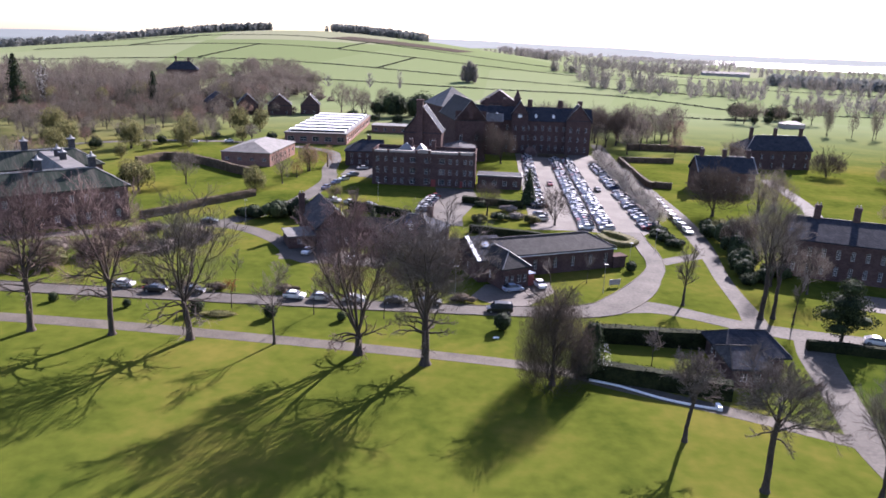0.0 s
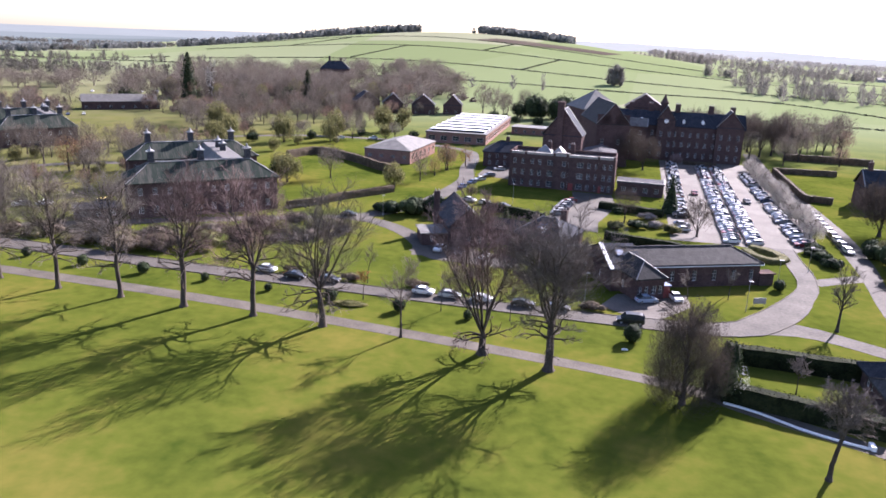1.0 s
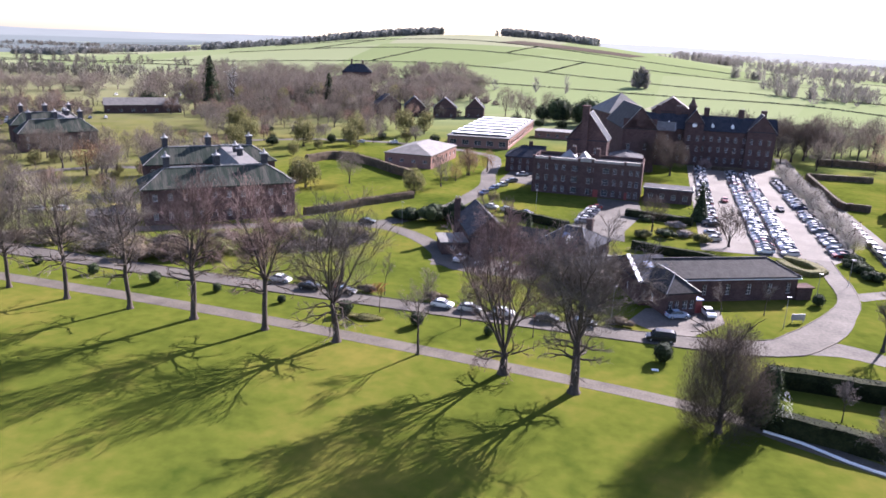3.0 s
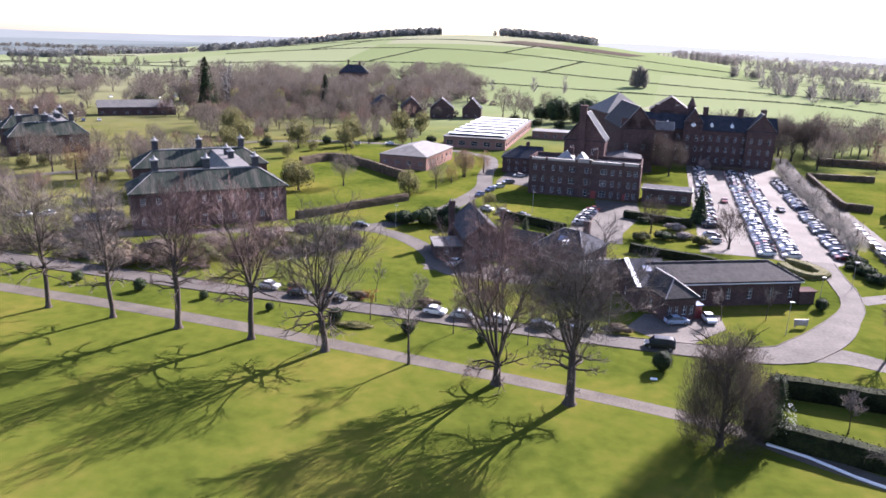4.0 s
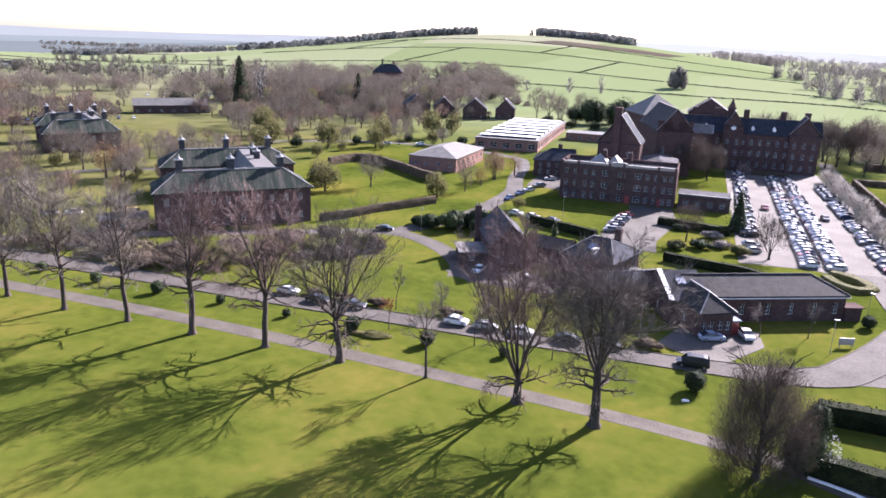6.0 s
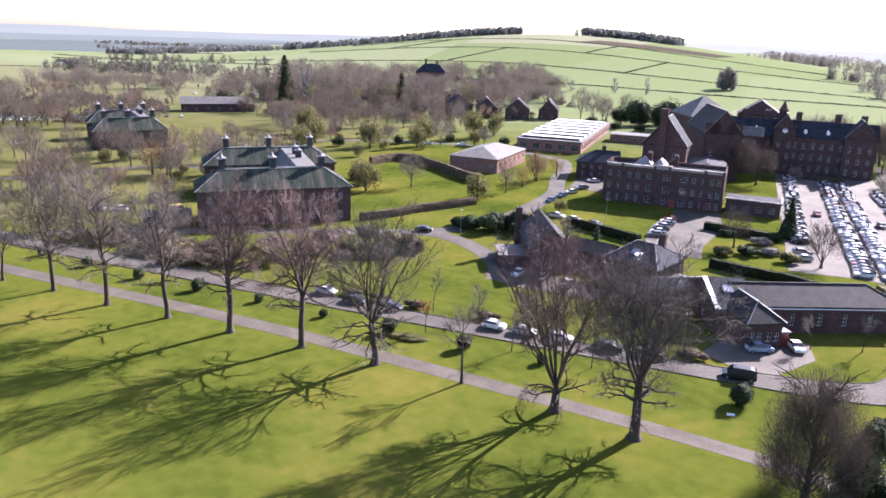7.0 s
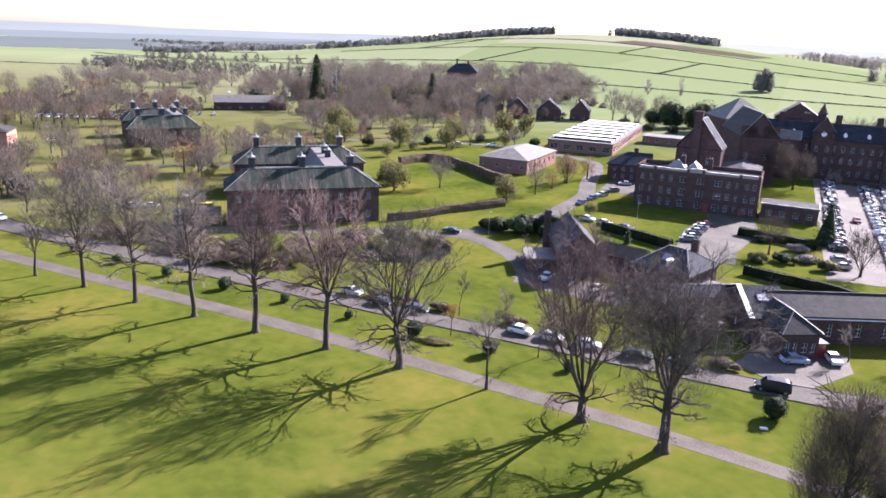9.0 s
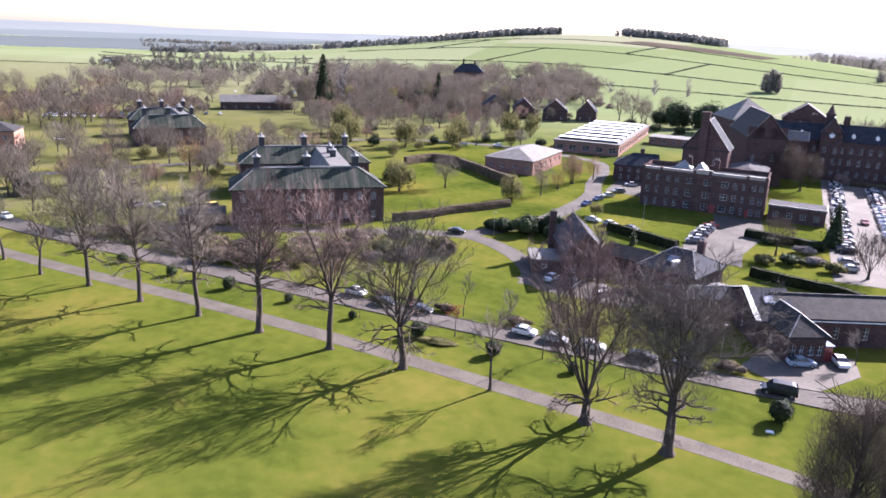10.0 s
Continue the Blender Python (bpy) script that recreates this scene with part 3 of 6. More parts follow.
def three_storey():
    h = base("hospital_block", turned(-36.1, 232.4, -1.6), "three-storey dark sandstone block with pale parapets", "building")
    L, D, H = 35.4, 13.0, 11.3
    xs = [1.3, 4.2, 7.3, 9.8, 13.0, 18.0, 23.0, 26.3, 28.9, 31.4, 33.4]
    front = [(x, z, 2.0 if i in (4, 5, 6) else 1.05, hh) for z, hh in ((0.7, 1.9), (4.2, 1.9), (8.0, 1.7)) for i, x in enumerate(xs)]
    side = [(x, z, 1.05, 1.9) for z in (0.8, 4.2, 8.0) for x in (2, 5.5, 9)]
    four_walls(h, 0, 0, L, D, H, SANDSTONE, front, side, side, side, bars=(1, 1))
    s = Shape()
    s.box(0.5, 0.5, H - 0.6, L - 0.5, D - 0.5, H - 0.3)
    s.under("roof", SLATE_DARK, h, "flat dark leaded roof")
    for a, b, zz in ((0.0, 15.9, 0.6), (15.95, 20.2, 1.1), (20.25, 29.6, 0.6), (29.65, L, 0.75)):
        c = Shape()
        c.box(a - 0.05, -0.22, H + 0.01, b + 0.05, 0.45, H + zz)
        c.box(a - 0.1, -0.35, H + zz, b + 0.1, 0.6, H + zz + 0.18)
        c.under("parapet", STONE, h, "pale stone parapet panel")
    c = Shape()
    c.box(0, D - 0.5, H + 0.01, L, D, H + 0.8), c.box(0, 0.6, H + 0.01, 0.4, D - 0.6, H + 0.8), c.box(L - 0.4, 0.6, H + 0.01, L, D - 0.6, H + 0.8)
    c.under("parapet", SANDSTONE, h)
    roof(h, 14, 5, 17.5, 12, H - 0.2, H + 2.2, LEAD, "v", (True, True), 0.2)
    roof(h, 8.0, 7, 13.0, 12, H - 0.2, H + 2.4, LEAD, "u", (True, True), 0.2)
    chimney(h, 12, 10, H - 0.3, H + 3.4), chimney(h, 20, 11, H - 0.3, H + 3)
    door(h, turned(20.4, -0.06, 0), 1.6, 2.5, REDPAINT)
    door(h, turned(30.4, -0.06, 0), 0.9, 2.3, REDPAINT)
    # lower hipped range on the west and flat-roofed annexe on the east
    w = base("annexe", turned(-52.0, 267, 6), "two-storey sandstone annexe with dark hipped slate roof", "building")
    four_walls(w, 0, 0, 14.3, 12, 5.6, SANDSTONE, [(x, 3.5, 1, 1.5) for x in (2, 5, 8)] + [(x, 0.8, 1.0, 1.7) for x in (2, 5, 8)], (), (), [(3, 3.5, 1, 1.5), (7, 3.5, 1, 1.5)])
    roof(w, 0, 0, 14.3, 12, 5.6, 9.6, SLATE_DARK, "u", (True, False), ridge_mat=SLATE)
    chimney(w, 9, 6, 8.2, 11.2)
    e = base("annexe", turned(0.4, 232.6, -2), "single-storey flat-roofed annexe with pale parapet", "building")
    four_walls(e, 0, 0, 15, 9, 4.2, SANDSTONE, rows_of(15, 4, 1.2, 1.4, 1.6), (), (), ())
    s = Shape()
    s.box(-0.3, -0.3, 4.2, 15.3, 9.3, 4.45)
    s.under("roof", SLATE_MID, e)
    s = Shape()
    s.box(-0.35, -0.35, 4.45, 15.35, 0.0, 4.75), s.box(15.0, 0.0, 4.45, 15.35, 9.3, 4.75)
    s.under("parapet", STONE, e, "pale stone parapet edge")
    for u in (0.0, 5.2, 14.9, 19.3, 29.6, L - 0.7):
        q = Shape()
        q.box(u, -0.16, 0.0, u + 0.6, -0.003, H - 0.01), q.box(u - 0.08, -0.42, H - 0.01, u + 0.68, 0.66, H + 1.0)
        q.under("pilaster", SANDSTONE, h)


three_storey()


def gabled(name, m, label, L, D, eave, top, mat_wall, mat_roof, front=(), side=(), axis="u", hips=(False, False), ridge=None, category="house", bars=(1, 1), over=0.4, chimneys=(), run=None):
    """A house of one block: its roof gabled or hipped, with gable walls where it is not hipped."""
    h = base(name, m, label, category)
    gaps = ((hips[0], hips[1]) if axis == "u" else (True, True)), ((hips[0], hips[1]) if axis == "v" else (True, True))
    t = 0.45
    slope = lambda z: z - 0.05
    wall(h, (0, 0), (L, 0), 0, eave, list(front), mat_wall, t, bars, None if gaps[1][0] else slope(top))
    wall(h, (L, D), (0, D), 0, eave, [], mat_wall, t, bars, None if gaps[1][1] else slope(top))
    wall(h, (L, t), (L, D - t), 0, eave, list(side), mat_wall, t, bars, None if gaps[0][1] else slope(top))
    wall(h, (0, D - t), (0, t), 0, eave, list(side), mat_wall, t, bars, None if gaps[0][0] else slope(top))
    roof(h, 0, 0, L, D, eave, top, mat_roof, axis, hips, over, ridge_mat=ridge, hip_run=run)
    for c in chimneys:
        chimney(h, *c)
    return h


# the low cottage range in front
hall = gabled("chapel_hall", turned(5.2, 134.2, 25), "long low sandstone hall with grey slate roof", 29.4, 9.4, 4.7, 7.6, SANDSTONE, SLATE, [(x, 1.3, 1.0, 2.2) for x in (8.9, 13.9, 18.4, 22.9, 27.0)], (), "u", (False, True), SLATE_MID, "hall", (1, 2))
s = Shape()
s.box(29.3, -0.5, 0, 32.6, 1.8, 2.5), s.box(29.1, -0.8, 2.5, 32.9, 2.1, 2.75)
s.under("porch", SANDSTONE, hall)
s = Shape()
s.box(-0.3, -0.62, 4.56, 29.8, -0.46, 4.68)
s.under("gutter", PAINT, hall, "white painted gutter")
wing = gabled("hall_wing", turned(6.4, 126.8, 30), "sandstone wing with hipped slate roof and white windows", 6.2, 9.0, 4.3, 7.2, SANDSTONE, SLATE, [(0.5, 1.2, 0.9, 1.7), (1.8, 1.2, 0.9, 1.7), (3.4, 1.2, 1.1, 1.7), (4.9, 1.2, 0.9, 1.7)], [(3, 1.2, 1, 1.7)], "v", (True, False), LEAD, "hall")
s = Shape()
s.box(6.22, 0.3, 2.55, 8.2, 2.4, 2.72)
s.under("canopy", BLUEPAINT, wing, "blue porch canopy")
s = Shape()
s.box(6.3, 0.5, 0.0, 7.9, 2.2, 2.5)
s.under("porch", REDPAINT, wing, "red painted porch")
mid = gabled("cottage", turned(1.5, 131.2, 22), "sandstone cottage with dark slate roof and white verge", 6.6, 15.0, 4.5, 8.0, SANDSTONE, SLATE_DARK, (), [(3, 1, 1, 1.7), (7.5, 1, 1, 1.7)], "u", (False, False), None, "cottage")
s = Shape()
s.beam((-0.1, -0.45, 4.82), (-0.1, 7.5, 8.02), 0.85, 0.12)
s.under("verge", PAINT, mid, "broad white verge flashing")
s = Shape()
s.face((2.2, 3.6, 6.62), (3.8, 3.6, 6.62), (3.8, 5.2, 7.3), (2.2, 5.2, 7.3))
s.beam((2.2, 3.6, 6.45), (3.8, 3.6, 6.45), 0.12, 0.2), s.beam((2.2, 5.2, 7.12), (3.8, 5.2, 7.12), 0.12, 0.2)
s.under("skylight", BLUEPAINT, mid, "blue-tinted skylight")
gabled("cottage", turned(-11.5, 136.5, 30), "low cottage range with dark flat-pitched roof", 13.5, 7, 4.0, 5.4, SANDSTONE, SLATE_DARK, rows_of(13.5, 4, 1, 1.1, 1.7), (), "u", (True, False), LEAD, "cottage")
pyr = gabled("cottage", turned(-21.8, 153.1, -19.7), "cottage with broad hipped slate roof and skylights", 12.0, 13.0, 4.2, 7.9, SANDSTONE, SLATE_DARK, rows_of(12, 4, 1, 1.1, 1.7), rows_of(12, 4, 1, 1.1, 1.7), "u", (True, True), LEAD, "cottage", chimneys=((8.0, 10.0, 5.5, 9.4),), run=4.4)
s = Shape()
s.box(6.6, 0.9, 4.5, 7.2, 2.6, 6.4), s.box(6.4, 0.7, 6.4, 7.4, 2.8, 6.52)
s.under("dormer", PAINT, pyr, "white dormer cheek")
s = Shape()
s.face((4.6, 2.6, 6.02), (6.4, 2.6, 6.02), (6.4, 4.2, 6.8), (4.6, 4.2, 6.8))
s.beam((4.6, 2.6, 5.85), (6.4, 2.6, 5.85), 0.12, 0.2)
s.under("skylight", BLUEPAINT, pyr, "blue-tinted skylight")
gabled("cottage_link", turned(-8.2, 147.2, -20), "low flat-roofed link between the cottages", 6.5, 5.0, 3.3, 3.7, SANDSTONE, FELT, (), (), "u", (True, True), None, "cottage")
gab = gabled("cottage", turned(-36.6, 149.6, 24.6), "dark sandstone cottage with steep slate roof and tall chimney", 9.2, 18.5, 4.8, 9.5, SANDSTONE, SLATE_MID, rows_of(9.2, 3, 1, 1.1, 1.6), rows_of(17.6, 5, 1, 1.0, 1.6), "v", (False, False), SLATE, "cottage", chimneys=((-0.6, 15.5, 0.0, 10.5),))
gabled("cottage_annexe", turned(-43.2, 149.0, 24.6), "low flat-roofed cottage annexe with pale edge", 6.6, 8, 2.8, 3.3, SANDSTONE, FELT, [(2, 1, 1.1, 1.3)], (), "u", (True, True), None, "cottage")
gabled("cottage", turned(-30, 158.5, -14), "low cottage range between larger roofs", 9.0, 6.5, 3.6, 5.8, SANDSTONE, SLATE, (), (), "u", (False, False), None, "cottage")
gabled("villa_annexe", turned(-130.5, 136.5, 41.8), "low flat-roofed annexe before the villa", 11, 7.5, 2.9, 3.3, SANDSTONE, SLATE_MID, rows_of(11, 3, 1, 1.1, 1.4), (), "u", (True, True), None, "annexe")

# the gate lodge
lodge = gabled("lodge", turned(40.0, 92.6, 4), "gate lodge with dark hipped slate roof", 8.9, 8.4, 3.1, 5.9, SANDSTONE, SLATE_DARK, rows_of(8.9, 2, 1, 1.1, 1.4), rows_of(7.5, 3, 1, 1.1, 1.4), "u", (True, True), SLATE_MID, "lodge", over=0.8, run=2.3)
bay = gabled("lodge_bay", turned(39.7, 88.3, 2), "projecting lodge bay with grey hipped roof", 5.0, 7.6, 3.0, 5.2, SANDSTONE, SLATE_MID, [(1, 1, 1.1, 1.3), (3.0, 1, 1.1, 1.3)], (), "u", (True, True), SLATE, "lodge", over=0.6, run=1.0)

# the large house behind the terrace and two more on the east
gabled("terrace_house", turned(70.5, 147.5, -19), "large dark sandstone house with slate roof and chimneys", 32, 15, 8.4, 12.4, SANDSTONE, SLATE_DARK, [w for z in (1.2, 5.0) for w in rows_of(32, 11, z, 0.8, 2.1, 1.2)], (), "u", (False, True), SLATE, chimneys=((5.5, 7.5, 11.5, 15.4), (13.5, 7.5, 11.5, 15.6), (22, 7.5, 11.5, 15.6)), bars=(1, 3))
gabled("house", turned(78, 243, 2), "grey sandstone house with pale ridge and chimneys", 20, 11, 7, 12.2, SANDSTONE, SLATE_DARK, [w for z in (1, 4.3) for w in rows_of(20, 5, z, 1.1, 1.7)], (), "u", (False, False), LEAD, chimneys=((2, 5.5, 10.5, 14.6), (10, 5.5, 10.5, 14.6), (18.5, 5.5, 10.5, 14.6)))
gabled("house", turned(114, 300, 10), "dark house with pale ridge and tall chimneys", 30, 14, 8, 13.8, SANDSTONE, SLATE_DARK, [w for z in (1, 4.6) for w in rows_of(30, 6, z, 1.1, 1.8)], (), "u", (True, False), LEAD, chimneys=((5, 7, 12, 17), (16, 7, 12, 17), (28, 7, 12, 17)))


def main_building():
    h = base("main_building", turned(-6, 322, 0), "long dark sandstone hospital with steep roofs and a clock gable", "building")
    L, D, E, T = 57, 15, 14.6, 20.5
    holes = [w for z in (1.5, 5.9, 10.3) for w in rows_of(L, 17, z, 1.1, 2.2, 2.0)]
    four_walls(h, 0, 0, L, D, E, SANDSTONE, holes, rows_of(D - 0.9, 3, 6, 1.1, 2.0), (), ())
    roof(h, 0, 0, L, D, E, T, SLATE_DARK, "u", (False, False), ridge_mat=SLATE)
    for u, w, e, t in ((20.5, 7.5, 17.5, 23.5), (45.5, 11.0, 15.5, 22.5)):
        wall(h, (u, -2.0), (u + w, -2.0), 0, e, [(x, z, 1.1, 2.2) for z in (1.5, 5.9, 10.3) for x in ((1.5, w / 2 - 0.55, w - 2.6) if w > 8 else (1.4, w - 2.5))], SANDSTONE, 0.45, (1, 1), t - 0.05)
        wall(h, (u + w, -1.55), (u + w, -0.02), 0, e, [], SANDSTONE)
        wall(h, (u, -0.02), (u, -1.55), 0, e, [], SANDSTONE)
        roof(h, u, -2.0, u + w, D / 2, e, t, SLATE_DARK, "v", (False, False), 0.25, ridge_mat=STONE)
    s = Shape()
    s.box(21.5, 5, T - 2, 24.5, 8, T + 3.5), s.box(21.2, 4.7, T + 3.5, 24.8, 8.3, T + 3.9)
    s.ring(23, 6.5, T + 3.9, T + 7.5, 1.6, 0.1)
    s.under("bell_cote", SANDSTONE, h)
    c = Shape()
    n = 20
    c.face(*[(24.25 + 0.95 * math.cos(2 * math.pi * i / n), -2.06, 17.0 + 0.95 * math.sin(2 * math.pi * i / n)) for i in range(n)])
    c.under("clock", PAINT, h, "round white clock face")
    for u in (5, 13, 31, 39):
        d = Shape()
        d.box(u + 0.25, 1.2, E + 0.6, u + 1.35, 4.0, E + 2.3)
        d.face((u + 0.1, 1.0, E + 2.3), (u + 1.5, 1.0, E + 2.3), (u + 0.8, 1.0, E + 3.2))
        d.face((u + 0.1, 1.0, E + 2.3), (u + 0.8, 1.0, E + 3.2), (u + 0.8, 4.6, E + 3.2), (u + 0.1, 3.6, E + 2.3))
        d.face((u + 0.8, 1.0, E + 3.2), (u + 1.5, 1.0, E + 2.3), (u + 1.5, 3.6, E + 2.3), (u + 0.8, 4.6, E + 3.2))
        d.under("dormer", PAINT, h, "small pale dormer")
    for u in (9, 17.5, 29, 43, 52):
        chimney(h, u, D / 2, T - 1.2, T + 3.2, 2.2, 1.0, pots=3)
    tall = gabled("hall_range", turned(-28.6, 262, -3), "tall gabled hall with grey slate roof", 14.4, 10, 14.6, 24.6, SANDSTONE, SLATE_DARK, [(2, 4, 1.2, 3), (11, 4, 1.2, 3), (10, 9, 1.2, 3)], (), "v", (False, False), LEAD, "hall")
    s = Shape()
    s.box(4.9, -1.2, 0, 7.3, 0.8, 26.6), s.box(4.7, -1.4, 26.6, 7.5, 1.0, 27.1)
    s.under("chimney", SANDSTONE, tall, "tall square stone stack")
    gabled("hall_range", turned(-10.0, 288, 14), "gabled sandstone range with pale roof", 13.0, 34, 17.0, 25.5, SANDSTONE, SLATE, [(2, 4, 1.2, 2.2), (8.5, 4, 1.2, 2.2), (2, 9, 1.2, 2.2), (8.5, 9, 1.2, 2.2), (5.6, 18, 1.6, 3)], (), "v", (False, False), STONE, "hall")
    gabled("hall_range", turned(-18, 328, 24), "large hall with broad pale roof", 19, 24, 19, 27.5, SANDSTONE, FELT, (), (), "u", (True, True), None, "hall")
    gabled("hall_range", turned(0, 344, 0), "dark rear range with slate roof", 18, 14, 20, 26.5, SANDSTONE, SLATE, (), (), "v", (False, False), None, "hall")
    gabled("hall_range", turned(-3.5, 312.5, 0), "front range with pale low-pitched roof and white verge", 13.5, 9, 14.6, 17.8, SANDSTONE, FELT, [(x, z, 1.1, 2.0) for z in (2, 6.5, 11) for x in (2, 6, 10.5)], (), "u", (False, False), LEAD, "hall")
    gabled("hall_range", turned(-28, 247.5, 0), "low rear range with pale lead roofs", 24, 9, 6.5, 8.5, SANDSTONE, LEAD, (), (), "u", (True, False), None, "hall")
    gabled("hall_range", turned(-13.5, 258, 0), "low linking range with grey roof", 12, 22, 8, 10, SANDSTONE, SLATE_MID, (), (), "v", (True, False), None, "hall")


main_building()

# pavilion, flat-roofed school and distant houses on the west
gabled("pavilion", turned(-98.0, 257, -2), "brick pavilion with pale hipped roof", 19, 33, 5.0, 8.2, BRICK, FELT, rows_of(19, 4, 2, 1.6, 1.2), rows_of(32, 6, 2, 1.6, 1.6), "v", (True, True), None, "pavilion")


def school():
    h = base("school", turned(-91, 322, 2), "long flat-roofed brick school with white rooflight strips", "building")
    L, D, H = 29, 92, 4.8
    four_walls(h, 0, 0, L, D, H, BRICK, rows_of(L, 5, 1.2, 3.2, 2.2, 1.2), rows_of(D - 0.9, 14, 1.2, 3.5, 2.4, 2), (), ())
    s = Shape()
    s.box(-0.4, -0.4, H, L + 0.4, D + 0.4, H + 0.45)
    s.under("roof", FELT, h)
    for i in range(7):
        v = 4 + i * 12.5
        r = Shape()
        r.box(1.0, v, H + 1.2, L - 1.0, v + 5.5, H + 1.4)
        r.box(1.3, v + 0.3, H + 0.45, 1.6, v + 5.2, H + 1.2), r.box(L - 1.6, v + 0.3, H + 0.45, L - 1.3, v + 5.2, H + 1.2)
        r = r.under("rooflight", PAINT, h, "white-roofed monitor rooflight")
        g = Shape()
        g.box(1.6, v + 0.4, H + 0.45, L - 1.6, v + 5.1, H + 1.18)
        g.under("glazing", GLASS, r, "dark rooflight glazing")
    gabled("school_annexe", turned(-58, 375, 0), "low dark brick annexe with flat roof", 24, 12, 3.6, 4.4, BRICK, FELT, rows_of(24, 5, 1, 1.6, 1.4), (), "u", (True, True), None, "building")


school()
gabled("brick_house", turned(-276, 164, 42), "orange brick house with white windows, partly in view", 27, 14, 7.5, 11, ORANGE, SLATE, [w for z in (1, 4.6) for w in rows_of(26, 7, z, 1.1, 1.7)], [w for z in (1, 4.6) for w in rows_of(13, 4, z, 1.1, 1.7)], "u", (True, True))
gabled("barn", turned(-306, 347, 41), "long low barn with grey roof", 41, 13, 4.5, 8.6, SANDSTONE, FELT, rows_of(44, 7, 1, 1.6, 1.4), (), "u", (False, False), None, "barn")
for x, y, a, w in ((-172, 440, 35, 16), (-152, 436, 20, 13), (-134, 440, 15, 15), (-116, 452, 10, 12)):
    gabled("dormer_house", turned(x, y, a), "dark stone house with steep gable and pale verges", w, 12, 6.0, 12.6, SANDSTONE, SLATE_DARK, [(2, 1, 1.2, 1.6), (w - 4, 1, 1.2, 1.6)], (), "v", (False, False), STONE)
gabled("manor", turned(-268, 600, 20, 4), "distant dark manor among trees with pale window", 26, 14, 14, 21, SANDSTONE, SLATE_DARK, rows_of(26, 6, 4, 1.4, 2), (), "u", (True, True), None, chimneys=((8, 7, 20, 25), (18, 7, 20, 24)))
gabled("farmhouse", turned(-730, 632, 40), "distant farmhouse with dark gable", 13, 8, 4.5, 9, STONE, SLATE_DARK, (), (), "u", (False, False), None, "farmhouse")
gabled("farm_shed", turned(-770, 655, 35), "distant white farm outbuilding", 16, 9, 4, 7, PAINT, SLATE, (), (), "u", (False, False), None, "shed")
gabled("farm_shed", turned(440, 1490, -8), "distant pale farm shed", 90, 24, 6, 10, STONE, SLATE, (), (), "u", (False, False), None, "shed")
gabled("bungalow", turned(203, 482, 5), "white-roofed bungalow in the fields", 14, 9, 2.8, 5.0, STONE, FELT, (), (), "u", (True, True), None, "bungalow")


# ---- cars ----
def car_shape(L, W, H, bonnet, boot, van=False):
    """Body sides, glass and roof lofted from cross-sections along the car."""
    lines = [(-L / 2, 0.42, 0.66, 0.66), (-L / 2 + 0.12, 0.28, 0.84, 0.84), (-L / 2 + bonnet * 0.6, 0.25, 0.95, 0.95), (-L / 2 + bonnet, 0.25, 1.0, 1.0),
             (-L / 2 + bonnet + 0.75, 0.25, 1.0, H - 0.06), (-L / 2 + bonnet + 1.3, 0.25, 1.0, H), (L / 2 - boot - 0.7, 0.25, 1.02, H - 0.03),
             (L / 2 - boot - (0.15 if van else 0.35), 0.25, 1.04, H - 0.12), (L / 2 - boot * 0.3, 0.27, 1.04, 1.04 if not van else H - 0.3), (L / 2, 0.4, 0.8, 0.8)]
    body, glass = Shape(), Shape()
    rings, green = [], []
    for x, lo, belt, top in lines:
        k = 0.94 if abs(x) > L / 2 - 0.2 else 1.0
        w = W / 2 * k
        rings.append([(x, -w * 0.93, lo), (x, -w, lo + 0.2), (x, -w * 0.97, belt), (x, w * 0.97, belt), (x, w, lo + 0.2), (x, w * 0.93, lo)])
        g = w * (0.97 - 0.2 * min(1, max(0, (top - belt) / 0.5)))
        green.append([(x, -w * 0.95, belt), (x, -g, top), (x, g, top), (x, w * 0.95, belt)])
    for a, b in zip(rings, rings[1:]):
        for i in range(5):
            body.face(a[i], a[i + 1], b[i + 1], b[i])
        body.face(a[5], a[0], b[0], b[5])
    body.face(*rings[0]), body.face(*rings[-1][::-1])
    roof_top = Shape()
    for k, (a, b) in enumerate(zip(green, green[1:])):
        tall = a[1][2] - a[0][2], b[1][2] - b[0][2]
        if max(tall) < 0.05:
            continue
        glass.face(a[0], b[0], b[1], a[1]), glass.face(a[2], b[2], b[3], a[3])
        slope = abs(a[1][2] - b[1][2]) / max(0.01, b[1][0] - a[1][0])
        (glass if slope > 0.25 else roof_top).face(a[1], b[1], b[2], a[2])
    return body, glass, roof_top


CAR_MESHES = {}


def wheel_mesh():
    t, r = Shape(), Shape()
    n = 12
    for s, rad, w in ((t, 0.32, 0.2), (r, 0.2, 0.21)):
        a = [(rad * math.cos(2 * math.pi * i / n), -w / 2, rad * math.sin(2 * math.pi * i / n)) for i in range(n)]
        b = [(x, w / 2, z) for x, _, z in a]
        for i in range(n):
            s.face(a[i], a[(i + 1) % n], b[(i + 1) % n], b[i])
        s.face(*a), s.face(*b[::-1])
    return t.mesh("tyre", RUBBER), r.mesh("rim", ALLOY)


TYRE, RIM = wheel_mesh()
CARS = []


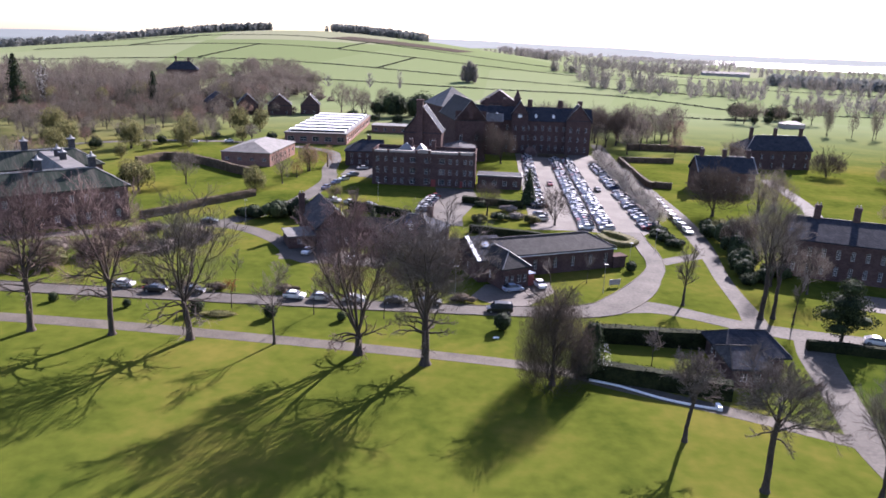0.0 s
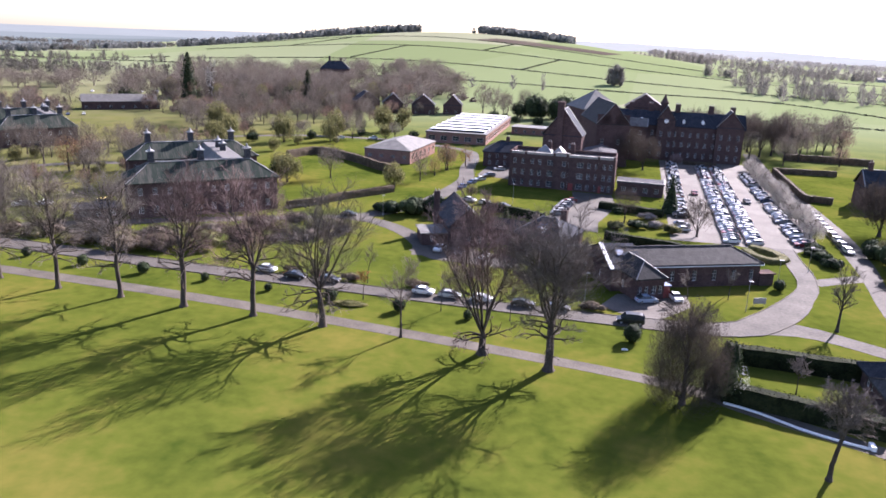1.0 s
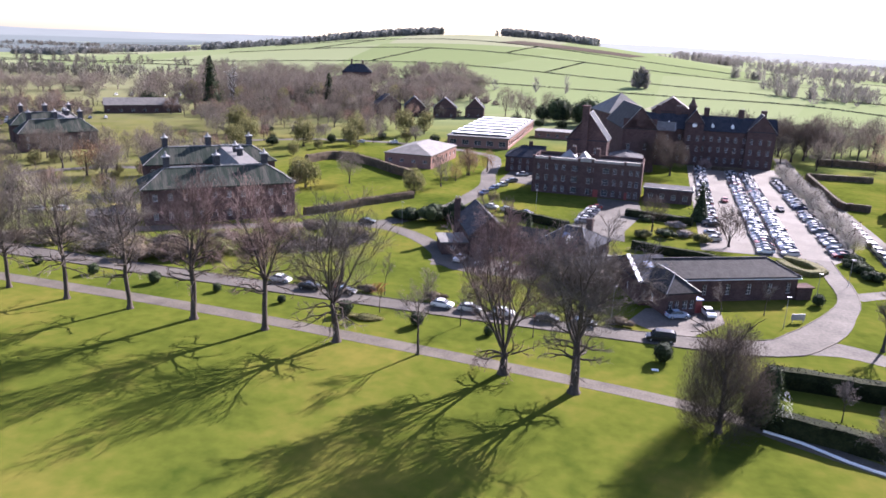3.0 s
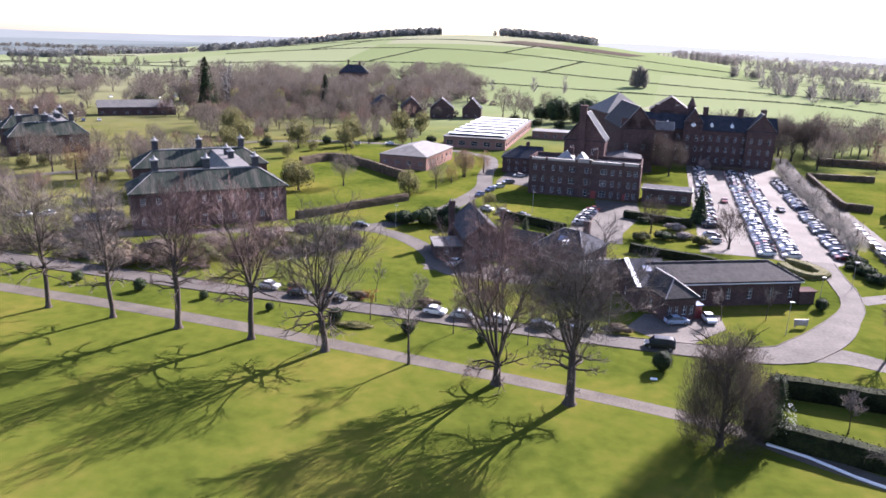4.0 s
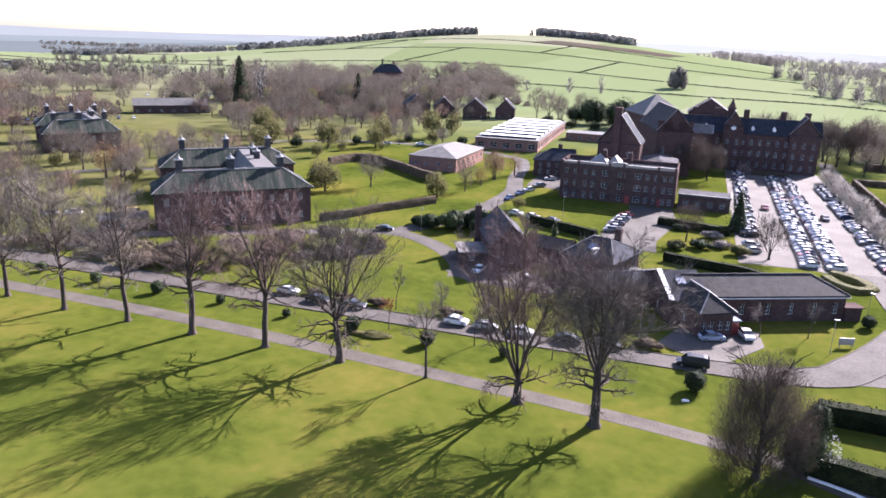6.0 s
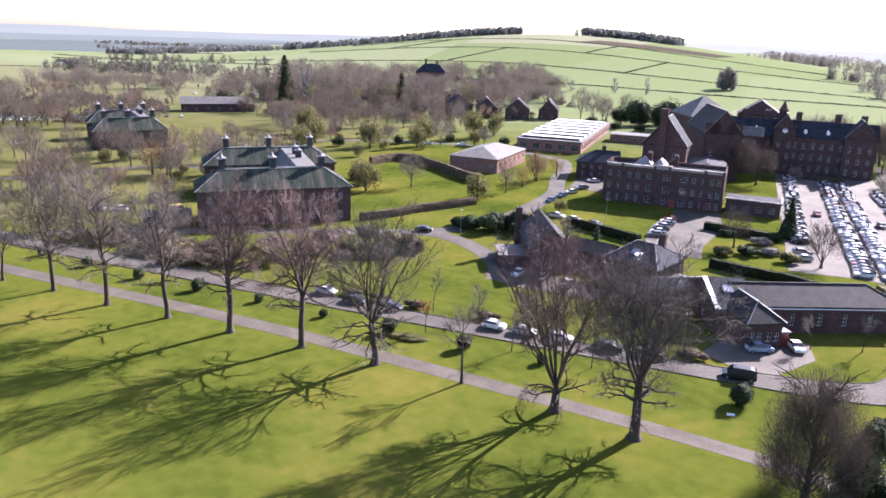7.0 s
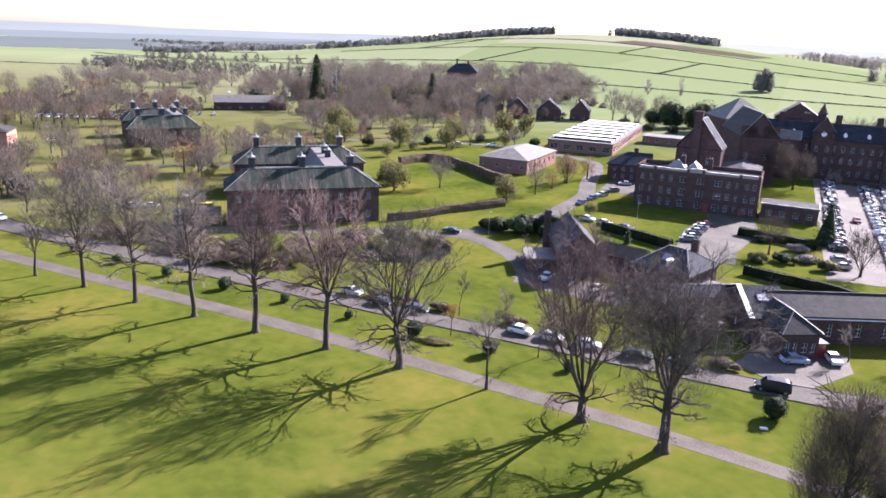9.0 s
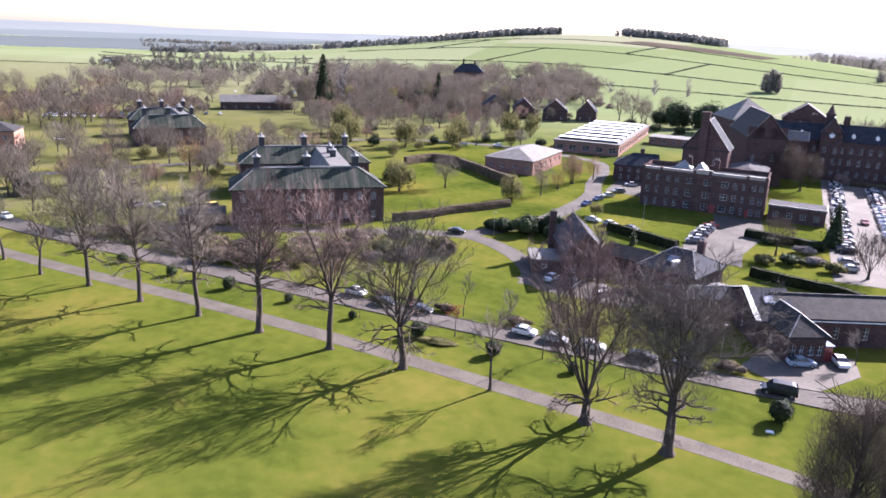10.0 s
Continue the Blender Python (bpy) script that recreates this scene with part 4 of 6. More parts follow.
def make_car(colour, label, L=4.3, W=1.78, H=1.48, bonnet=1.0, boot=0.5, van=False, metal=0.3, name="car"):
    paint = material(label.split()[0] + "_car_paint", (colour, tuple(min(1, c * 1.08 + 0.004) for c in colour)), 0.6, 0.28, metal=metal * 0.4)
    m = base(name, pose(0, 0, -40), label, "van" if van else "car")
    body, glass, top = car_shape(L, W, H, bonnet, boot, van)
    body.under("body", paint, m)
    glass.under("glazing", GLASS, m, "dark tinted car glazing")
    top.under("roof", paint, m)
    for x in (-L / 2 + 0.82, L / 2 - 0.78):
        for y in (-W / 2 + 0.08, W / 2 - 0.08):
            w = child("wheel", TYRE, m, pose(x, y, 0.32))
            child("rim", RIM, w)
    for y in (-W / 2 + 0.32, W / 2 - 0.32):
        a = Shape()
        a.box(-L / 2 + 0.02, y - 0.17, 0.64, -L / 2 + 0.12, y + 0.17, 0.8)
        a.under("headlight", LAMPGLASS, m)
        b = Shape()
        b.box(L / 2 - 0.1, y - 0.13, 0.72, L / 2 + 0.01, y + 0.13, 0.92)
        b.under("tail_light", TAILGLASS, m)
    s = Shape()
    s.box(-L / 2 - 0.015, -0.26, 0.42, -L / 2 + 0.02, 0.26, 0.53), s.box(L / 2 - 0.02, -0.26, 0.5, L / 2 + 0.015, 0.26, 0.61)
    s.under("number_plate", PAINT, m)
    return m


SILVER = make_car((0.46, 0.455, 0.44), "silver hatchback parked with dark windows", metal=0.5)
WHITE = make_car((0.66, 0.65, 0.63), "white hatchback parked on the tarmac", L=4.2, metal=0.0)
BLACK = make_car((0.012, 0.012, 0.014), "black saloon car parked on tarmac", L=4.5, boot=0.9)
GREY = make_car((0.16, 0.165, 0.175), "grey estate car parked on tarmac", L=4.5, boot=0.35, H=1.5, metal=0.5)
BLUE = make_car((0.025, 0.04, 0.09), "blue hatchback parked on tarmac", L=4.1)
RED = make_car((0.16, 0.018, 0.018), "red hatchback parked on tarmac", L=4.0)
PALEBLUE = make_car((0.26, 0.33, 0.42), "pale blue hatchback in the shade of the wing", L=4.3, H=1.55)
VAN = make_car((0.012, 0.013, 0.016), "black van with pale roof parked on the drive", L=4.9, W=1.92, H=1.95, bonnet=0.75, boot=0.2, van=True)
YELLOW = make_car((0.6, 0.4, 0.03), "yellow van parked beside the villa", L=4.9, W=1.92, H=2.2, bonnet=0.75, boot=0.2, van=True)
fleet = [SILVER, GREY, WHITE, BLACK, SILVER, GREY, BLUE, SILVER, BLACK, WHITE, SILVER, GREY, SILVER, BLUE, WHITE, GREY, BLACK, RED]
rng = random.Random(4)


def park(kind, x, y, angle, z=0.06, group=""):
    ob = copy_thing(kind, pose(x, y, z, 0, 0, angle))
    if group:
        tagged(ob, group=group)
    return ob


park(VAN, 5.6, 114.6, 4), park(YELLOW, -136, 153, 60), park(WHITE, -170.5, 119.5, 172)
park(PALEBLUE, 8.6, 126.8, 205, 0.07)
park(WHITE, 14.2, 130.3, 108, 0.07)
for kind, x, y, a in ((WHITE, -33.5, 116.4, 178), (SILVER, -28.2, 116.2, 179), (SILVER, -22.0, 116.3, 181), (BLACK, -14.0, 116.3, 179), (BLACK, -7.5, 116.6, 180),
                      (SILVER, -67.8, 118.2, 176), (BLACK, -60.5, 116.3, 179), (BLACK, -53.2, 116.4, 180)):
    park(kind, x, y, a, 0.06, "cars along the drive")
park(BLACK, -69.8, 168.9, 190)
for k, (x, y) in enumerate(((-15.2, 194), (-15.0, 197.2), (-14.8, 200.4), (-14.5, 203.6), (-14.1, 206.8), (-13.7, 210), (-13.2, 213.4))):
    park((GREY, SILVER, BLACK, SILVER, GREY, WHITE, RED)[k], x, y, 12, 0.06, "cars beside the block")
for k, (x, y, a) in enumerate(((-42.9, 201, 165), (-37.7, 199, 162), (-31.7, 197, 165), (-49.6, 220, 75), (-48.2, 229, 70), (-46.8, 236, 50), (-45.2, 245, 40), (-44.0, 259.4, 20))):
    park((SILVER, SILVER, BLACK, BLUE, BLUE, SILVER, GREY, SILVER)[k], x, y, a, 0.06, "cars on the block's drive")
park(SILVER, -38, 146, 80, 0.07), park(GREY, -33, 145, 85, 0.07), park(WHITE, -27, 144, 84, 0.07)
park(WHITE, 71, 108, 160), park(SILVER, -154.8, 145, 30), park(SILVER, -150, 148, 30), park(WHITE, -270, 211, 45)
for row, (x0, x1, ya, yb) in enumerate(((19.0, 21.5, 183, 310), (30.9, 33.0, 181, 303), (36.4, 38.6, 181, 303), (48.4, 48.6, 184, 292))):
    n = int((yb - ya) / 2.75)
    for i in range(n):
        if rng.random() < (0.3 if row == 0 and i < 16 else 0.07):
            continue
        f = i / (n - 1)
        park(rng.choice(fleet), x0 + (x1 - x0) * f + rng.uniform(-0.2, 0.2), ya + (yb - ya) * f, (8 if rng.random() < 0.5 else 188) + rng.uniform(-2, 2), 0.055, "cars in the car park")
park(RED, 26.2, 243, 95, 0.055), park(BLACK, 42, 236, 95, 0.055)
for i in range(9):
    park(fleet[i], 58.4 + i * 0.1, 182 + i * 5.3, 96, 0.05, "cars along the lane")
for i in range(8):
    park(fleet[i % 11], -330 + 6 * (i % 8), 292 + 5 * (i % 8), 130, 0.02, "cars in a far car park")
for i in range(22):
    park(fleet[(i * 5) % 17], -352 + 3.4 * (i % 11) + 9 * (i // 11), 268 + 2.9 * (i % 11) - 9 * (i // 11), 130, 0.02, "cars in a far car park")
for k in range(12):
    park((WHITE, SILVER, GREY)[k % 3], -384 + 4.6 * k, 450 + 3.2 * k + (k % 2) * 9, 120, 0.05, "cars in a far car park")
for i in range(5):
    park((SILVER, WHITE, GREY, WHITE, BLACK)[i], -130 + 14 * i, 310 + 7 * i, 20, 0.05, "cars by the school drive")
for o in (SILVER, WHITE, BLACK, GREY, BLUE, RED, PALEBLUE, VAN, YELLOW):
    for q in [*o.children_recursive, o]:
        bpy.data.objects.remove(q)


# ---- trees ----
def tubes(segs, sides):
    """A mesh's vertices and faces for tapered limbs: each a list of (point, radius)."""
    v, f = [], []
    for line in segs:
        k0 = len(v)
        n = sides if line[0][1] > 0.06 else 3
        for i, (p, r) in enumerate(line):
            a, b = line[max(0, i - 1)][0], line[min(len(line) - 1, i + 1)][0]
            d = (b - a).normalized()
            s = d.orthogonal().normalized()
            t = d.cross(s)
            for j in range(n):
                w = 2 * math.pi * j / n
                v.append(tuple(p + (s * math.cos(w) + t * math.sin(w)) * r))
        for i in range(len(line) - 1):
            for j in range(n):
                f.append((k0 + i * n + j, k0 + i * n + (j + 1) % n, k0 + (i + 1) * n + (j + 1) % n, k0 + (i + 1) * n + j))
    return v, f


def limb(r, p, d, length, rad, tip, rise, wander, n):
    """A wandering tapered limb."""
    line = [(p.copy(), rad)]
    step = length / n
    for i in range(n):
        d = (d + Vector((r.gauss(0, wander), r.gauss(0, wander), r.gauss(0, wander) + rise))).normalized()
        p = p + d * step
        line.append((p.copy(), rad + (tip - rad) * (i + 1) / n))
    return line


def along(line, t):
    k = t * (len(line) - 1)
    i = min(int(k), len(line) - 2)
    (a, ra), (b, rb) = line[i], line[i + 1]
    return a.lerp(b, k - i), ra + (rb - ra) * (k - i), (b - a).normalized()


def aside(r, d, angle):
    """A direction at that angle from d, turned round it at random."""
    s = d.orthogonal().normalized()
    s = Matrix.Rotation(r.uniform(0, 2 * math.pi), 3, d) @ s
    return (d * math.cos(angle) + s * math.sin(angle)).normalized()


def skeleton_of(seed, H, spread, rad, fork=0.3, leaders=1, limbs=15, subs=7, twigs=6, fine=3, droop=0.0, thick=1.0, bend=2, segs=(6, 4), opening=0.26, lean=(26, 46), skirt=0, crook=0.05, low=0.22, skirt_at=(0.2, 0.42), wander=0.11, skirt_rise=0.25):
    """Heavy limbs, and fine twigs, of a bare broadleaf tree: rising stems, brooms of twigs above, and low drooping limbs if wanted."""
    r = random.Random(seed)
    heavy, light = [], []
    up = Vector((0, 0, 1))
    flare = [(Vector((0, 0, -0.1)), rad * 1.8), (Vector((0, 0, 0.5)), rad * 1.2), (Vector((0, 0, 1.4)), rad * 1.02)]
    tall = 0.86 if leaders == 1 else fork
    stem = limb(r, Vector((0, 0, 1.4)), (up + Vector((r.gauss(0, .04), r.gauss(0, .04), 0))).normalized(), H * tall - 1.4, rad * 1.02, rad * (0.1 if leaders == 1 else 0.8), 0.03, crook, 7)
    heavy.append(flare), heavy.append(stem)
    mains = [(stem, fork, 1.0)]
    if leaders > 1:
        mains = []
        for i in range(leaders):
            w = 2 * math.pi * (i + r.uniform(-.3, .3)) / leaders
            k = opening * r.uniform(0.55, 1.25) if i else 0.05
            p, rr, _ = along(stem, r.uniform(0.8, 1.0))
            line = limb(r, p, Vector((math.cos(w) * k, math.sin(w) * k, 1)).normalized(), H * (1.0 - fork) * r.uniform(0.82, 1.0), rad * 0.95 / leaders ** 0.45, rad * 0.06, 0.025, 0.06, 8)
            heavy.append(line), mains.append((line, low, 1.0))

    def broom(lim, ln, n, start):
        for j in range(n):
            p2, r2, d2 = along(lim, start + (1 - start) * (j + r.random()) / n)
            sub = limb(r, p2, aside(r, d2, radians(r.uniform(18, 52))), ln * r.uniform(0.3, 0.52), min(r2 * 0.75, 0.11 * thick), 0.026 * thick, 0.07 - droop, 0.15, segs[1])
            (heavy if sub[0][1] > 0.05 else light).append(sub)
            for k in range(twigs):
                p3, r3, d3 = along(sub, 0.2 + 0.8 * (k + r.random()) / twigs)
                tw = limb(r, p3, aside(r, d3, radians(r.uniform(15, 55))), ln * r.uniform(0.15, 0.3), 0.02 * thick, 0.011 * thick, 0.06 - droop, 0.2, bend)
                light.append(tw)
                for _ in range(fine):
                    p4, _, d4 = along(tw, r.uniform(0.2, 1))
                    light.append(limb(r, p4, aside(r, d4, radians(r.uniform(20, 60))), ln * r.uniform(0.08, 0.17), 0.014 * thick, 0.009 * thick, 0.05 - droop, 0.1, 1))

    each = max(3, round(limbs / len(mains)))
    for line, start, share in mains:
        for i in range(each):
            p, rr, d = along(line, start + (0.98 - start) * (i + r.uniform(0, 0.8)) / each)
            h = min(1.0, p.z / H)
            ln = spread * (0.62 + 0.55 * math.sin(math.pi * min(1, max(0.0, (h - 0.1) / 0.95)))) * r.uniform(0.75, 1.1)
            lim = limb(r, p, aside(r, d, radians(r.uniform(*lean))), ln, min(rr * 0.6, rad * 0.34), 0.055 * thick, 0.06 - droop, wander, segs[0])
            heavy.append(lim)
            broom(lim, ln, subs, 0.35)
    for i in range(skirt):
        w = 2 * math.pi * (i + r.uniform(-.3, .3)) / skirt
        p, rr, d = along(stem, r.uniform(*skirt_at) if leaders == 1 else r.uniform(0.55, 1.0))
        ln = spread * r.uniform(0.75, 1.15)
        lim = limb(r, p, Vector((math.cos(w), math.sin(w), skirt_rise)).normalized(), ln, rad * 0.3, 0.045, -0.02, 0.24, 9)
        heavy.append(lim)
        broom(lim, ln * 0.55, max(4, subs - 3), 0.3)
    return heavy, light


def spray(seed, H, n, length, wide, W, low=0.22, clumps=16):
    """Fine twigs of a rounded leafless crown: tapering blades in clumps, rising outwards."""
    q = random.Random(seed)
    v, f = [], []
    zc, rz, rx = H * (1 + low) / 2, H * (1 - low) / 2, W / 2
    heads = []
    for k in range(clumps):
        t = (k + 0.5) / clumps
        z = 1 - 1.75 * t
        a = k * 2.4 + q.uniform(-0.5, 0.5)
        m = math.sqrt(max(0.0, 1 - z * z)) * q.uniform(0.55, 0.8)
        heads.append((Vector((math.cos(a) * m * rx, math.sin(a) * m * rx, zc + z * rz * q.uniform(0.6, 0.8))), q.uniform(0.2, 0.34)))
    root = Vector((0, 0, H * low * 0.6))
    for i in range(n):
        c, size = heads[q.randrange(clumps)]
        p = c + Vector((q.gauss(0, 1) * rx, q.gauss(0, 1) * rx, q.gauss(0, 1) * rz)) * size * 0.75
        e = ((p.x / rx) ** 2 + (p.y / rx) ** 2 + ((p.z - zc) / rz) ** 2) ** 0.5
        if e > 1.08:
            p = Vector((0, 0, zc)) + (p - Vector((0, 0, zc))) * (q.uniform(0.9, 1.08) / e)
        d = ((p - root).normalized() + Vector((q.gauss(0, 0.45), q.gauss(0, 0.45), q.gauss(0.15, 0.4)))).normalized()
        ln = length * q.uniform(0.55, 1.3)
        w = d.cross(Vector((q.gauss(0, 1), q.gauss(0, 1), q.gauss(0, 1)))).normalized() * wide * q.uniform(0.5, 1.1)
        k = len(v)
        v += [tuple(p - d * ln * 0.5 - w), tuple(p - d * ln * 0.5 + w), tuple(p + d * ln * 0.5)]
        f.append((k, k + 1, k + 2))
    return v, f


def bare_tree(name, m, label, seed, twig=None, group="", sides=7, haze=None, **shape):
    heavy, light = skeleton_of(seed, **shape)
    t = base(name, m, label, "tree", group)
    me = mesh_of("trunk", *tubes(heavy, sides), BARK)
    for p in me.polygons:
        p.use_smooth = True
    child("trunk", me, t)
    v, f = tubes(light, 3)
    if haze:
        v2, f2 = spray(seed + 5, shape["H"] * 1.02, *haze)
        f = f + [tuple(i + len(v) for i in q) for q in f2]
        v = v + v2
    child("crown", mesh_of("crown", v, f, twig or TWIG), t, None, "bare leafless twigs")
    return t

def soft_tree(name, m, label, seed, H, W, mat, n=1300, length=1.5, wide=0.05, low=0.22, rad=0.3, group="", sides=5, clumps=16, leaders=4, limbs=0, subs=3):
    """A bare tree farther off: forking limbs within a rounded crown of fine twigs."""
    heavy, light = skeleton_of(seed, H * 0.92, W * 0.36, rad, fork=low * 0.8, leaders=leaders, limbs=limbs or leaders * 4, subs=subs, twigs=0, fine=0, thick=1.4, bend=1, segs=(4, 2), opening=0.5 * W / H, lean=(25, 60))
    t = base(name, m, label, "tree", group)
    me = mesh_of("trunk", *tubes(heavy + light, sides), BARK)
    for q in me.polygons:
        q.use_smooth = True
    child("trunk", me, t)
    child("crown", mesh_of("crown", *spray(seed + 7, H, n, length, wide, W, low, clumps), mat), t, None, "bare leafless twigs")
    return t


AVENUE = "avenue of bare trees along the path"
big = dict(limbs=28, subs=7, twigs=7, fine=2, thick=1.0)
lime = {**big, "limbs": 32, "subs": 7, "twigs": 6, "fine": 2, "thick": 1.05, "wander": 0.19, "low": 0.02, "segs": (8, 4)}
bare_tree("tree", turned(-6.4, 90.6, 20), "tall bare lime with drooping lower branches on the lawn", 11, TWIG, AVENUE, haze=(9000, 1.1, 0.016, 14.0, 0.24, 26), H=22.4, spread=5.6, rad=0.64, fork=0.36, leaders=7, opening=0.45, lean=(28, 62), skirt=11, **{**big, "limbs": 56, "subs": 8, "twigs": 8, "fine": 3, "thick": 0.95})
bare_tree("tree", turned(-17.2, 93.0, 70), "many-stemmed bare tree with reddish twigs", 12, TWIG_RED, AVENUE, haze=(8000, 1.1, 0.016, 13.5, 0.3, 26), H=23.6, spread=5.2, rad=0.6, fork=0.15, leaders=8, opening=0.4, lean=(26, 52), skirt=6, **{**big, "limbs": 48, "twigs": 8, "fine": 3})
bare_tree("tree", turned(-31.3, 95.0, 10), "slender young bare tree by the path", 13, TWIG, AVENUE, H=12.8, spread=3.4, rad=0.2, fork=0.35, lean=(40, 65), limbs=14, subs=6, twigs=5, fine=2, thick=0.8)
bare_tree("tree", turned(-45.3, 95.1, 200), "broad bare tree with spreading limbs", 24, TWIG, AVENUE, haze=(3800, 1.2, 0.016, 13.5, 0.36, 22), H=21.0, spread=7.0, rad=0.52, fork=0.34, leaders=5, opening=0.6, skirt=12, **{**lime, "lean": (32, 65)})
bare_tree("tree", turned(-58.5, 95.4, 140), "upright bare lime tree beside the path", 15, TWIG_RED, AVENUE, haze=(3800, 1.2, 0.016, 11.5, 0.36, 22), H=23.0, spread=5.8, rad=0.47, fork=0.4, leaders=3, opening=0.3, lean=(35, 68), skirt=9, **lime)
bare_tree("tree", turned(-72.1, 95.2, 300), "tall narrow bare tree with reddish twigs", 16, TWIG_RED, AVENUE, haze=(3800, 1.2, 0.016, 11, 0.36, 22), H=24.6, spread=5.2, rad=0.52, fork=0.4, leaders=3, opening=0.3, lean=(35, 68), skirt=9, **lime)
bare_tree("tree", turned(-85.3, 95.4, 50), "bare lime tree with pale forked stems", 17, TWIG_PALE, AVENUE, haze=(3800, 1.2, 0.016, 11.5, 0.36, 22), H=22.0, spread=5.8, rad=0.41, fork=0.4, leaders=3, opening=0.3, lean=(35, 68), skirt=9, **lime)
bare_tree("tree", turned(-98.9, 95.4, 10), "bare lime tree on the lawn edge", 18, TWIG, AVENUE, haze=(3800, 1.2, 0.016, 12, 0.36, 22), H=20.8, spread=6.2, rad=0.41, fork=0.4, leaders=3, opening=0.3, lean=(35, 68), skirt=9, **lime)
bare_tree("tree", turned(-113.1, 96.4, 80), "bare lime tree on the lawn edge", 19, TWIG, AVENUE, haze=(3800, 1.2, 0.016, 11.5, 0.36, 22), H=18.9, spread=5.8, rad=0.39, fork=0.4, leaders=3, opening=0.3, lean=(35, 68), skirt=9, **lime)
bare_tree("tree", turned(-126.1, 96.1, 80), "small bare tree beside the path", 20, TWIG, AVENUE, H=11.0, spread=3.8, rad=0.28, fork=0.3, lean=(35, 60), limbs=14, subs=6, twigs=5, fine=2)
bare_tree("tree", turned(-140.5, 98.5, 80), "small bare tree beside the path", 25, TWIG, AVENUE, H=12.0, spread=4.2, rad=0.28, fork=0.3, lean=(35, 60), limbs=14, subs=6, twigs=5, fine=2)
soft_tree("hornbeam", turned(12.8, 86.0, 0), "dense twiggy bare hornbeam at the path's bend", 31, 15.4, 11.4, SOFT_DARK, 36000, 0.9, 0.02, -0.22, 0.36, sides=7, clumps=44, leaders=1, limbs=34, subs=6)
bare_tree("tree", turned(28.4, 72.0, 0), "small bare tree with a dense rounded crown", 21, TWIG, "", H=11.6, spread=2.2, rad=0.27, fork=0.5, leaders=7, opening=0.55, lean=(30, 70), limbs=40, subs=7, twigs=7, fine=3, thick=0.85, crook=0.13)
bare_tree("tree", turned(34.8, 62.0, 150), "crooked bare tree with a spreading crown", 27, TWIG, "", H=15.0, spread=3.0, rad=0.38, fork=0.6, leaders=8, opening=1.0, lean=(30, 75), skirt=3, limbs=56, subs=8, twigs=7, fine=3, thick=0.8, crook=0.06)
bare_tree("tree", turned(47.5, 61.5, 0), "bare bushy tree by the lane", 23, TWIG_PALE, "", H=11, spread=5.0, rad=0.3, fork=0.12, leaders=4, limbs=20, subs=8, twigs=6, fine=3, thick=0.8)
bare_tree("tree", turned(41.7, 123.5, 0), "small bare upright tree by the junction", 26, TWIG, "", H=11.5, spread=3.0, rad=0.25, fork=0.2, limbs=18, subs=6, twigs=5, fine=2)
bare_tree("tree", turned(54.6, 117.8, 0), "tall bare ash tree by the junction", 27, TWIG_PALE, "", H=21, spread=5.2, rad=0.45, fork=0.42, leaders=4, low=0.1, lean=(25, 60), **{**big, "thick": 0.7})
bare_tree("tree", turned(57.2, 118.6, 0), "bare ash tree leaning by the junction", 28, TWIG, "", H=18.5, spread=4.6, rad=0.36, fork=0.42, leaders=3, low=0.1, lean=(25, 60), **{**big, "thick": 0.7})
bare_tree("tree", turned(59.8, 115.8, 0), "slender bare tree by the junction", 29, TWIG_PALE, "", H=9.5, spread=2.2, rad=0.15, fork=0.4, limbs=10, subs=5, twigs=4, fine=2)
for x, y, h in ((-45.8, 118.6, 8), (-28.0, 108.7, 7.5), (-15.2, 108.3, 7), (-43.4, 109.7, 5.5), (16.5, 131.5, 5), (24.5, 134.5, 5.5), (-37.5, 119.8, 6)):
    bare_tree("sapling", turned(x, y, x * 7), "thin bare sapling in the grass", int(abs(x) * 3), TWIG_PALE if x != -43.4 else TWIG_ORANGE, "young saplings", sides=5, H=h, spread=1.6, rad=0.08, fork=0.3, limbs=11, subs=5, twigs=4, fine=2, thick=0.7)



TWIN = soft_tree("tree", turned(2.6, 294, 0), "dense rounded bare tree before the hospital", 33, 16.5, 15, SOFT_DARK, 5200, 1.4, 0.042, 0.2, 0.4, leaders=6)
for x, y, k in ((9.6, 287, 0.86), (63.5, 352, 1.1), (70, 360, 1.15), (75, 350, 0.9), (60, 366, 1.1), (30, 378, 1.0), (44, 384, 1.1), (16, 380, 1.0)):
    t = copy_thing(TWIN, turned(x, y, 37 * x))
    t.scale = (k, k, k)
soft_tree("tree", turned(22.4, 184.0, 0), "thin open bare tree among parked cars", 34, 11, 9, SOFT_DARK, 2200, 1.3, 0.026, 0.12, 0.26, leaders=7)
soft_tree("tree", turned(3.6, 192.5, 0), "small rounded bare tree on the lawn", 35, 10.0, 8.0, SOFT_DARK, 1700, 1.1, 0.03, 0.3, 0.22, leaders=3)
soft_tree("tree", turned(83, 199, 0), "tall pale bare tree before the east house", 36, 16.5, 12, SOFT_GREY, 2600, 1.5, 0.04, 0.2, 0.35)
soft_tree("tree", turned(101, 232, 0), "pale bare tree beside the east lane", 37, 12, 6, SOFT_GREY, 900, 1.4, 0.04, 0.2, 0.25)
soft_tree("tree", turned(94, 214, 0), "brown bare tree beside the east house", 38, 12, 12, SOFT_BROWN, 2200, 1.4, 0.04, 0.1, 0.3)
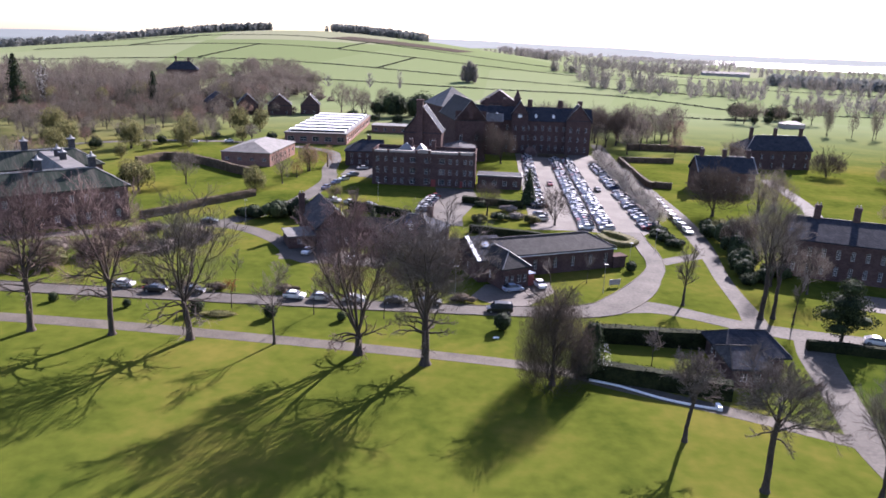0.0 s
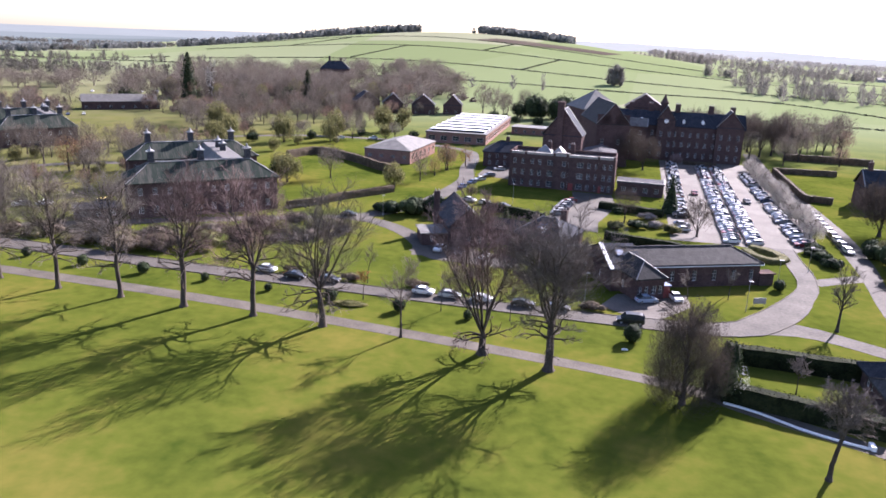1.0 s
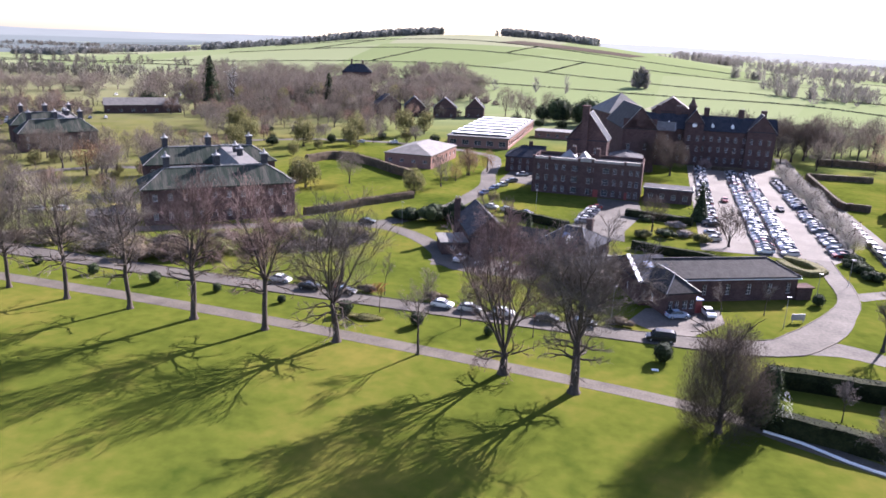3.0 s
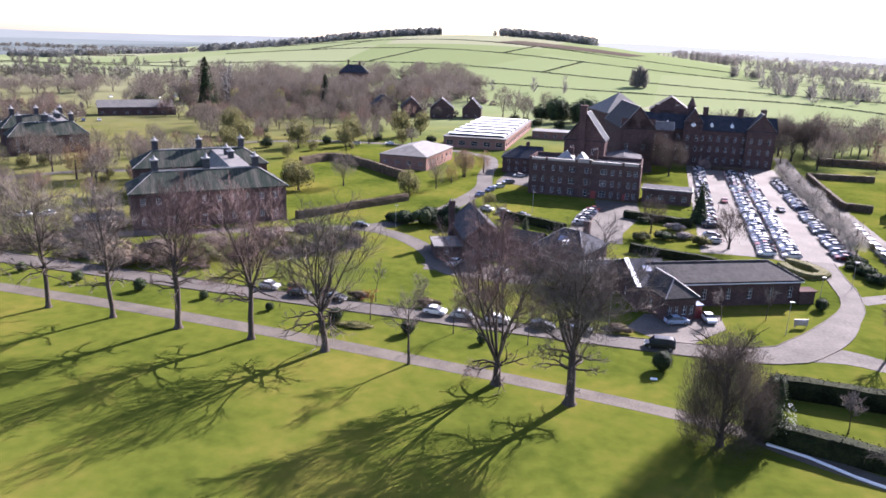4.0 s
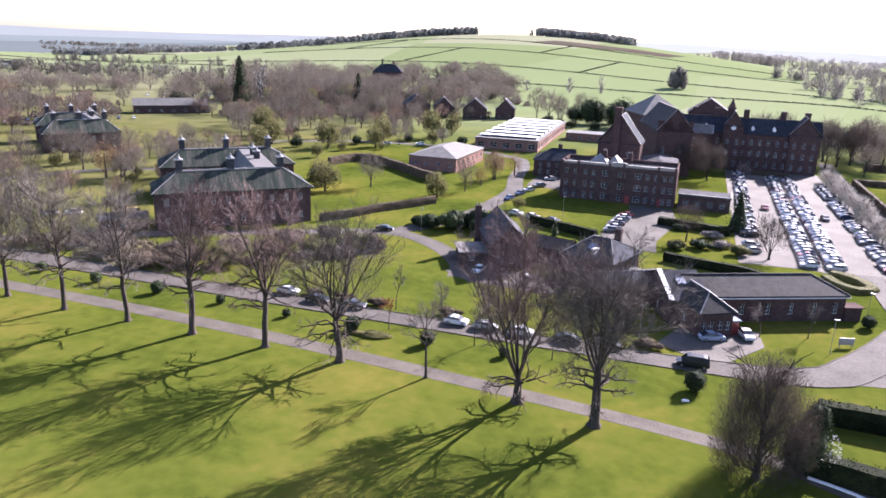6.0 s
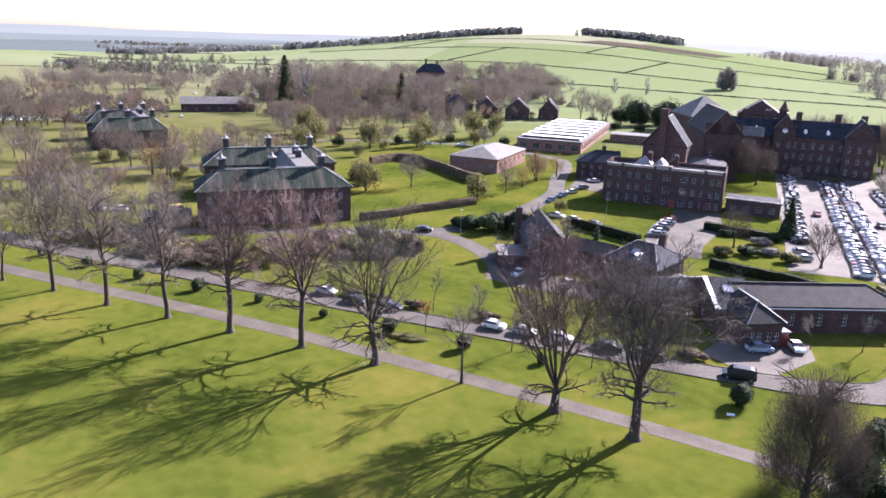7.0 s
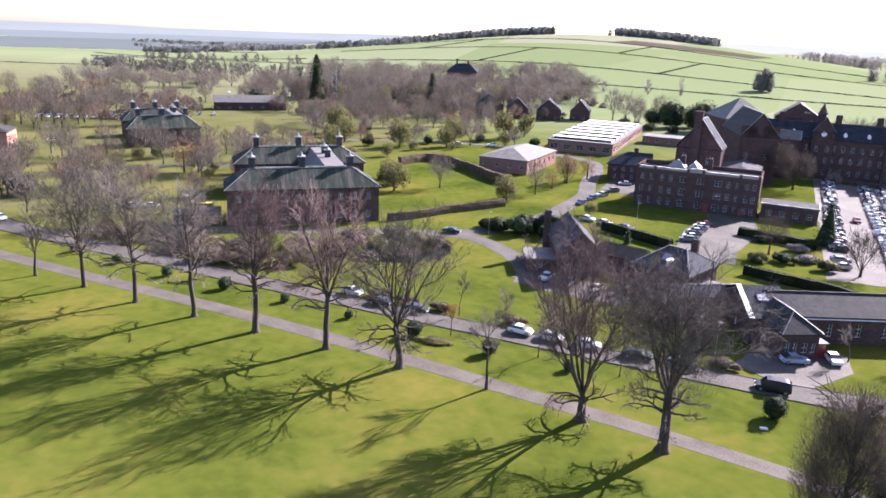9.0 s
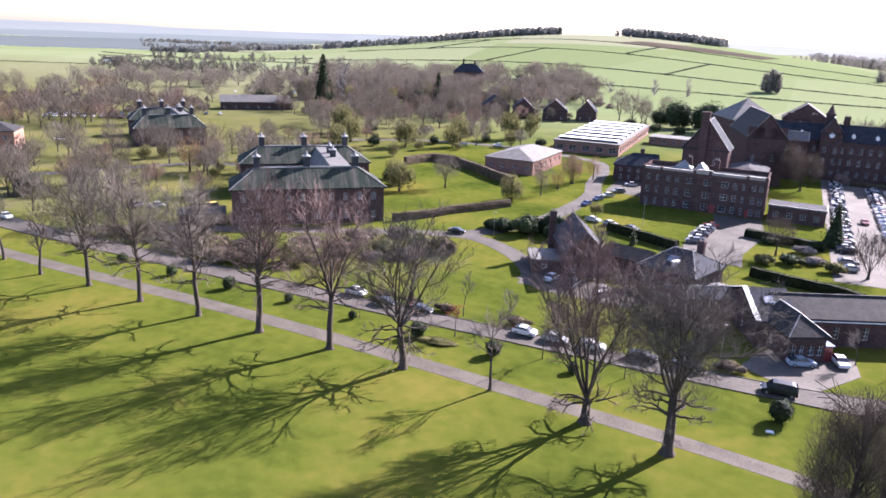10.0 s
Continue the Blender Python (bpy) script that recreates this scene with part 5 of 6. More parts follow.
soft_tree("tree", turned(72, 205, 0), "dense dark rounded bare oak before the east house", 141, 15, 17, SOFT_DARK, 9000, 1.3, 0.06, 0.1, 0.45, leaders=6, clumps=30)
soft_tree("tree", turned(143, 288, 0), "low twiggy dark thicket beside the pasture", 142, 10, 15, SOFT_DARK, 5000, 1.3, 0.06, 0.02, 0.3, leaders=6)
soft_tree("tree", turned(158, 268, 0), "brown bare tree beside the pasture", 143, 10, 12, SOFT_BROWN, 2500, 1.3, 0.05, 0.06, 0.3)
soft_tree("tree", turned(66, 164, 0), "twiggy dark tree above the lane's shrubs", 144, 9, 10, SOFT_DARK, 3500, 1.2, 0.04, 0.06, 0.3)
soft_tree("tree", turned(64, 138, 0), "thin bare tree before the terrace house", 145, 13, 9, SOFT_BROWN, 1800, 1.3, 0.025, 0.3, 0.22)
soft_tree("tree", turned(70, 134, 0), "thin twiggy bare tree before the terrace house", 146, 10, 8, SOFT_GREY, 1500, 1.2, 0.025, 0.25, 0.18)
soft_tree("tree", turned(75, 178, 0), "wide brown bare tree beside the lane", 39, 7, 13, SOFT_BROWN, 2200, 1.3, 0.04, 0.1, 0.3)
# a few shapes serve the many trees farther off
PARK = [soft_tree("park_tree", pose(0, 0, -60), "bare tree in the park", 40 + i, h, w, (SOFT_GREY, SOFT_BROWN, SOFT_GREY, SOFT_BROWN, SOFT_RED)[i], n, 1.6, 0.06, lo)
        for i, (h, w, n, lo) in enumerate(((14.5, 12.5, 1350, 0.2), (15.5, 13.5, 1500, 0.18), (13.5, 11.5, 1200, 0.24), (17, 10.5, 1350, 0.16), (11, 10, 1000, 0.2)))]


def plant(kind, x, y, size=1.0, turn=0.0, group="", label="", wide=1.0):
    ob = copy_thing(kind, pose(x, y, ground_z(x, y) - 0.05, 0, 0, turn))
    ob.scale = (size * wide, size * wide, size)
    return tagged(ob, label, group=group)


# leafy things
def leaves(seed, blobs, count, size, shell=0.75):
    """Small leaf quads near the surface of some overlapping lumps (x, y, z, rx, ry, rz)."""
    r = random.Random(seed)
    v, f = [], []
    area = [b[3] * b[5] for b in blobs]
    for b, a in zip(blobs, area):
        for _ in range(max(8, int(count * a / sum(area)))):
            d = Vector((r.gauss(0, 1), r.gauss(0, 1), r.gauss(0, 1))).normalized()
            lump = 1 + 0.16 * noise.noise(d * 2.3 + Vector((b[0], b[1], seed))) + 0.1 * noise.noise(d * 6 + Vector((b[0], seed, b[2])))
            k = (shell + (1 - shell) * r.random() ** 0.6) * lump * (1.0 if r.random() > 0.06 else r.uniform(1.03, 1.2))
            p = Vector((b[0] + d.x * b[3] * k, b[1] + d.y * b[4] * k, b[2] + d.z * b[5] * k))
            if p.z < 0.02:
                continue
            s = size * r.uniform(0.6, 1.3)
            n = (d + Vector((r.gauss(0, .7), r.gauss(0, .7), r.gauss(0, .7)))).normalized()
            a1 = n.orthogonal().normalized()
            a1 = Matrix.Rotation(r.uniform(0, 6.28), 3, n) @ a1
            a2 = n.cross(a1) * 0.6
            i = len(v)
            v += [tuple(p - a1 * s), tuple(p + a2 * s * 0.6), tuple(p + a1 * s), tuple(p - a2 * s * 0.6)]
            f.append((i, i + 1, i + 2, i + 3))
    return v, f


def core(blobs, k=0.78, n=7):
    """The dense inside of a bush, hidden by its leaves."""
    v, f = [], []
    for x, y, z, a, b, c in blobs:
        o = len(v)
        for i in range(n + 1):
            t = math.pi * i / n
            for j in range(9):
                w = 2 * math.pi * j / 9
                d = Vector((math.sin(t) * math.cos(w), math.sin(t) * math.sin(w), math.cos(t)))
                q = k * (1 + 0.2 * noise.noise(d * 2.3 + Vector((x, y, z))))
                v.append((x + d.x * a * q, y + d.y * b * q, max(0.0, z + d.z * c * q)))
        for i in range(n):
            for j in range(9):
                f.append((o + i * 9 + j, o + (i + 1) * 9 + j, o + (i + 1) * 9 + (j + 1) % 9, o + i * 9 + (j + 1) % 9))
    return v, f


def bush(name, m, label, seed, blobs, count, size, mat, category="shrub", group="", stem=None, inner=0.78):
    t = base(name, m, label, category, group)
    v, f = leaves(seed, blobs, count, size)
    v2, f2 = core(blobs, inner)
    k = len(v)
    child("crown" if stem else "foliage", mesh_of("foliage", v + v2, f + [tuple(i + k for i in q) for q in f2], mat), t)
    if stem:
        r = random.Random(seed)
        me = mesh_of("trunk", *tubes([[(Vector((0, 0, -0.1)), stem[1] * 1.6), (Vector((0, 0, 0.6)), stem[1]), (Vector((r.gauss(0, .1), r.gauss(0, .1), stem[0])), stem[1] * 0.4)]], 7), BARK)
        child("trunk", me, t)
    return t


def lumps(seed, rx, ry, h, n, base_z=0.0):
    r = random.Random(seed)
    out = [(0, 0, base_z + h * 0.45, rx * 0.7, ry * 0.7, h * 0.52)]
    for i in range(n):
        w = 2 * math.pi * (i + r.uniform(-.3, .3)) / n
        k = r.uniform(0.45, 0.7)
        a = r.uniform(0.32, 0.5)
        out.append((math.cos(w) * rx * k, math.sin(w) * ry * k, base_z + h * r.uniform(0.28, 0.55), rx * a, ry * a, h * r.uniform(0.28, 0.42)))
    return out


# clipped rounds on the verge
for x, y, r0 in ((-119.1, 109.4, 1.1), (-104.6, 108.6, 1.2), (-90.0, 108.4, 1.3), (-76.2, 108.6, 0.9), (-48.7, 106.5, 1.45), (5.9, 106.0, 1.7), (-62, 107.6, 0.8), (-22.5, 106.5, 0.9), (-35.2, 106.0, 1.35), (35.6, 144.2, 1.3), (-133, 110.5, 1.0)):
    bush("round_shrub", turned(x, y, 0), "clipped round dark evergreen shrub on the verge", int(x * 3), [(0, 0, r0 * 0.95, r0, r0, r0)], int(420 * r0), 0.16, LEAF, "shrub", "clipped round shrubs", inner=0.86)
for x, y, a, b, h in ((-49.5, 119.2, 2.6, 1.6, 1.7), (-56.5, 119.4, 2.4, 1.5, 1.6), (-63, 120, 2.2, 1.5, 1.4), (-35.8, 119.5, 2.6, 1.5, 1.8), (-1.5, 119.4, 2.8, 1.6, 1.8), (-8.5, 119.5, 2.5, 1.6, 1.7)):
    bush("low_shrub", turned(x, y, 0), "low rounded brown-purple shrub by the drive", int(x * 5), lumps(int(x), a, b, h, 4), 700, 0.14, LEAF_BROWN, "shrub", "low shrubs by the drive")
bush("grass_clump", turned(-44.5, 106.0, 10), "spreading low juniper clump on the verge", 77, lumps(7, 3.6, 1.6, 0.8, 6), 1500, 0.16, LEAF_OLIVE, "shrub")
# the large evergreen at the path's bend, with white blossom at its side
bush("laurel", turned(18.2, 89.4, 0), "dark laurel beside the large evergreen", 32, [(0, 0, 3.6, 2.6, 2.6, 3.8), (0.6, 0.5, 6.5, 1.6, 1.6, 2.6), (-1, 0, 2.2, 2, 2, 2.2)], 3600, 0.2, LEAF, "shrub", "", (3, 0.2), 0.8)
bush("blossom_shrub", turned(20.5, 88.8, 0), "shrub flecked with white blossom", 33, [(0, 0, 3.4, 1.1, 1.1, 2.4), (0.6, 0, 2.2, 0.8, 0.8, 1.6)], 260, 0.12, BLOSSOM, "shrub", "", (2, 0.12), 0.12)
bush("pine", turned(64.6, 107.6, 0), "dark spreading pine by the lane", 34, [(0, 0, 7.6, 4.0, 4.0, 1.8), (-2.2, 0.5, 5.2, 3.2, 2.6, 1.4), (2.4, -0.5, 4.6, 3.0, 2.6, 1.3), (0.3, 0.3, 10.2, 2.2, 2.2, 1.7), (-1.5, -1, 3.2, 2.4, 2.2, 1.1), (0.5, 0, 6.0, 2.4, 2.4, 4)], 5200, 0.24, LEAF, "tree", "", (9, 0.32), 0.62)
# laurel clump by the driveway
for k, (x, y, a, h) in enumerate(((-60.5, 177.5, 3.6, 3.8), (-54.5, 178.3, 4.3, 5.6), (-49.5, 181.5, 4.0, 5.6), (-64.2, 178.5, 2.4, 2.6), (-46.5, 177, 3.0, 4.4))):
    bush("laurel", turned(x, y, 0), "dense dark laurel clump by the driveway", 80 + k, lumps(k + 3, a, a, h, 5), 1900, 0.24, LEAF, "shrub", "laurels by the driveway", inner=0.84)
# shrubbery before the villa
for k, (x, y, a, h, mat) in enumerate(((-97, 124, 5.5, 4.2, 1), (-89, 128, 5.0, 4.8, 0), (-83, 136.5, 5.0, 4.5, 1), (-77, 145, 4.2, 4.0, 0), (-69.5, 149.5, 4.4, 5.0, 0), (-65.5, 152, 3.2, 4.2, 1), (-104, 121, 5, 3.6, 1), (-112, 124, 4.5, 4, 1), (-94, 139, 4.5, 3.4, 2), (-103, 131, 4.5, 3.6, 2), (-86, 150, 4.5, 3.2, 2), (-120, 131, 4.5, 3.2, 2), (-80, 158, 4, 2.8, 2), (-129, 126, 4.5, 3.6, 2))):
    bush("rhododendron", turned(x, y, 0), "straggling brown-green shrub before the villa", 100 + k, lumps(k + 20, a, a * 0.9, h, 6), 2300, 0.2, (LEAF_OLIVE, LEAF_BROWN, SOFT_BROWN)[mat], "shrub", "shrubbery before the villa", inner=0.7)

q = random.Random(8)
for k in range(24):
    f = q.random()
    x, y = -136 + 70 * f + q.uniform(-5, 5), 122 + 26 * f * f + q.uniform(-3, 6)
    a = q.uniform(2.4, 4.2)
    bush("garden_shrub", turned(x, y, 0), "brown straggling shrub before the villa", 140 + k, lumps(k + 120, a, a * 0.9, a * 0.75, 5), 900, 0.2, (LEAF_BROWN, SOFT_BROWN, LEAF_BROWN, LEAF_OLIVE)[k % 4], "shrub", "shrubbery before the villa", inner=0.6)


def hedge(name, pts, w, h, mat, label, group="", density=26, closed_step=2.0):
    """A clipped hedge along a line: an uneven solid with leaves over it."""
    rows = spline(pts, closed_step)
    r = random.Random(int(abs(pts[0][0]) * 7 + abs(pts[0][1])))
    v, f, cut = [], [], []
    for i, (x, y) in enumerate(rows):
        a, b = rows[max(0, i - 1)], rows[min(len(rows) - 1, i + 1)]
        d = Vector((b[0] - a[0], b[1] - a[1], 0)).normalized()
        s = Vector((d.y, -d.x, 0))
        g = ground_z(x, y)
        for q, z in ((-0.5, -0.1), (-0.52, h * 0.6), (-0.38, h * 0.96), (0.38, h * 0.96), (0.52, h * 0.6), (0.5, -0.1)):
            q *= w * r.uniform(0.9, 1.06)
            v.append((x + s.x * q, y + s.y * q, g + z * r.uniform(0.93, 1.03)))
        cut.append((Vector((x, y, g)), s, d))
    for i in range(len(rows) - 1):
        for j in range(5):
            f.append((i * 6 + j, i * 6 + j + 1, (i + 1) * 6 + j + 1, (i + 1) * 6 + j))
    f += [tuple(range(6)), tuple(range(len(v) - 1, len(v) - 7, -1))]
    for i in range(len(rows) - 1):
        ln = math.dist(rows[i], rows[i + 1])
        for _ in range(int(density * ln)):
            c, s, d = cut[i]
            t = r.uniform(-1, 1)
            if r.random() < 0.5:
                p = c + d * ln * r.random() + s * w * 0.5 * t + Vector((0, 0, h * r.uniform(0.93, 1.04)))
            else:
                p = c + d * ln * r.random() + s * w * r.choice((-0.53, 0.53)) + Vector((0, 0, h * r.random()))
            e = Vector((r.gauss(0, 1), r.gauss(0, 1), r.gauss(0, 1))).normalized() * 0.14
            g2 = e.orthogonal().normalized() * 0.08
            k = len(v)
            v += [tuple(p - e), tuple(p + g2), tuple(p + e), tuple(p - g2)]
            f.append((k, k + 1, k + 2, k + 3))
    tagged(new(name, mesh_of(name, v, f, mat)), label, "hedge", group)


hedge("hedge", [(21.5, 103.6), (31, 103.2), (41.5, 102.6)], 2.2, 3.0, YEW, "tall dark yew hedge round the lodge garden", "lodge garden hedges")
hedge("hedge", [(18.5, 89.6), (27.5, 87.4), (38.4, 84.6)], 2.4, 2.7, YEW, "tall dark yew hedge along the path", "lodge garden hedges")
hedge("hedge", [(21.5, 102.6), (19.6, 97), (18.6, 92)], 1.6, 2.4, YEW, "dark hedge closing the lodge garden", "lodge garden hedges")
hedge("hedge", [(-89.0, 170.5), (-84, 178), (-79.3, 188), (-73.5, 197), (-69, 205)], 1.6, 2.3, LEAF_BROWN, "russet beech hedge curving from the villa", density=18)
hedge("hedge", [(-127, 248), (-122, 262), (-113.5, 262), (-105, 256), (-97, 250), (-88, 242), (-79.5, 236)], 1.8, 3.2, LEAF_BROWN, "dark brown hedge curving round the villa's garden", density=14)
hedge("hedge", [(-37, 194), (-28, 189.5), (-18.3, 184.5)], 1.8, 2.4, YEW, "clipped dark hedge beside the front lawn", density=16)
hedge("hedge", [(-4.0, 208.8), (5, 206.5), (14.5, 204)], 2.4, 2.2, YEW, "clipped dark hedge by the car park", density=14)
hedge("hedge", [(-1.0, 172.5), (6, 170), (16, 167.5), (22, 162)], 1.6, 2.2, YEW, "clipped dark hedge behind the hall", density=14)
hedge("hedge", [(34.5, 176.8), (38.5, 174), (41, 168.5), (38, 165.5), (34.5, 168.5), (33, 173)], 2.6, 1.1, LEAF_OLIVE, "low olive hedge on the traffic island", density=16)
hedge("hedge", [(57.5, 104.6), (64, 103.6), (75, 101.5)], 1.6, 1.8, YEW, "dark hedge beside the lane", density=16)
for pts in ([(62, 306), (62, 250), (64, 248)], [(62, 306), (86, 308)], [(64, 248), (70, 246)]):
    hedge("hedge", pts, 1.3, 2.4, LEAF_BROWN, "brown beech hedge round a garden plot", "garden plot hedges", density=12)
WILLOW = soft_tree("willow", turned(52.4, 190, 0), "pale grey leafless willow along the car park", 71, 6.0, 5.6, SOFT_PALE, 1300, 1.1, 0.03, 0.05, 0.14, "willows along the car park", 4)
for k in range(1, 30):
    w = copy_thing(WILLOW, turned(52.4 + rng.uniform(-0.8, 0.8), 190 + 4.0 * k, 57 * k))
    w.scale = (rng.uniform(0.8, 1.2), rng.uniform(0.8, 1.2), rng.uniform(0.65, 1.15))
for k, (x, y, a, h) in enumerate(((50.5, 182, 2.6, 2.0), (49.6, 177, 2.8, 2.2), (50.0, 172, 2.8, 2.6), (51, 167, 2.6, 2.4), (60.5, 145, 3.2, 4.4), (62.5, 151, 3.6, 5.2), (64, 160, 4.0, 6.5), (67, 172, 5, 7.5), (63.5, 141, 2.6, 3.4), (68, 146, 3.2, 3.6), (59.5, 139, 2.2, 2.4), (63, 178, 3.0, 4.2), (65, 186, 3.2, 3.6))):
    bush("evergreen_shrub", turned(x, y, 0), "dark evergreen shrub beside the lane", 240 + k, lumps(k + 50, a, a, h, 5), 1500, 0.24, LEAF, "shrub", "evergreens beside the lane", inner=0.82)
for k, (x, y, a, h) in enumerate(((1, 184, 3, 2.4), (7, 187, 3.4, 2.6), (12, 190, 3, 2.2), (16, 185, 2.8, 2.8), (2, 204, 2.6, 2), (10, 199, 3, 2.2))):
    bush("garden_shrub", turned(x, y, 0), "mixed low garden shrub by the car park", 260 + k, lumps(k + 60, a, a * 0.8, h, 5), 800, 0.22, (LEAF_OLIVE, LEAF, TWIG_PALE)[k % 3], "shrub", "garden shrubs", inner=0.75)


def cone_tree(name, x, y, h, r0, label, seed, mat=None):
    """A conifer built of drooping tiers."""
    q = random.Random(seed)
    v, f = [], []
    for i in range(int(230 * h / 6)):
        t = q.random() ** 0.8
        w = q.uniform(0, 6.283)
        rr = r0 * (1 - t) ** 0.8 * q.uniform(0.55, 1.08) + 0.1
        p = Vector((rr * math.cos(w), rr * math.sin(w), 0.4 + (h - 0.4) * t))
        e = Vector((math.cos(w) * 0.6, math.sin(w) * 0.6, q.uniform(-0.5, 0.6))).normalized() * 0.34 * (0.6 + h / 16)
        g = e.cross(Vector((q.gauss(0, .4), q.gauss(0, .4), 1))).normalized() * e.length * 0.6
        k = len(v)
        v += [tuple(p - e * 0.4), tuple(p + g), tuple(p + e), tuple(p - g)]
        f.append((k, k + 1, k + 2, k + 3))
    c = Shape()
    c.ring(0, 0, 0.3, h * 0.93, r0 * 0.7, 0.05, 9)
    k = len(v)
    t = base(name, pose(x, y, ground_z(x, y)), label, "tree")
    child("crown", mesh_of("crown", v + c.v, f + [tuple(i + k for i in q2) for q2 in c.f], mat or LEAF), t)
    s = Shape()
    s.ring(0, 0, -0.1, 1.2, 0.3, 0.22)
    s.under("trunk", BARK, t)
    return t


cone_tree("conifer", 16.6, 210, 11.5, 3.9, "clipped dark conical conifer by the car park", 5)
cone_tree("conifer", -28.5, 183, 3.8, 1.2, "small dark conifer on the lawn", 6)
cone_tree("conifer", -303.6, 451, 31.5, 9.0, "very tall dark conifer in the park", 7)
cone_tree("conifer", -225, 480, 22, 6, "dark conifer in the woodland", 8)

# park trees
r = random.Random(9)
EVER = [bush("evergreen", pose(0, 0, -60), "rounded evergreen park tree", 300 + i, lumps(70 + i, 3.7, 3.6, 6.4, 9, (1.3, 1.0, 0.2)[i]), 2400, 0.26, (LEAF_OLIVE, LEAF_OLIVE, LEAF)[i], "tree", "", (4.5, 0.25), (0.3, 0.3, 0.6)[i]) for i in range(3)]
RUST = bush("evergreen", pose(0, 0, -60), "young tree with rusty buds", 310, lumps(75, 3.2, 3.2, 8, 7, 1.5), 2000, 0.17, LEAF_RUST, "tree", "", (6, 0.25), 0.1)
for x, y, k, s in ((-95.9, 217.7, 2, 0.85), (-63.1, 250.7, 4, 0.9), (-203.8, 263, 2, 0.75), (-170, 194, 0, 0.8), (-187, 160, 1, 0.85), (-203, 176, 4, 0.7), (-172, 166, 4, 0.6),
                   (105, 290, 1, 0.9), (70, 330, 2, 1.0), (79, 345, 0, 1.1), (82, 384, 3, 1.1), (30, 372, 1, 1.1), (44, 380, 0, 1.2), (14, 378, 2, 1.1), (58, 345, 0, 0.9), (95, 340, 4, 0.8), (-216, 207, 1, 0.8), (-225, 199, 3, 0.8), (-150, 165, 4, 0.7), (-145, 130, 3, 0.9), (-160, 134, 0, 0.9), (-182, 150, 4, 0.9), (-192, 135, 1, 0.9), (-172, 128, 2, 0.8), (-66, 226, 3, 0.7)):
    plant(PARK[k], x, y, s, r.uniform(0, 360), "", "bare spreading tree in the park")
for x, y, k, s in ((-71.2, 213, 1, 1.15), (-166.6, 263, 0, 1.0), (-148, 287, 1, 1.25), (-195, 309, 0, 1.3), (-161, 282, 2, 0.8), (-142, 304, 2, 0.7), (-125, 325, 2, 0.7), (-136.4, 321, 1, 1.2), (-119, 343, 0, 1.3), (-114, 358, 0, 1.1), (-190.5, 140.5, 2, 1.1), (-180, 160.5, 2, 0.7), (-209, 199, 1, 0.8), (-163, 199, 1, 0.8), (-106, 205, 0, 1.3), (-112, 213, 2, 1.1), (-117, 222, 1, 1.0), (-150, 250, 0, 0.7), (-140, 262, 1, 0.6), (-131, 300, 1, 1.0), (-175, 285, 1, 1.1), (-185, 300, 0, 0.9), (-46, 466, 2, 2.0), (-66, 460, 2, 1.8), (-80, 440, 2, 1.0), (-72, 436, 2, 0.8), (-64, 430, 2, 0.8), (-50, 425, 2, 0.9), (190, 540, 2, 2.0), (199, 536, 2, 1.7), (215, 535, 2, 1.9), (224, 540, 2, 1.6), (-44, 208, 0, 0.55)):
    plant(EVER[k], x, y, s * (1.5 if y > 255 and k < 2 else 1.0), r.uniform(0, 360), "", "rounded evergreen tree in the grass", 0.85 if y > 255 and k < 2 else 1.0)
for x, y, s in ((-62.5, 251, 1.2), (-58, 262, 1.0), (-179.5, 191, 1.35), (-64, 238, 0.8)):
    plant(RUST, x, y, s, r.uniform(0, 360), "", "young tree hazed with rusty buds")


for x, y, a, h, k in ((-36, 447, 12, 19, 0), (-55, 456, 9, 17, 1), (-20, 440, 8, 13, 2)):
    bush("evergreen", turned(x, y, 0), "broad dark evergreen tree behind the school", 320 + k, lumps(180 + k, a, a * 0.9, h, 11, 0.6), 7000, 0.42, LEAF, "tree", "evergreens behind the school", (6, 0.5), 0.72)


GLADES = ((-262, 333, 24), (-288, 350, 20), (-242, 312, 20), (-362, 470, 32), (-332, 484, 18), (-318, 362, 14), (-225, 300, 12), (-298, 430, 18), (-283, 412, 15), (-268, 392, 13), (-148, 415, 22), (-125, 420, 20))


def wood(n, inside, near, label, group, kinds=None, sizes=(0.7, 1.15), wide=(0.85, 1.2)):
    """Scatter trees over a patch of ground."""
    done, tries = [], 0
    while len(done) < n and tries < n * 60:
        tries += 1
        x, y = inside()
        if any((x - a) ** 2 + (y - b) ** 2 < near ** 2 for a, b in done) or any(math.dist((x, y), g[:2]) < g[2] for g in GLADES):
            continue
        done.append((x, y))
        plant(r.choice(kinds or PARK), x, y, r.uniform(*sizes), r.uniform(0, 360), group, label, r.uniform(*wide))


def patch(x0, y0, x1, y1, w):
    """Random points within w of the line from one point to another."""
    def pick():
        t, s = r.random(), r.uniform(-1, 1)
        d = Vector((x1 - x0, y1 - y0)).normalized()
        return x0 + (x1 - x0) * t - d.y * s * w, y0 + (y1 - y0) * t + d.x * s * w
    return pick


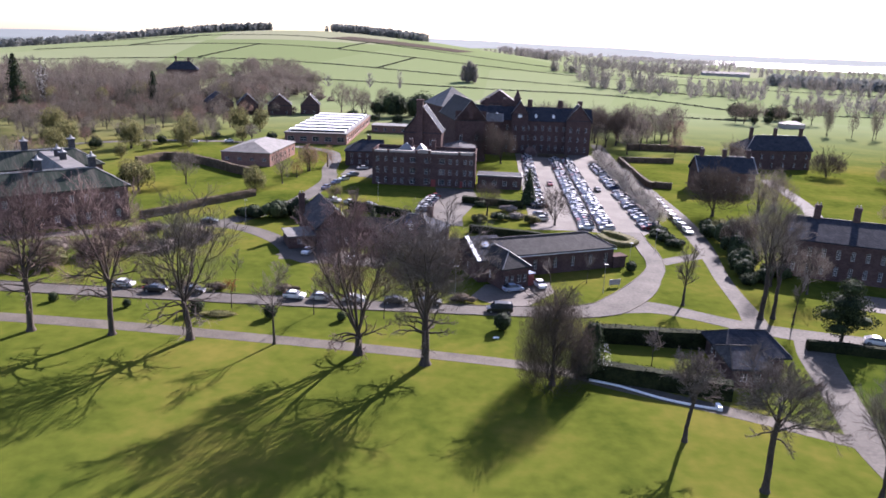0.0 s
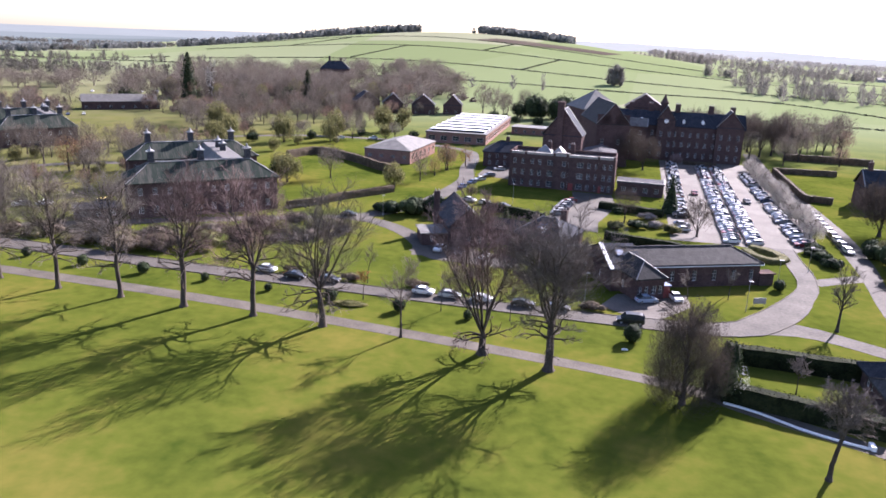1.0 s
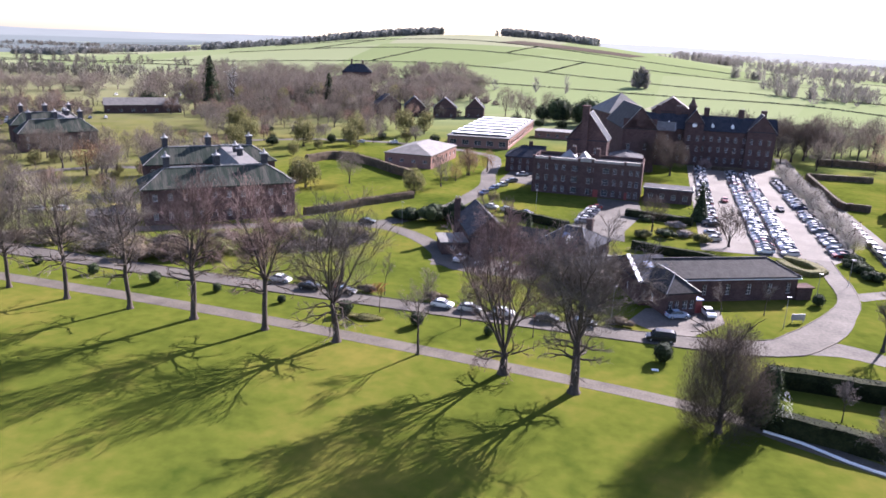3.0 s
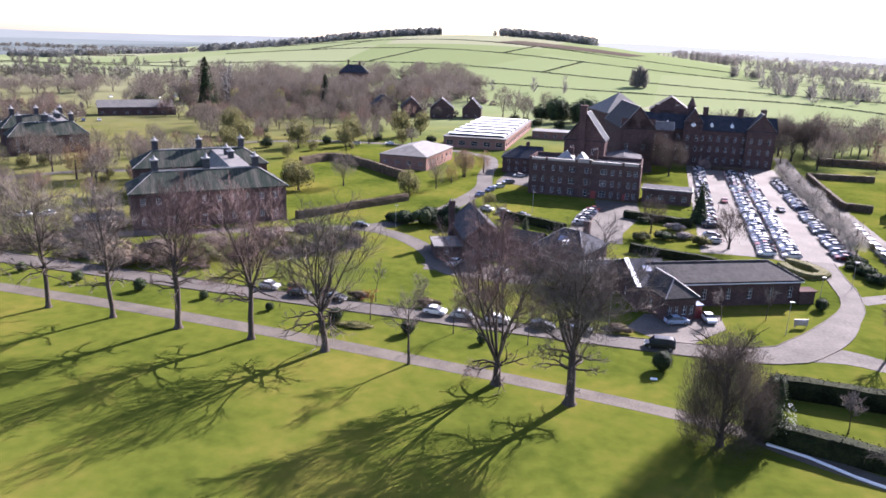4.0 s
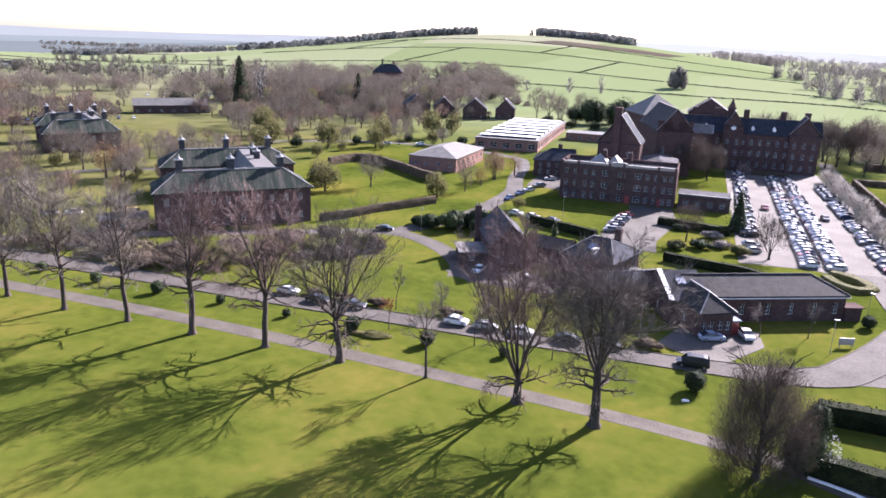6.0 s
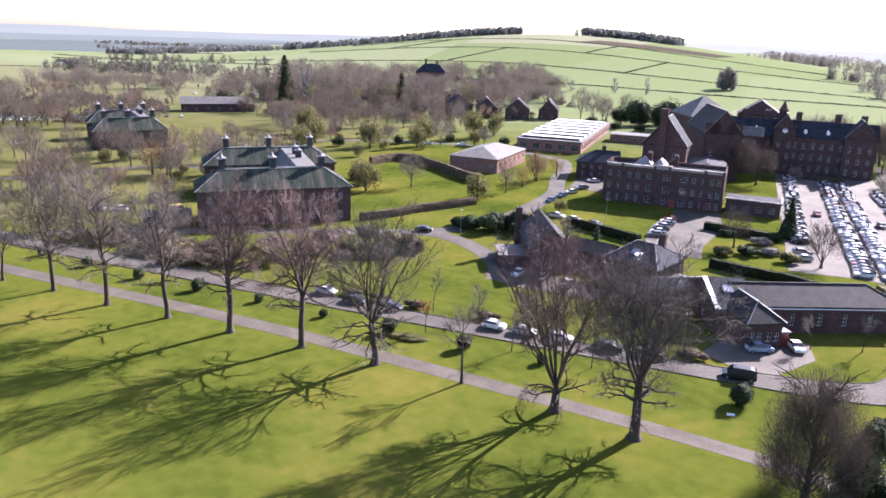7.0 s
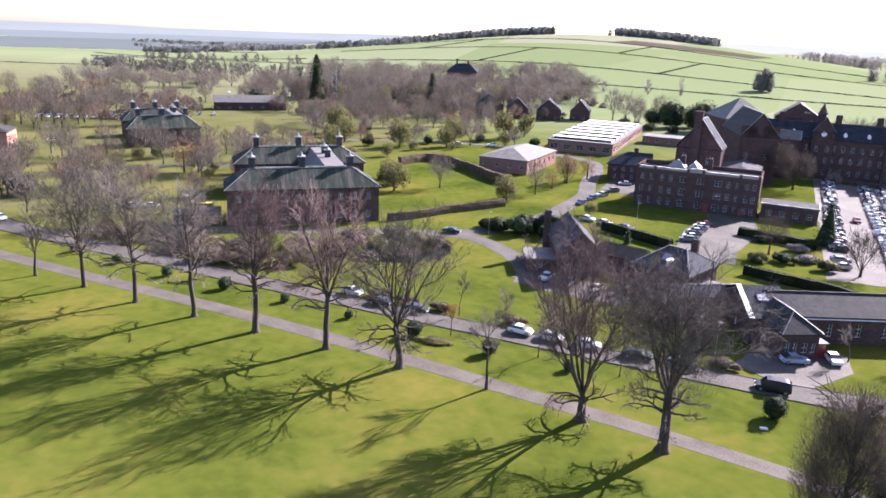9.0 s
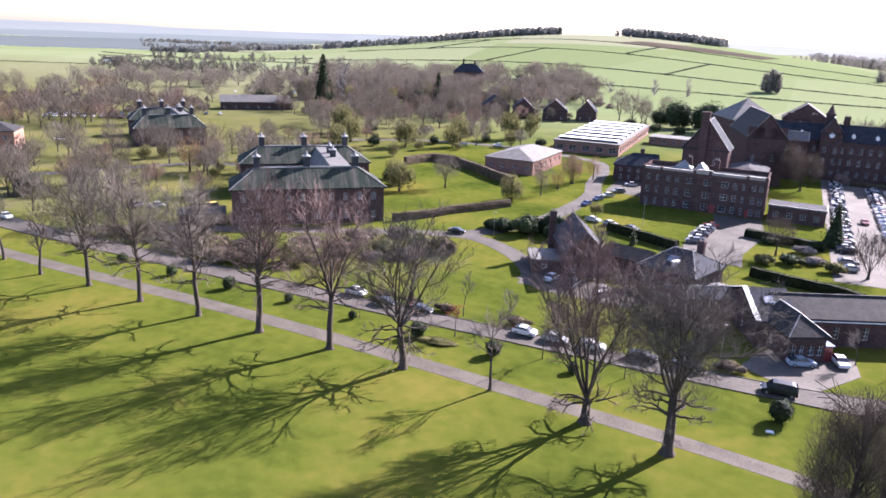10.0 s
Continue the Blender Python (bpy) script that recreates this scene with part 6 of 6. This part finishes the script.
wood(14, patch(-205, 262, -105, 345, 32), 11, "rounded olive evergreen in the park", "park evergreens", EVER, (0.45, 1.0), (0.8, 1.2))
wood(20, patch(-225, 262, -120, 345, 34), 10, "bare tree in the open park", "park trees", sizes=(0.5, 0.85))
wood(46, patch(-245, 140, -150, 225, 40), 7, "bare garden tree west of the villa", "trees west of the villa", sizes=(0.55, 0.95))
wood(22, patch(-245, 140, -150, 225, 40), 8, "dark shrubby evergreen west of the villa", "evergreens west of the villa", EVER, (0.35, 0.8))
wood(95, patch(-330, 400, -160, 520, 75), 8, "bare brown woodland tree in winter", "woodland behind the park", sizes=(0.8, 1.2), wide=(0.85, 1.2))
wood(50, patch(-270, 330, -150, 400, 35), 9, "bare tree at the wood's edge", "woodland behind the park", sizes=(0.65, 1.0), wide=(0.85, 1.15))
wood(16, patch(-330, 400, -170, 490, 65), 10, "ivy-dark evergreen standing in the wood", "evergreens in the wood", EVER, (1.2, 2.1), (0.7, 0.9))
for x, y, k, q in ((-172, 424, 2, 0.8), (-158, 421, 0, 0.75), (-143, 426, 4, 0.9), (-128, 436, 0, 0.6), (-186, 432, 3, 0.9)):
    plant(PARK[k], x, y, q, r.uniform(0, 360), "", "bare tree before the dark houses")
wood(40, patch(-470, 330, -300, 330, 60), 11, "bare tree round a far car park", "trees round the far car park", sizes=(0.8, 1.1))
wood(22, patch(-330, 225, -285, 300, 26), 10, "bare russet tree by the brick house", "trees by the brick house", [PARK[1], PARK[4]], (0.9, 1.2))
wood(34, patch(20, 400, 110, 385, 18), 8, "bare tree behind the hospital", "trees behind the hospital", sizes=(0.9, 1.25))
wood(14, patch(212, 445, 300, 418, 7), 8, "tall bare tree in a field row", "field row trees", [PARK[3]], (0.9, 1.2), (0.5, 0.7))
wood(5, patch(-100, 466, -62, 462, 10), 7, "tall bare tree behind the school", "trees behind the school", [PARK[1], PARK[3]], (0.9, 1.3))
wood(9, patch(178, 505, 235, 515, 8), 6, "dark tree round the bungalow", "trees round the bungalow", [PARK[1], EVER[2]], (0.8, 1.1))
wood(12, patch(110, 150, 170, 230, 20), 9, "bare garden tree among the houses", "garden trees", sizes=(0.5, 0.8))


def joined_wood(name, spots, label, mat, seed):
    """Many bare trees farther off, as one mass of real trees."""
    kinds = []
    for i in range(4):
        h, l = skeleton_of(seed + i, H=14, spread=4.5, rad=0.35, fork=0.15, leaders=4, limbs=10, subs=0, twigs=0, fine=0, thick=1.5, bend=1, segs=(3, 1), opening=0.5, lean=(30, 60))
        v, f = tubes(h + l, 4)
        v2, f2 = spray(seed + i, 15, 800, 1.9, 0.09, 13, 0.16)
        kinds.append((np.array(v + v2), f + [tuple(a + len(v) for a in c) for c in f2]))
    q = random.Random(seed)
    vs, fs, k = [], [], 0
    for x, y, h, w in spots:
        v, f = kinds[q.randrange(4)]
        a, g = q.uniform(0, 6.28), h / 15
        c, n = math.cos(a) * w / 13, math.sin(a) * w / 13
        vs.append(np.stack([x + v[:, 0] * c - v[:, 1] * n, y + v[:, 0] * n + v[:, 1] * c, ground_z(x, y) + v[:, 2] * g], 1))
        fs += [tuple(i + k for i in t) for t in f]
        k += len(v)
    tagged(new(name, mesh_of(name, np.concatenate(vs).tolist(), fs, mat)), label, "trees", kind="stuff")


def belt(x0, y0, x1, y1, w, n, h, tw):
    pick = patch(x0, y0, x1, y1, w)
    out = [(*pick(), h * r.uniform(0.7, 1.1), tw * r.uniform(0.8, 1.2)) for _ in range(n)]
    return [p for p in out if all(math.dist(p[:2], g[:2]) > g[2] for g in GLADES)]


joined_wood("woodland", belt(-400, 540, -150, 640, 110, 210, 16, 19) + belt(-560, 470, -400, 470, 40, 40, 13, 18), "bare woods closing the park", SOFT_BROWN, 61)
for o in (*PARK, *EVER, RUST):
    for q in [*o.children_recursive, o]:
        bpy.data.objects.remove(q)


# ---- far country ----
def far_trees(name, spots, label, mat, seed, count=64, wide=0.035):
    """Distant trees, each a stem and a broom of thin slivers rising from it, as one mass."""
    q = random.Random(seed)
    v, f = [], []
    for x, y, h, w in spots:
        o = Vector((x, y, ground_z(x, y)))
        for i in range(count):
            t = q.uniform(0.12, 0.9)
            a = q.uniform(0, 6.283)
            out = w * 0.5 * math.sin(math.pi * min(1, 0.15 + t * 0.85)) ** 0.7 * q.uniform(0.3, 1.05)
            p = o + Vector((math.cos(a) * out * 0.35, math.sin(a) * out * 0.35, h * max(0.05, t - 0.14)))
            e = o + Vector((math.cos(a) * out, math.sin(a) * out, h * min(1.0, t + q.uniform(0.02, 0.16))))
            s = (e - p).cross(Vector((q.gauss(0, 1), q.gauss(0, 1), q.gauss(0, 1)))).normalized() * w * wide * q.uniform(0.9, 2.0)
            k = len(v)
            v += [tuple(p - s), tuple(p + s), tuple(e)]
            f.append((k, k + 1, k + 2))
        k = len(v)
        v += [(x - 0.35, y, o.z - 0.5), (x + 0.35, y, o.z - 0.5), (x + 0.15, y, o.z + h * 0.7), (x - 0.15, y, o.z + h * 0.7)]
        f.append((k, k + 1, k + 2, k + 3))
    tagged(new(name, mesh_of(name, v, f, mat)), label, "trees", kind="stuff")


# eastern distant twigs: base colour paled to stand in for haze
FARWOOD = material("hazed_distant_wood", ((0.115, 0.106, 0.094), (0.18, 0.166, 0.147)), 0.02, 0.9, island=0.4, space="World", translucent=0.3)
HEDGEROW = material("distant_hedges", ((0.075, 0.075, 0.042), (0.13, 0.125, 0.075)), 0.02, 0.95, island=0.4, space="World")
# far conifers greyed and lifted in colour, in place of haze
FARDARK = material("hazed_conifers", ((0.13, 0.136, 0.128), (0.2, 0.205, 0.192)), 0.02, 0.9, island=0.4, space="World", translucent=0.3)


def line_spots(pts, gap, h, w, jitter=3.0, keep=1.0):
    out = []
    for x, y in spline(pts, gap):
        if r.random() < keep:
            out.append((x + r.uniform(-jitter, jitter), y + r.uniform(-jitter, jitter), h * r.uniform(0.6, 1.15), w * r.uniform(0.8, 1.2)))
    return out


far_trees("hilltop_wood", belt(-610, 1330, -430, 1440, 50, 260, 16, 15) + belt(-800, 1180, -600, 1330, 60, 180, 14, 15) + belt(-300, 1430, -110, 1400, 40, 220, 16, 15), "dark woods along the hilltop", FARDARK, 51, 40, 0.08)
FIELD_LINES = ([(-380, 640), (-200, 690), (0, 690), (129, 690), (208, 600)], [(-520, 780), (-250, 830), (0, 800), (250, 760)], [(-600, 950), (-300, 1000), (-50, 970), (200, 940), (500, 900)], [(-620, 1120), (-350, 1170), (-100, 1120), (100, 1080)], [(-330, 830), (-310, 1000)],
               [(-120, 820), (-90, 980)], [(-1000, 850), (-700, 760), (-450, 720)], [(116, 530), (190, 520)], [(208, 600), (330, 590), (480, 640)], [(-480, 980), (-450, 1140)], [(-200, 1000), (-180, 1130)], [(150, 1200), (600, 1250)], [(-1200, 1100), (-800, 1000)], [(-820, 560), (-690, 606), (-560, 640)], [(-900, 760), (-640, 780), (-560, 800)])
rows = []
west = belt(-700, 600, -420, 590, 30, 90, 13, 13) + belt(-1600, 1500, -900, 1700, 90, 180, 13, 18)
for pts, gap, keep in (([(60, 770), (200, 780), (420, 740)], 6, 0.8), ([(60, 860), (300, 880), (620, 820)], 5, 0.8), ([(90, 1010), (450, 1000), (800, 940)], 5, 0.9), ([(60, 1280), (600, 1250), (1000, 1130)], 5, 0.9), ([(60, 1500), (600, 1500), (1200, 1350)], 6, 0.9), ([(0, 1720), (600, 1760), (1300, 1500)], 7, 0.9), ([(0, 2100), (700, 2150), (1500, 1900)], 7, 0.9),
                       ([(-150, 640), (-60, 650)], 14, 0.4), ([(-1000, 850), (-700, 760), (-450, 720)], 7, 0.8), ([(-1300, 1200), (-900, 1050)], 6, 0.9), ([(-740, 640), (-640, 690), (-520, 640)], 9, 0.8), ([(-640, 560), (-420, 600)], 6, 0.8)):
    for x, y, h, w in line_spots(pts, gap * 0.85, 18, 13, 9.0, keep):
        if noise.noise(Vector((x * 0.012, y * 0.012, 5))) > 0.0:
            (west if x < -400 else rows).append((x, y, h * (0.62 if x < -400 else 1), w * (0.75 if x < -400 else 1)))
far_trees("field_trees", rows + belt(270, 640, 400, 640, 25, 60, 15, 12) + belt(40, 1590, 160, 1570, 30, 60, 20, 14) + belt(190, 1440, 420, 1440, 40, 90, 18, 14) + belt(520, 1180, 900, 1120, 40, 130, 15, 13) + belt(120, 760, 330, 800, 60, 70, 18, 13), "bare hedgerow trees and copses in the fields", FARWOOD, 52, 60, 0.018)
far_trees("western_trees", west, "bare brown hedgerow trees in the western fields", material("western_wood", ((0.07, 0.064, 0.05), (0.125, 0.114, 0.092)), 0.02, 0.9, island=0.4, space="World", translucent=0.25), 58, 60, 0.018)
# remotest woods paler still, with sunward haze put into the base colour
FARHAZED = material("hazed_remote_wood", ((0.2, 0.19, 0.178), (0.29, 0.275, 0.255)), 0.02, 0.9, island=0.4, space="World", translucent=0.3)
far_trees("remote_trees", [p for p in belt(200, 1950, 1500, 1900, 120, 240, 17, 18) + belt(60, 2600, 900, 2700, 200, 420, 19, 26) if noise.noise(Vector((p[0] * 0.006, p[1] * 0.006, 3))) > -0.1], "remote woods paled by haze towards the sun", FARHAZED, 57, 50, 0.02)
far_trees("plantation", belt(430, 1120, 760, 1010, 40, 330, 18, 14) + belt(-980, 997, -940, 1320, 16, 150, 13, 13) + belt(-1010, 960, -900, 960, 14, 50, 12, 13), "dark conifer plantation in the fields", FARDARK, 56, 50, 0.06)
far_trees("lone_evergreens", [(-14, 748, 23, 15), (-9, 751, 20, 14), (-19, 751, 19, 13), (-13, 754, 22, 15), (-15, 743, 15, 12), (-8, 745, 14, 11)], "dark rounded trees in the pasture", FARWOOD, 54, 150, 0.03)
far_trees("undergrowth", belt(-330, 400, -160, 520, 85, 260, 4.5, 8) + belt(-400, 540, -150, 640, 110, 200, 4.5, 9) + belt(-470, 330, -300, 330, 60, 120, 4, 8), "brown undergrowth beneath the woods", SOFT_BROWN, 55, 40, 0.05)
hedges = []
for pts in FIELD_LINES:
    hedges += line_spots(pts, 2.0, 1.3, 4.4, 0.4, 1.0)
far_trees("field_hedges", hedges, "dark field hedges crossing the pasture", HEDGEROW, 53, 14, 0.09)
s = Shape()
for x0, y0, x1, y1 in ((-250, 1150, -40, 1230),):
    nx, ny = 12, 6
    for i in range(nx):
        for j in range(ny):
            q = [(x0 + (x1 - x0) * (i + a) / nx + 25 * (j + b) / ny, y0 + (y1 - y0) * (j + b) / ny) for a, b in ((0, 0), (1, 0), (1, 1), (0, 1))]
            s.face(*[(x, y, ground_z(x, y) + 0.5) for x, y in q])
tagged(new("ploughed_field", s.mesh("ploughed_field", material("ploughed_soil", ((0.06, 0.05, 0.04), (0.085, 0.07, 0.055)), 0.02, 0.95, space="World", shine=0.0))), "brown ploughed field on the hill", "field", kind="structure")


def ridge_line(name, radius, a0, a1, height, mat, label):
    """A far range of hills as a long low mound."""
    s = Shape()
    n = 70
    rows = []
    for i in range(n + 1):
        a = radians(a0 + (a1 - a0) * i / n)
        h = height(math.degrees(a)) * (1 + 0.12 * noise.noise(Vector((a * 9, 0, radius))))
        rows.append([(math.sin(a) * (radius + k * 120), math.cos(a) * (radius + k * 120), max(-2, h * f)) for k, f in ((-5, 0), (-3, 0.45), (-1, 0.85), (0.5, 1.0), (3, 0.0))])
    for p, q in zip(rows, rows[1:]):
        for i in range(4):
            s.face(p[i], p[i + 1], q[i + 1], q[i])
    tagged(new(name, s.mesh(name, mat)), label, "hills", kind="structure")


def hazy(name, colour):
    """Far hills as a plain backdrop, their bright haze put into an emission colour."""
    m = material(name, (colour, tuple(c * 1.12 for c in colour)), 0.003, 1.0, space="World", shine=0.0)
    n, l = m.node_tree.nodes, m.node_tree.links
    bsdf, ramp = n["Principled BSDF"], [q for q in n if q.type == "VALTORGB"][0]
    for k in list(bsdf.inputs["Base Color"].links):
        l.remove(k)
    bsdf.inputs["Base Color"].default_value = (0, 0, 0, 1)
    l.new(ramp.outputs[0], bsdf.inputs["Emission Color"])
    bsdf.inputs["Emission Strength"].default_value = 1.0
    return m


def far_plain(name, near, far, mat, label):
    """A stretch of low wooded plain far to the west, between two distances that follow the bearing."""
    s = Shape()
    n, m = 60, 6
    rows = []
    for i in range(n + 1):
        a = -76 + 51 * i / n
        r0, r1 = near(a) * (1 + 0.09 * noise.noise(Vector((a * 0.35, 2, 0)))), far(a)
        rows.append([])
        for k in range(m + 1):
            d = r0 + (r1 - r0) * k / m
            x, y = math.sin(radians(a)) * d, math.cos(radians(a)) * d
            rows[-1].append((x, y, ground_z(x, y) + (-1.0 if k == 0 else 2.2)))
    for p, q in zip(rows, rows[1:]):
        for k in range(m):
            s.face(p[k], q[k], q[k + 1], p[k + 1])
    tagged(new(name, s.mesh(name, mat)), label, "plain", kind="structure")


# the blue and pale tones of these backdrops are haze, painted as glow
far_plain("backdrop", lambda a: 1480 + 2000 * smooth(-46, -27, a), lambda a: 2500 + 1400 * smooth(-46, -27, a), hazy("blue_haze_woods", (0.052, 0.061, 0.061)), "blue hazy wooded plain below the horizon")
far_plain("backdrop_2", lambda a: 2450 + 1400 * smooth(-46, -27, a), lambda a: 4500, hazy("pale_haze_plain", (0.068, 0.079, 0.08)), "pale blue hazy plain towards the hills")
ridge_line("backdrop_4", 4600, -80, -8, lambda a: 46 - 12 * smooth(-26, -40, a) + 8 * smooth(-44, -50, a), hazy("blue_haze_hills", (0.089, 0.099, 0.1)), "pale blue hazy hills on the horizon")
ridge_line("backdrop_3", 4700, -12, 45, lambda a: 70 - 20 * smooth(-4, 9, a) - 22 * smooth(9, 17, a), hazy("pale_haze_hills", (0.116, 0.124, 0.121)), "pale hazy hills towards the sun")
s = Shape()
s.face((600, 2500, 0.6), (3500, 1900, 0.6), (4500, 3000, 0.6), (1500, 4600, 0.6))
tagged(new("water", s.mesh("water", material("estuary", ((0.2, 0.2, 0.2), (0.26, 0.26, 0.26)), 0.002, 0.5, space="World"))), "pale bright estuary in the distance", "water", kind="structure")

# ---- small things ----
s = Shape()
for a, b in zip(spline([(18.5, 88.0), (23, 86.4), (27.6, 83.6), (31.9, 81.9), (35.3, 81.0)], 2.5), spline([(18.5, 88.0), (23, 86.4), (27.6, 83.6), (31.9, 81.9), (35.3, 81.0)], 2.5)[1:]):
    s.beam((*a, -0.05), (*b, -0.05), 0.32, 0.3)
s.box(35.3, 80.6, 0, 35.9, 82.0, 0.6)
tagged(new("low_wall", s.mesh("low_wall", PAINT)), "low white edging along the path", "wall", kind="structure")


def lamp_post(x, y, h=6.0):
    t = base("street_lamp", turned(x, y, 0), "slim grey lamp post", "lamp post", "lamp posts")
    p = Shape()
    p.ring(0, 0, 0, 0.9, 0.08, 0.07), p.ring(0, 0, 0.9, h, 0.045, 0.035)
    p.under("pole", STEEL, t)
    q = Shape()
    q.box(-0.25, -0.12, h, 0.55, 0.12, h + 0.14)
    q.under("lantern", STEEL, t)


for x, y in ((35.5, 146), (44.5, 160), (-30, 204), (-50, 242), (-3, 122.5), (-61, 172), (24, 200), (27, 128.5)):
    lamp_post(x, y)
t = base("sign_board", turned(28.8, 132.2, 20), "grey sign board on short posts", "sign")
s = Shape()
s.box(0, 0, 0.5, 2.6, 0.1, 1.7)
s.under("board", STEEL, t)
for x in (0.2, 2.3):
    s = Shape()
    s.box(x, 0.02, 0, x + 0.12, 0.09, 0.5)
    s.under("post", STEEL, t)
t = base("marker_stone", turned(4.8, 102.3, 10), "small white marker stone in the grass", "marker")
s = Shape()
s.box(-0.5, -0.25, 0, 0.5, 0.25, 0.12), s.box(-0.4, -0.18, 0.12, 0.4, 0.18, 0.2)
s.under("slab", PAINT, t)

hedge("hedge", [(26.5, 311), (33, 310.4), (40, 310)], 1.6, 1.6, LEAF_BROWN, "low brown hedge before the hospital", density=12)
bush("flowering_shrub", turned(23.5, 310, 0), "pinkish budding shrub before the hospital", 91, lumps(93, 3.2, 2.6, 5.2, 5), 1300, 0.24, TWIG_RED, "shrub", inner=0.7)

for k, (x, y, hh) in enumerate(((-268, 423, 30), (-262, 414, 26))):
    bare_tree("poplar", turned(x, y, k * 90), "very tall slender pale poplar in the park", 95 + k, TWIG_WHITE, "pale poplars", sides=5, H=hh, spread=3.2, rad=0.5, fork=0.12, lean=(14, 30), limbs=26, subs=5, twigs=5, fine=0, thick=2.8, bend=1)
bare_tree("sapling", turned(29.2, 94.4, 0), "small pale budding tree in the lodge garden", 98, TWIG_PALE, "", sides=5, H=4.4, spread=1.6, rad=0.08, fork=0.35, limbs=14, subs=6, twigs=5, fine=2)

hedge("hedge", [(73, 347), (90, 347.5), (110, 347)], 1.8, 3.2, LEAF_BROWN, "tall brown hedge along the pasture", density=10)
bush("flowering_shrub", turned(67.3, 182.5, 0), "rounded evergreen flecked with pale blossom", 99, lumps(97, 3.4, 3.2, 4.6, 6), 1500, 0.22, LEAF_OLIVE, "shrub", inner=0.75)
